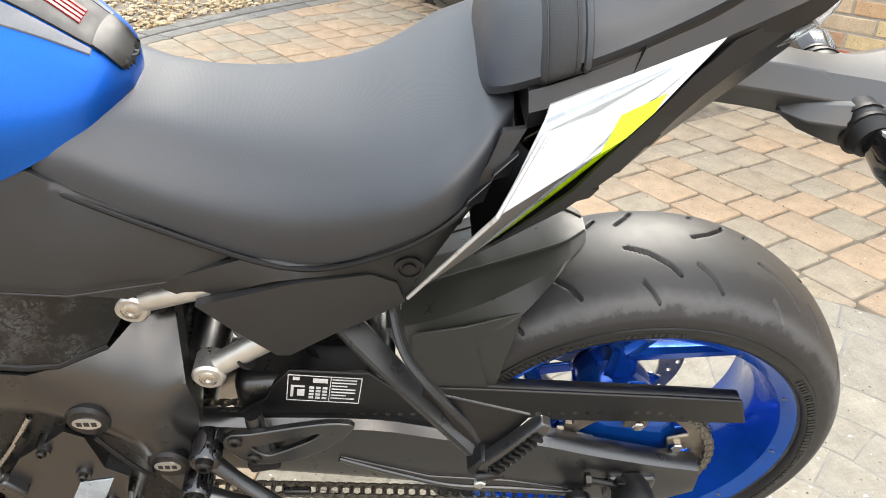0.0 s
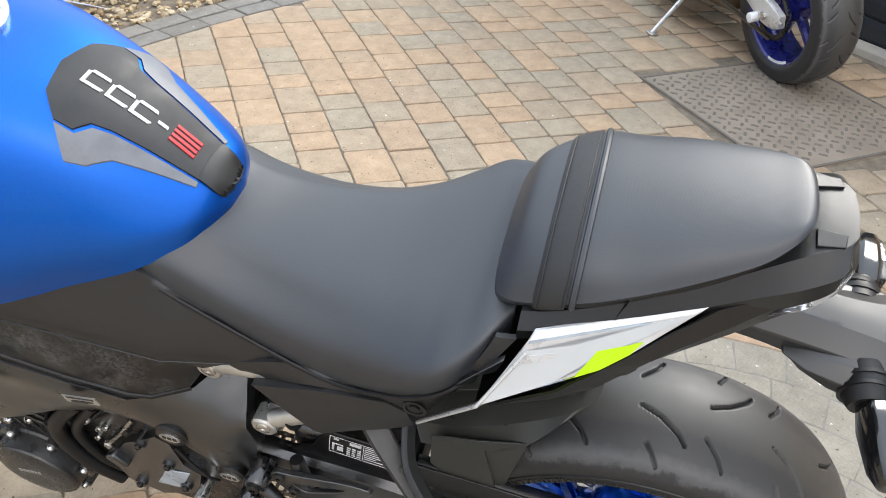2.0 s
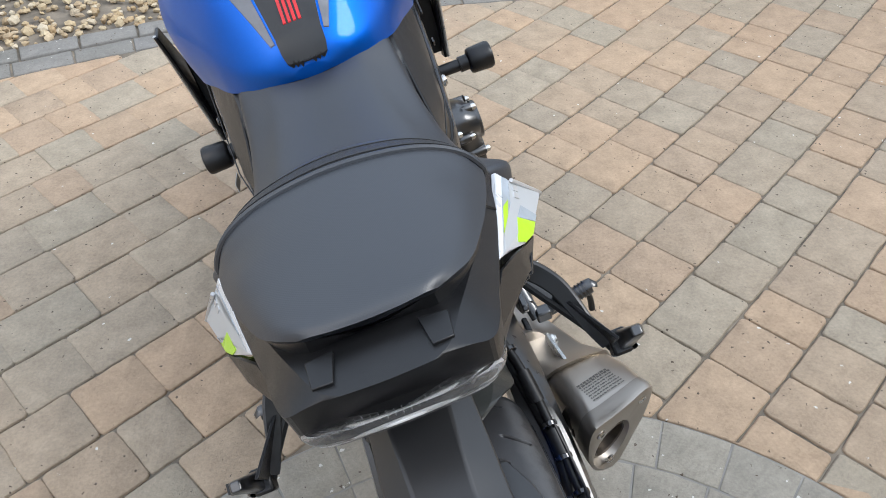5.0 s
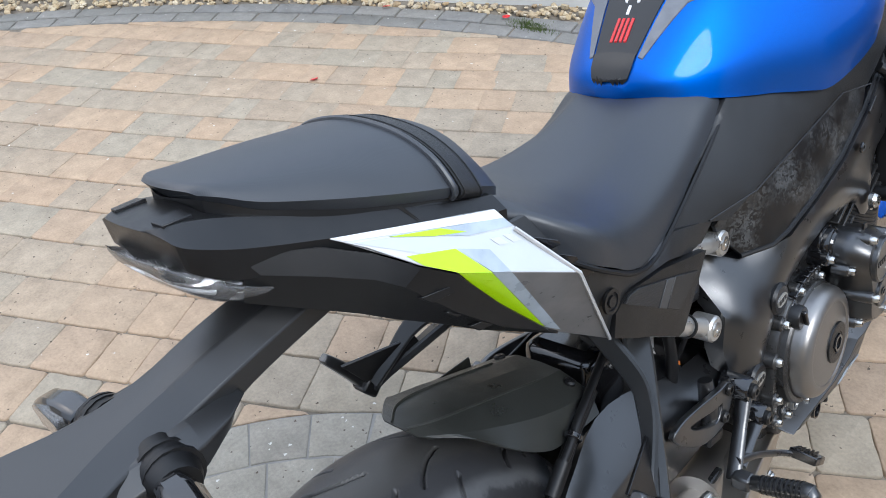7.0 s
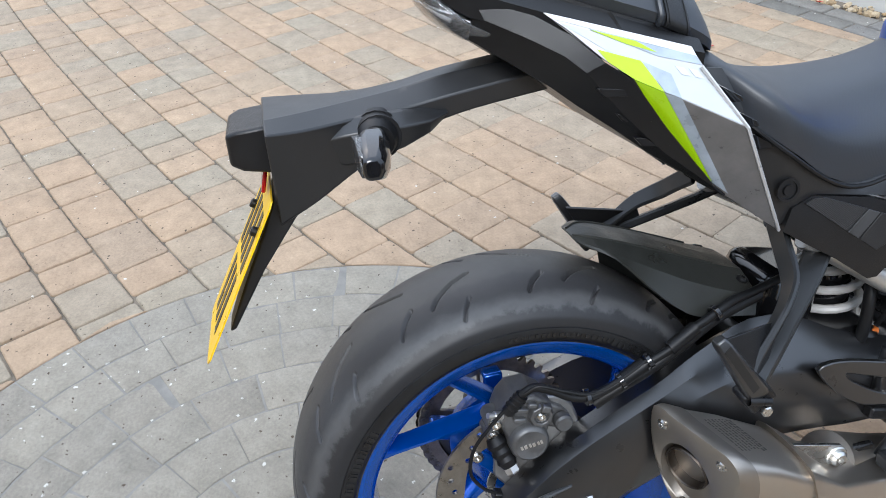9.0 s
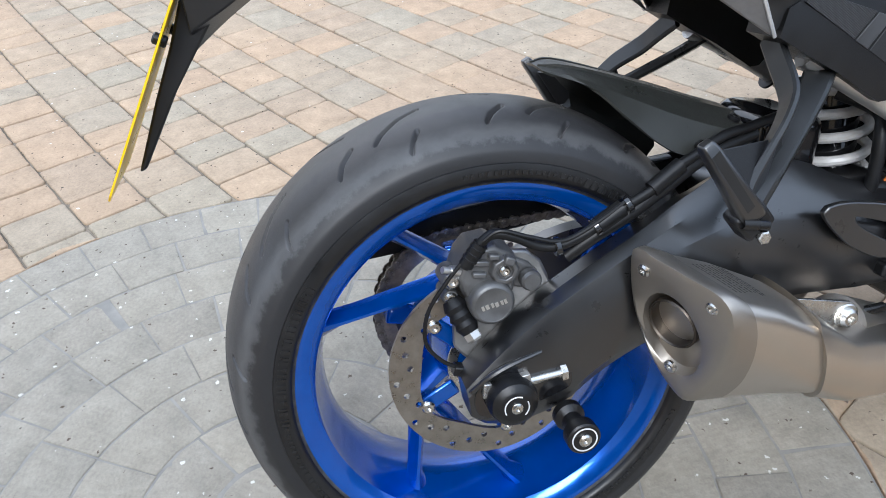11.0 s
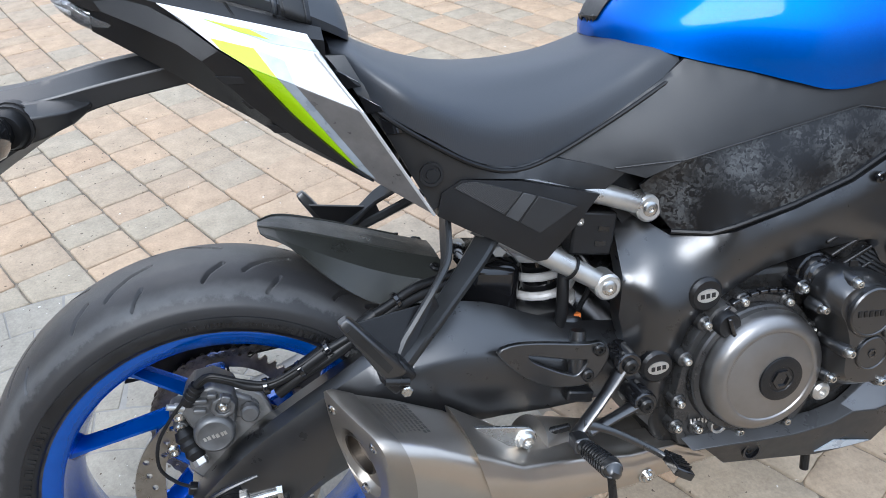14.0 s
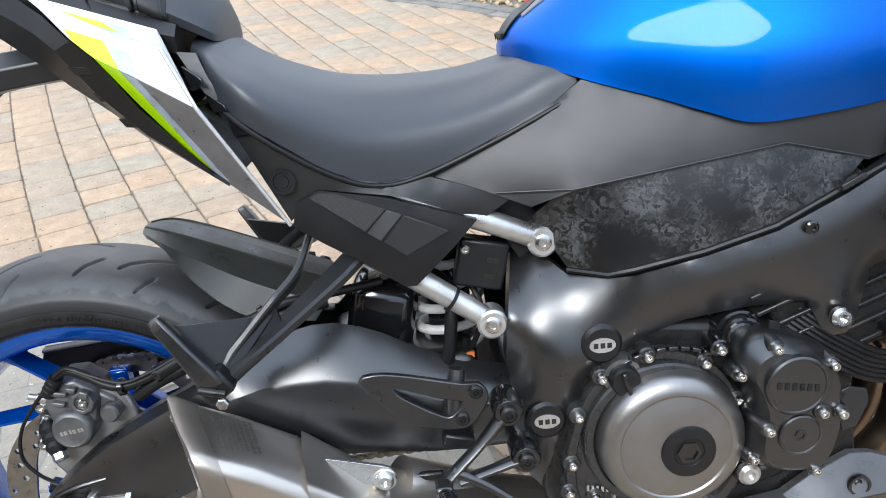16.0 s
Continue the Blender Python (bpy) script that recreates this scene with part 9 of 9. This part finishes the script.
for i in range(rows_n):
    for j in range(cols_n):
        cx, cy = 0.045 + i * 0.045 + (0.0225 if j % 2 else 0), 0.045 + j * 0.045
        if cx > COV_L - 0.03:
            continue
        turn = radians(45 if (i + j) % 2 else -45)
        b0 = len(studs_v)
        for z, k in ((0.003, 1.0), (0.0065, 0.7)):
            for dx, dy in ((-0.016, -0.006), (0.016, -0.006), (0.016, 0.006), (-0.016, 0.006)):
                x, y = dx * k, dy * k
                studs_v.append((cx + x * math.cos(turn) - y * math.sin(turn), cy + x * math.sin(turn) + y * math.cos(turn), z))
        studs_f += [(b0 + 4, b0 + 5, b0 + 6, b0 + 7)] + [(b0 + k, b0 + (k + 1) % 4, b0 + 4 + (k + 1) % 4, b0 + 4 + k) for k in range(4)]
me = bpy.data.meshes.new("studs")
me.from_pydata(studs_v, [], studs_f)
me.materials.append(COVERD)
studs = new("studs", me)
studs.parent = cover
studs["kind"] = "stuff"

# ---- gravel strip ----
ARC_C, ARC_R = Vector((-0.05, -3.155)), 5.56
rng = np.random.default_rng(3)
N = 15000
ang = np.radians(rng.uniform(22, 150, N))
rad_ = ARC_R + 0.205 + rng.uniform(0, 1, N) ** 1.15 * 1.7
gx, gy = ARC_C.x + rad_ * np.cos(ang), ARC_C.y + rad_ * np.sin(ang)
ico = bmesh.new()
bmesh.ops.create_icosphere(ico, subdivisions=1, radius=1.0)
ico.verts.ensure_lookup_table()
iv = np.array([v.co[:] for v in ico.verts])
itri = np.array([[v.index for v in f.verts] for f in ico.faces])
ico.free()
wp = [(p.x, p.y) for p in WP]
keep = np.ones(N, bool)
for (x0, y0), (x1, y1) in zip(wp, wp[1:4]):
    inside = (gx >= x0) & (gx < x1)
    yl = y0 + (y1 - y0) * (gx - x0) / (x1 - x0)
    keep &= ~(inside & (gy > yl - 0.01))
keep &= ~((gx < -1.15) & (gx >= -1.5) & (gy > 2.63 + (gx + 1.5) * 2.2 - 0.01))
gx, gy = gx[keep], gy[keep]
n = len(gx)
size = rng.uniform(0.008, 0.021, n)
sh = iv[None] * size[:, None, None] * rng.uniform(0.75, 1.3, (n, 12, 1)) * rng.uniform(0.55, 1.25, (n, 1, 3)) * np.array([1, 1, 0.75])
rt = rng.uniform(0, 6.28, n)
c_, s_ = np.cos(rt)[:, None], np.sin(rt)[:, None]
vx = sh[..., 0] * c_ - sh[..., 1] * s_ + gx[:, None]
vy = sh[..., 0] * s_ + sh[..., 1] * c_ + gy[:, None]
vz = sh[..., 2] + rng.uniform(-0.004, 0.012, n)[:, None]
gv = np.stack([vx, vy, vz], -1).reshape(-1, 3)
gf = (np.arange(n)[:, None, None] * 12 + itri[None]).reshape(-1, 3)
me = bpy.data.meshes.new("gravel")
me.from_pydata(gv.tolist(), [], gf.tolist())
me.materials.append(STONE)
gravel = new("gravel", me)
tagged(gravel, "pale yellow loose gravel along the drive", "gravel", kind="stuff")

rnd = random.Random(8)
for k, (x, y) in enumerate(((-2.02, 1.44), (-1.25, 2.56), (-2.30, 2.12), (-1.75, 2.30))):
    pet = part("red_petal", moved(disc((0, 0, 0), (0, 0.2, 1), 0.014, 0.002, 9), Matrix.Translation((x, y, 0.008 if k == 0 else 0.018)) @ Matrix.Rotation(rnd.uniform(0, 6), 4, "Z") @ Matrix.Diagonal((1.3, 0.8, 1, 1))), REDP)
    tagged(pet, "small fallen red petal on the drive", "petal")

# moss tuft by the edging
moss_v, moss_f = [], []
for k in range(700):
    x, y = -1.62 + rnd.gauss(0, 0.05), 2.30 + rnd.gauss(0, 0.02)
    a, h = rnd.uniform(0, 6.28), rnd.uniform(0.006, 0.020)
    b0 = len(moss_v)
    moss_v += [(x - 0.002, y, -0.004), (x + 0.002, y, -0.004), (x + 0.006 * math.cos(a), y + 0.006 * math.sin(a), h)]
    moss_f.append((b0, b0 + 1, b0 + 2))
MOSS = mat("green moss", (0.085, 0.12, 0.025), 0.9, col2=(0.05, 0.075, 0.018))
me = bpy.data.meshes.new("moss")
me.from_pydata(moss_v, [], moss_f)
me.materials.append(MOSS)
moss = new("moss", me)
tagged(moss, "small tuft of green moss by the edging", "moss", kind="stuff")

# ---- block paving, last ----
CIRC, CIRC_R = Vector((-0.115, -0.310)), 0.895
ROW_A, ROW_R, ROW_W, ROW_P = radians(29.5), 25.0, 0.1554, 0.0364
ROW_N = Vector((-math.sin(ROW_A), math.cos(ROW_A)))
ROW_C = ROW_N * ROW_R


def block(outline, seed, depth=0.03, chamfer=0.0036, wobble=0.0014, drop=0.0034):
    """A tumbled block from a closed 2D outline: uneven top, worn rounded edge, sides."""
    rnd = random.Random(seed)
    c = sum((Vector(p) for p in outline), Vector((0, 0))) / len(outline)
    base = [Vector(p) + Vector((rnd.uniform(-wobble, wobble), rnd.uniform(-wobble, wobble))) for p in outline]
    verts, faces = [], []
    n = len(base)
    for z, inset in ((-depth, 0.0), (-drop * 1.4, 0.0), (-drop * 0.35, chamfer * 0.45), (0.0, chamfer)):
        for p in base:
            d = p - c
            q = c + d * max(0.05, 1 - inset / max(d.length, 1e-6))
            verts.append((q.x, q.y, z + (rnd.uniform(-0.0006, 0.0006) if z == 0 else 0)))
    verts.append((c.x, c.y, 0.0006))
    for r in range(3):
        for k in range(n):
            faces.append((r * n + k, r * n + (k + 1) % n, (r + 1) * n + (k + 1) % n, (r + 1) * n + k))
    for k in range(n):
        faces.append((3 * n + k, 3 * n + (k + 1) % n, 4 * n))
    return verts, faces


def rect(l, w, gap=0.0023, r=0.010):
    a, b = l / 2 - gap, w / 2 - gap
    out = []
    for sx, sy in ((1, 1), (-1, 1), (-1, -1), (1, -1)):
        p = [(sx * a, sy * (b - r)), (sx * (a - r * 0.3), sy * (b - r * 0.3)), (sx * (a - r), sy * b)]
        out += p if sx * sy > 0 else p[::-1]
    dense_ = []
    for p, q in zip(out, out[1:] + out[:1]):
        k = max(1, round(math.hypot(q[0] - p[0], q[1] - p[1]) / 0.022))
        dense_ += [(p[0] + (q[0] - p[0]) * t / k, p[1] + (q[1] - p[1]) * t / k) for t in range(k)]
    return dense_


def mesh_of(name, verts, faces, material):
    me = bpy.data.meshes.new(name)
    me.from_pydata(verts, [], faces)
    me.shade_smooth()
    me.set_sharp_from_angle(angle=radians(50))
    me.materials.append(material)
    return me


LENS_M = (0.125, 0.160, 0.215)
VAR = 5
shared = {(i, v): mesh_of("paver", *block(rect(LENS_M[i], ROW_W), 40 + i * 10 + v), PAVE) for i in range(3) for v in range(VAR)}
pavement = part("pavement", raw([(-6, -6, -0.0068), (6, -6, -0.0068), (6, 3, -0.0068), (-6, 3, -0.0068)], [(0, 1, 2, 3)]), SAND, smooth=False)
tagged(pavement, "drive of tumbled buff and grey paving blocks in rows", "pavement", kind="structure")
rnd = random.Random(21)
near, cutv, cutf = [], [], []


def in_cover(x, y):
    d = Vector((x, y, 0)) - CA
    return -0.03 < d.dot(CX) < COV_L + 0.03 and -0.03 < d.dot(CY) < COV_W + 0.03


def behind_house(x, y):
    d = Vector((x, y, 0)) - P0
    return d.dot(HN) < (-0.10 if d.dot(HU) < 0 else 0.0)


def add_far(verts, faces, m):
    b0 = len(cutv)
    cutv.extend([tuple(m @ Vector(v)) for v in verts])
    cutf.extend([tuple(i + b0 for i in f) for f in faces])


for row in range(-30, 30):
    vr = ROW_P + (row + 0.5) * ROW_W
    r_row = ROW_R - vr
    s = -6.2 + rnd.uniform(0, 0.2)
    last = -1
    while s < 6.2:
        i = rnd.choices((0, 1, 2), (0.30, 0.45, 0.25))[0]
        l = LENS_M[i]
        th = (s + l / 2) / ROW_R
        s += l
        rad_dir = Matrix.Rotation(th, 2) @ (-ROW_N)
        p = ROW_C + rad_dir * r_row
        if abs(p.x) > 5.6 or p.y < -4.6 or (p - ARC_C).length > ARC_R + 0.12 or behind_house(p.x, p.y):
            continue
        dc = (p - CIRC).length
        if dc < CIRC_R - 0.13:
            continue
        tilt_m = Matrix.Rotation(rnd.uniform(-0.010, 0.010), 4, "X") @ Matrix.Rotation(rnd.uniform(-0.010, 0.010), 4, "Y")
        m = Matrix.Translation((p.x, p.y, rnd.uniform(-0.002, 0.0015))) @ Matrix.Rotation(ROW_A + th, 4, "Z") @ tilt_m @ Matrix.Rotation(math.pi * rnd.randrange(2), 4, "Z")
        v = rnd.randrange(VAR)
        cut = dc < CIRC_R + 0.15 or (p - ARC_C).length > ARC_R - 0.15 or in_cover(p.x, p.y)
        if in_cover(p.x, p.y):
            continue
        if not cut:
            near.append((dc, i, v, m))
            continue
        pts = []
        base = rect(l, ROW_W)
        dense = []
        for a, b in zip(base, base[1:] + base[:1]):
            k = max(1, int((Vector(b) - Vector(a)).length / 0.02))
            dense += [(a[0] + (b[0] - a[0]) * t / k, a[1] + (b[1] - a[1]) * t / k) for t in range(k)]
        clipped = 0
        for a in dense:
            q = (m @ Vector((*a, 0))).xy
            d = q - CIRC
            if d.length < CIRC_R + 0.004:
                q = CIRC + d.normalized() * (CIRC_R + 0.004)
                clipped += 1
            d = q - ARC_C
            if d.length > ARC_R - 0.004:
                q = ARC_C + d.normalized() * (ARC_R - 0.004)
                clipped += 1
            pts.append(q)
        area = abs(sum(a.x * b.y - b.x * a.y for a, b in zip(pts, pts[1:] + pts[:1]))) / 2
        if area < 0.0022 or clipped == len(dense):
            continue
        vv, ff = block(pts, rnd.randrange(10 ** 6), chamfer=0.005, wobble=0.0008)
        add_far(vv, ff, Matrix.Translation((0, 0, rnd.uniform(-0.002, 0.001))))
near.sort(key=lambda q: q[0])
for k, (d, i, v, m) in enumerate(near):
    if k < 300:
        o = new("paver", shared[i, v])
        o.parent = pavement
        o.matrix_basis = m
    else:
        me = shared[i, v]
        add_far([q.co for q in me.vertices], [tuple(f.vertices) for f in me.polygons], m)
rest = new("far_pavers", mesh_of("far_pavers", cutv, cutf, PAVE))
rest.parent = pavement
rest["kind"] = "stuff"

# grey ring paving under the bike
circle = part("paved_circle", lathe([(-0.0017, CIRC_R + 0.002), (-0.0016, 0.0005)], 96, (CIRC.x, CIRC.y, 0), (0, 0, 1), cap=False), JOINTG, smooth=False)
tagged(circle, "circle of weathered grey paving blocks under the motorcycle", "pavement", kind="structure")
part("centre_block", disc((CIRC.x, CIRC.y, -0.012), (0, 0, 1), 0.088, 0.024, 28, 0.004), PAVEG, circle)
RW = 0.1148
for ring in range(7):
    r1 = CIRC_R - ring * RW
    r0 = r1 - RW
    if r0 < 0.085:
        break
    cnt = max(6, round(2 * math.pi * (r0 + r1) / 2 / 0.128))
    half = math.pi / cnt
    meshes = []
    for v in range(3):
        g0, g1 = r0 + 0.0012, r1 - 0.0012
        hg0, hg1 = half - 0.0012 / g0, half - 0.0012 / g1
        out = [((g1) * math.cos(a) - (r0 + r1) / 2, (g1) * math.sin(a)) for a in np.linspace(-hg1, hg1, 7)] + [((g0) * math.cos(a) - (r0 + r1) / 2, (g0) * math.sin(a)) for a in np.linspace(hg0, -hg0, 5)]
        meshes.append(mesh_of("paver", *block(out, ring * 7 + v, chamfer=0.0028, wobble=0.0016, drop=0.002), PAVEG))
    a0 = rnd.uniform(0, 1)
    for k in range(cnt):
        a = a0 + 2 * half * k
        o = new("paver", meshes[rnd.randrange(3)])
        o.parent = circle
        o.matrix_basis = Matrix.Translation((CIRC.x + (r0 + r1) / 2 * math.cos(a), CIRC.y + (r0 + r1) / 2 * math.sin(a), rnd.uniform(-0.0012, 0.0008))) @ Matrix.Rotation(a, 4, "Z") @ Matrix.Rotation(rnd.uniform(-0.008, 0.008), 4, "X")

# dark edging courses along the drive
edging = part("kerb", loft([[(ARC_C.x + r * math.cos(a), ARC_C.y + r * math.sin(a), z) for r, z in ((ARC_R, -0.03), (ARC_R, -0.010), (ARC_R + 0.202, -0.010), (ARC_R + 0.202, -0.03))] for a in np.radians(np.linspace(22, 158, 80))]), SAND, smooth=False)
tagged(edging, "two courses of dark grey edging blocks", "kerb", kind="structure")
for course in range(2):
    r0 = ARC_R + 0.101 * course
    for v in range(1):
        dl = 0.205 / (r0 + 0.05)
        g0, g1, hh = r0 + 0.003, r0 + 0.098, dl / 2 - 0.0007
        out = [(g1 * math.cos(a) - r0, g1 * math.sin(a)) for a in (-hh, -hh / 3, hh / 3, hh)] + [(g0 * math.cos(a) - r0, g0 * math.sin(a)) for a in (hh, hh / 3, -hh / 3, -hh)]
        meshes = [mesh_of("kerb_block", *block(out, 300 + course * 5 + w, chamfer=0.006), KERB) for w in range(3)]
    a = radians(24) + dl * 0.5 * course
    while a < radians(150):
        o = new("kerb_block", meshes[rnd.randrange(3)])
        o.parent = edging
        o.matrix_basis = Matrix.Translation((ARC_C.x + r0 * math.cos(a), ARC_C.y + r0 * math.sin(a), 0.004 * course + rnd.uniform(-0.002, 0.002))) @ Matrix.Rotation(a, 4, "Z")
        a += dl
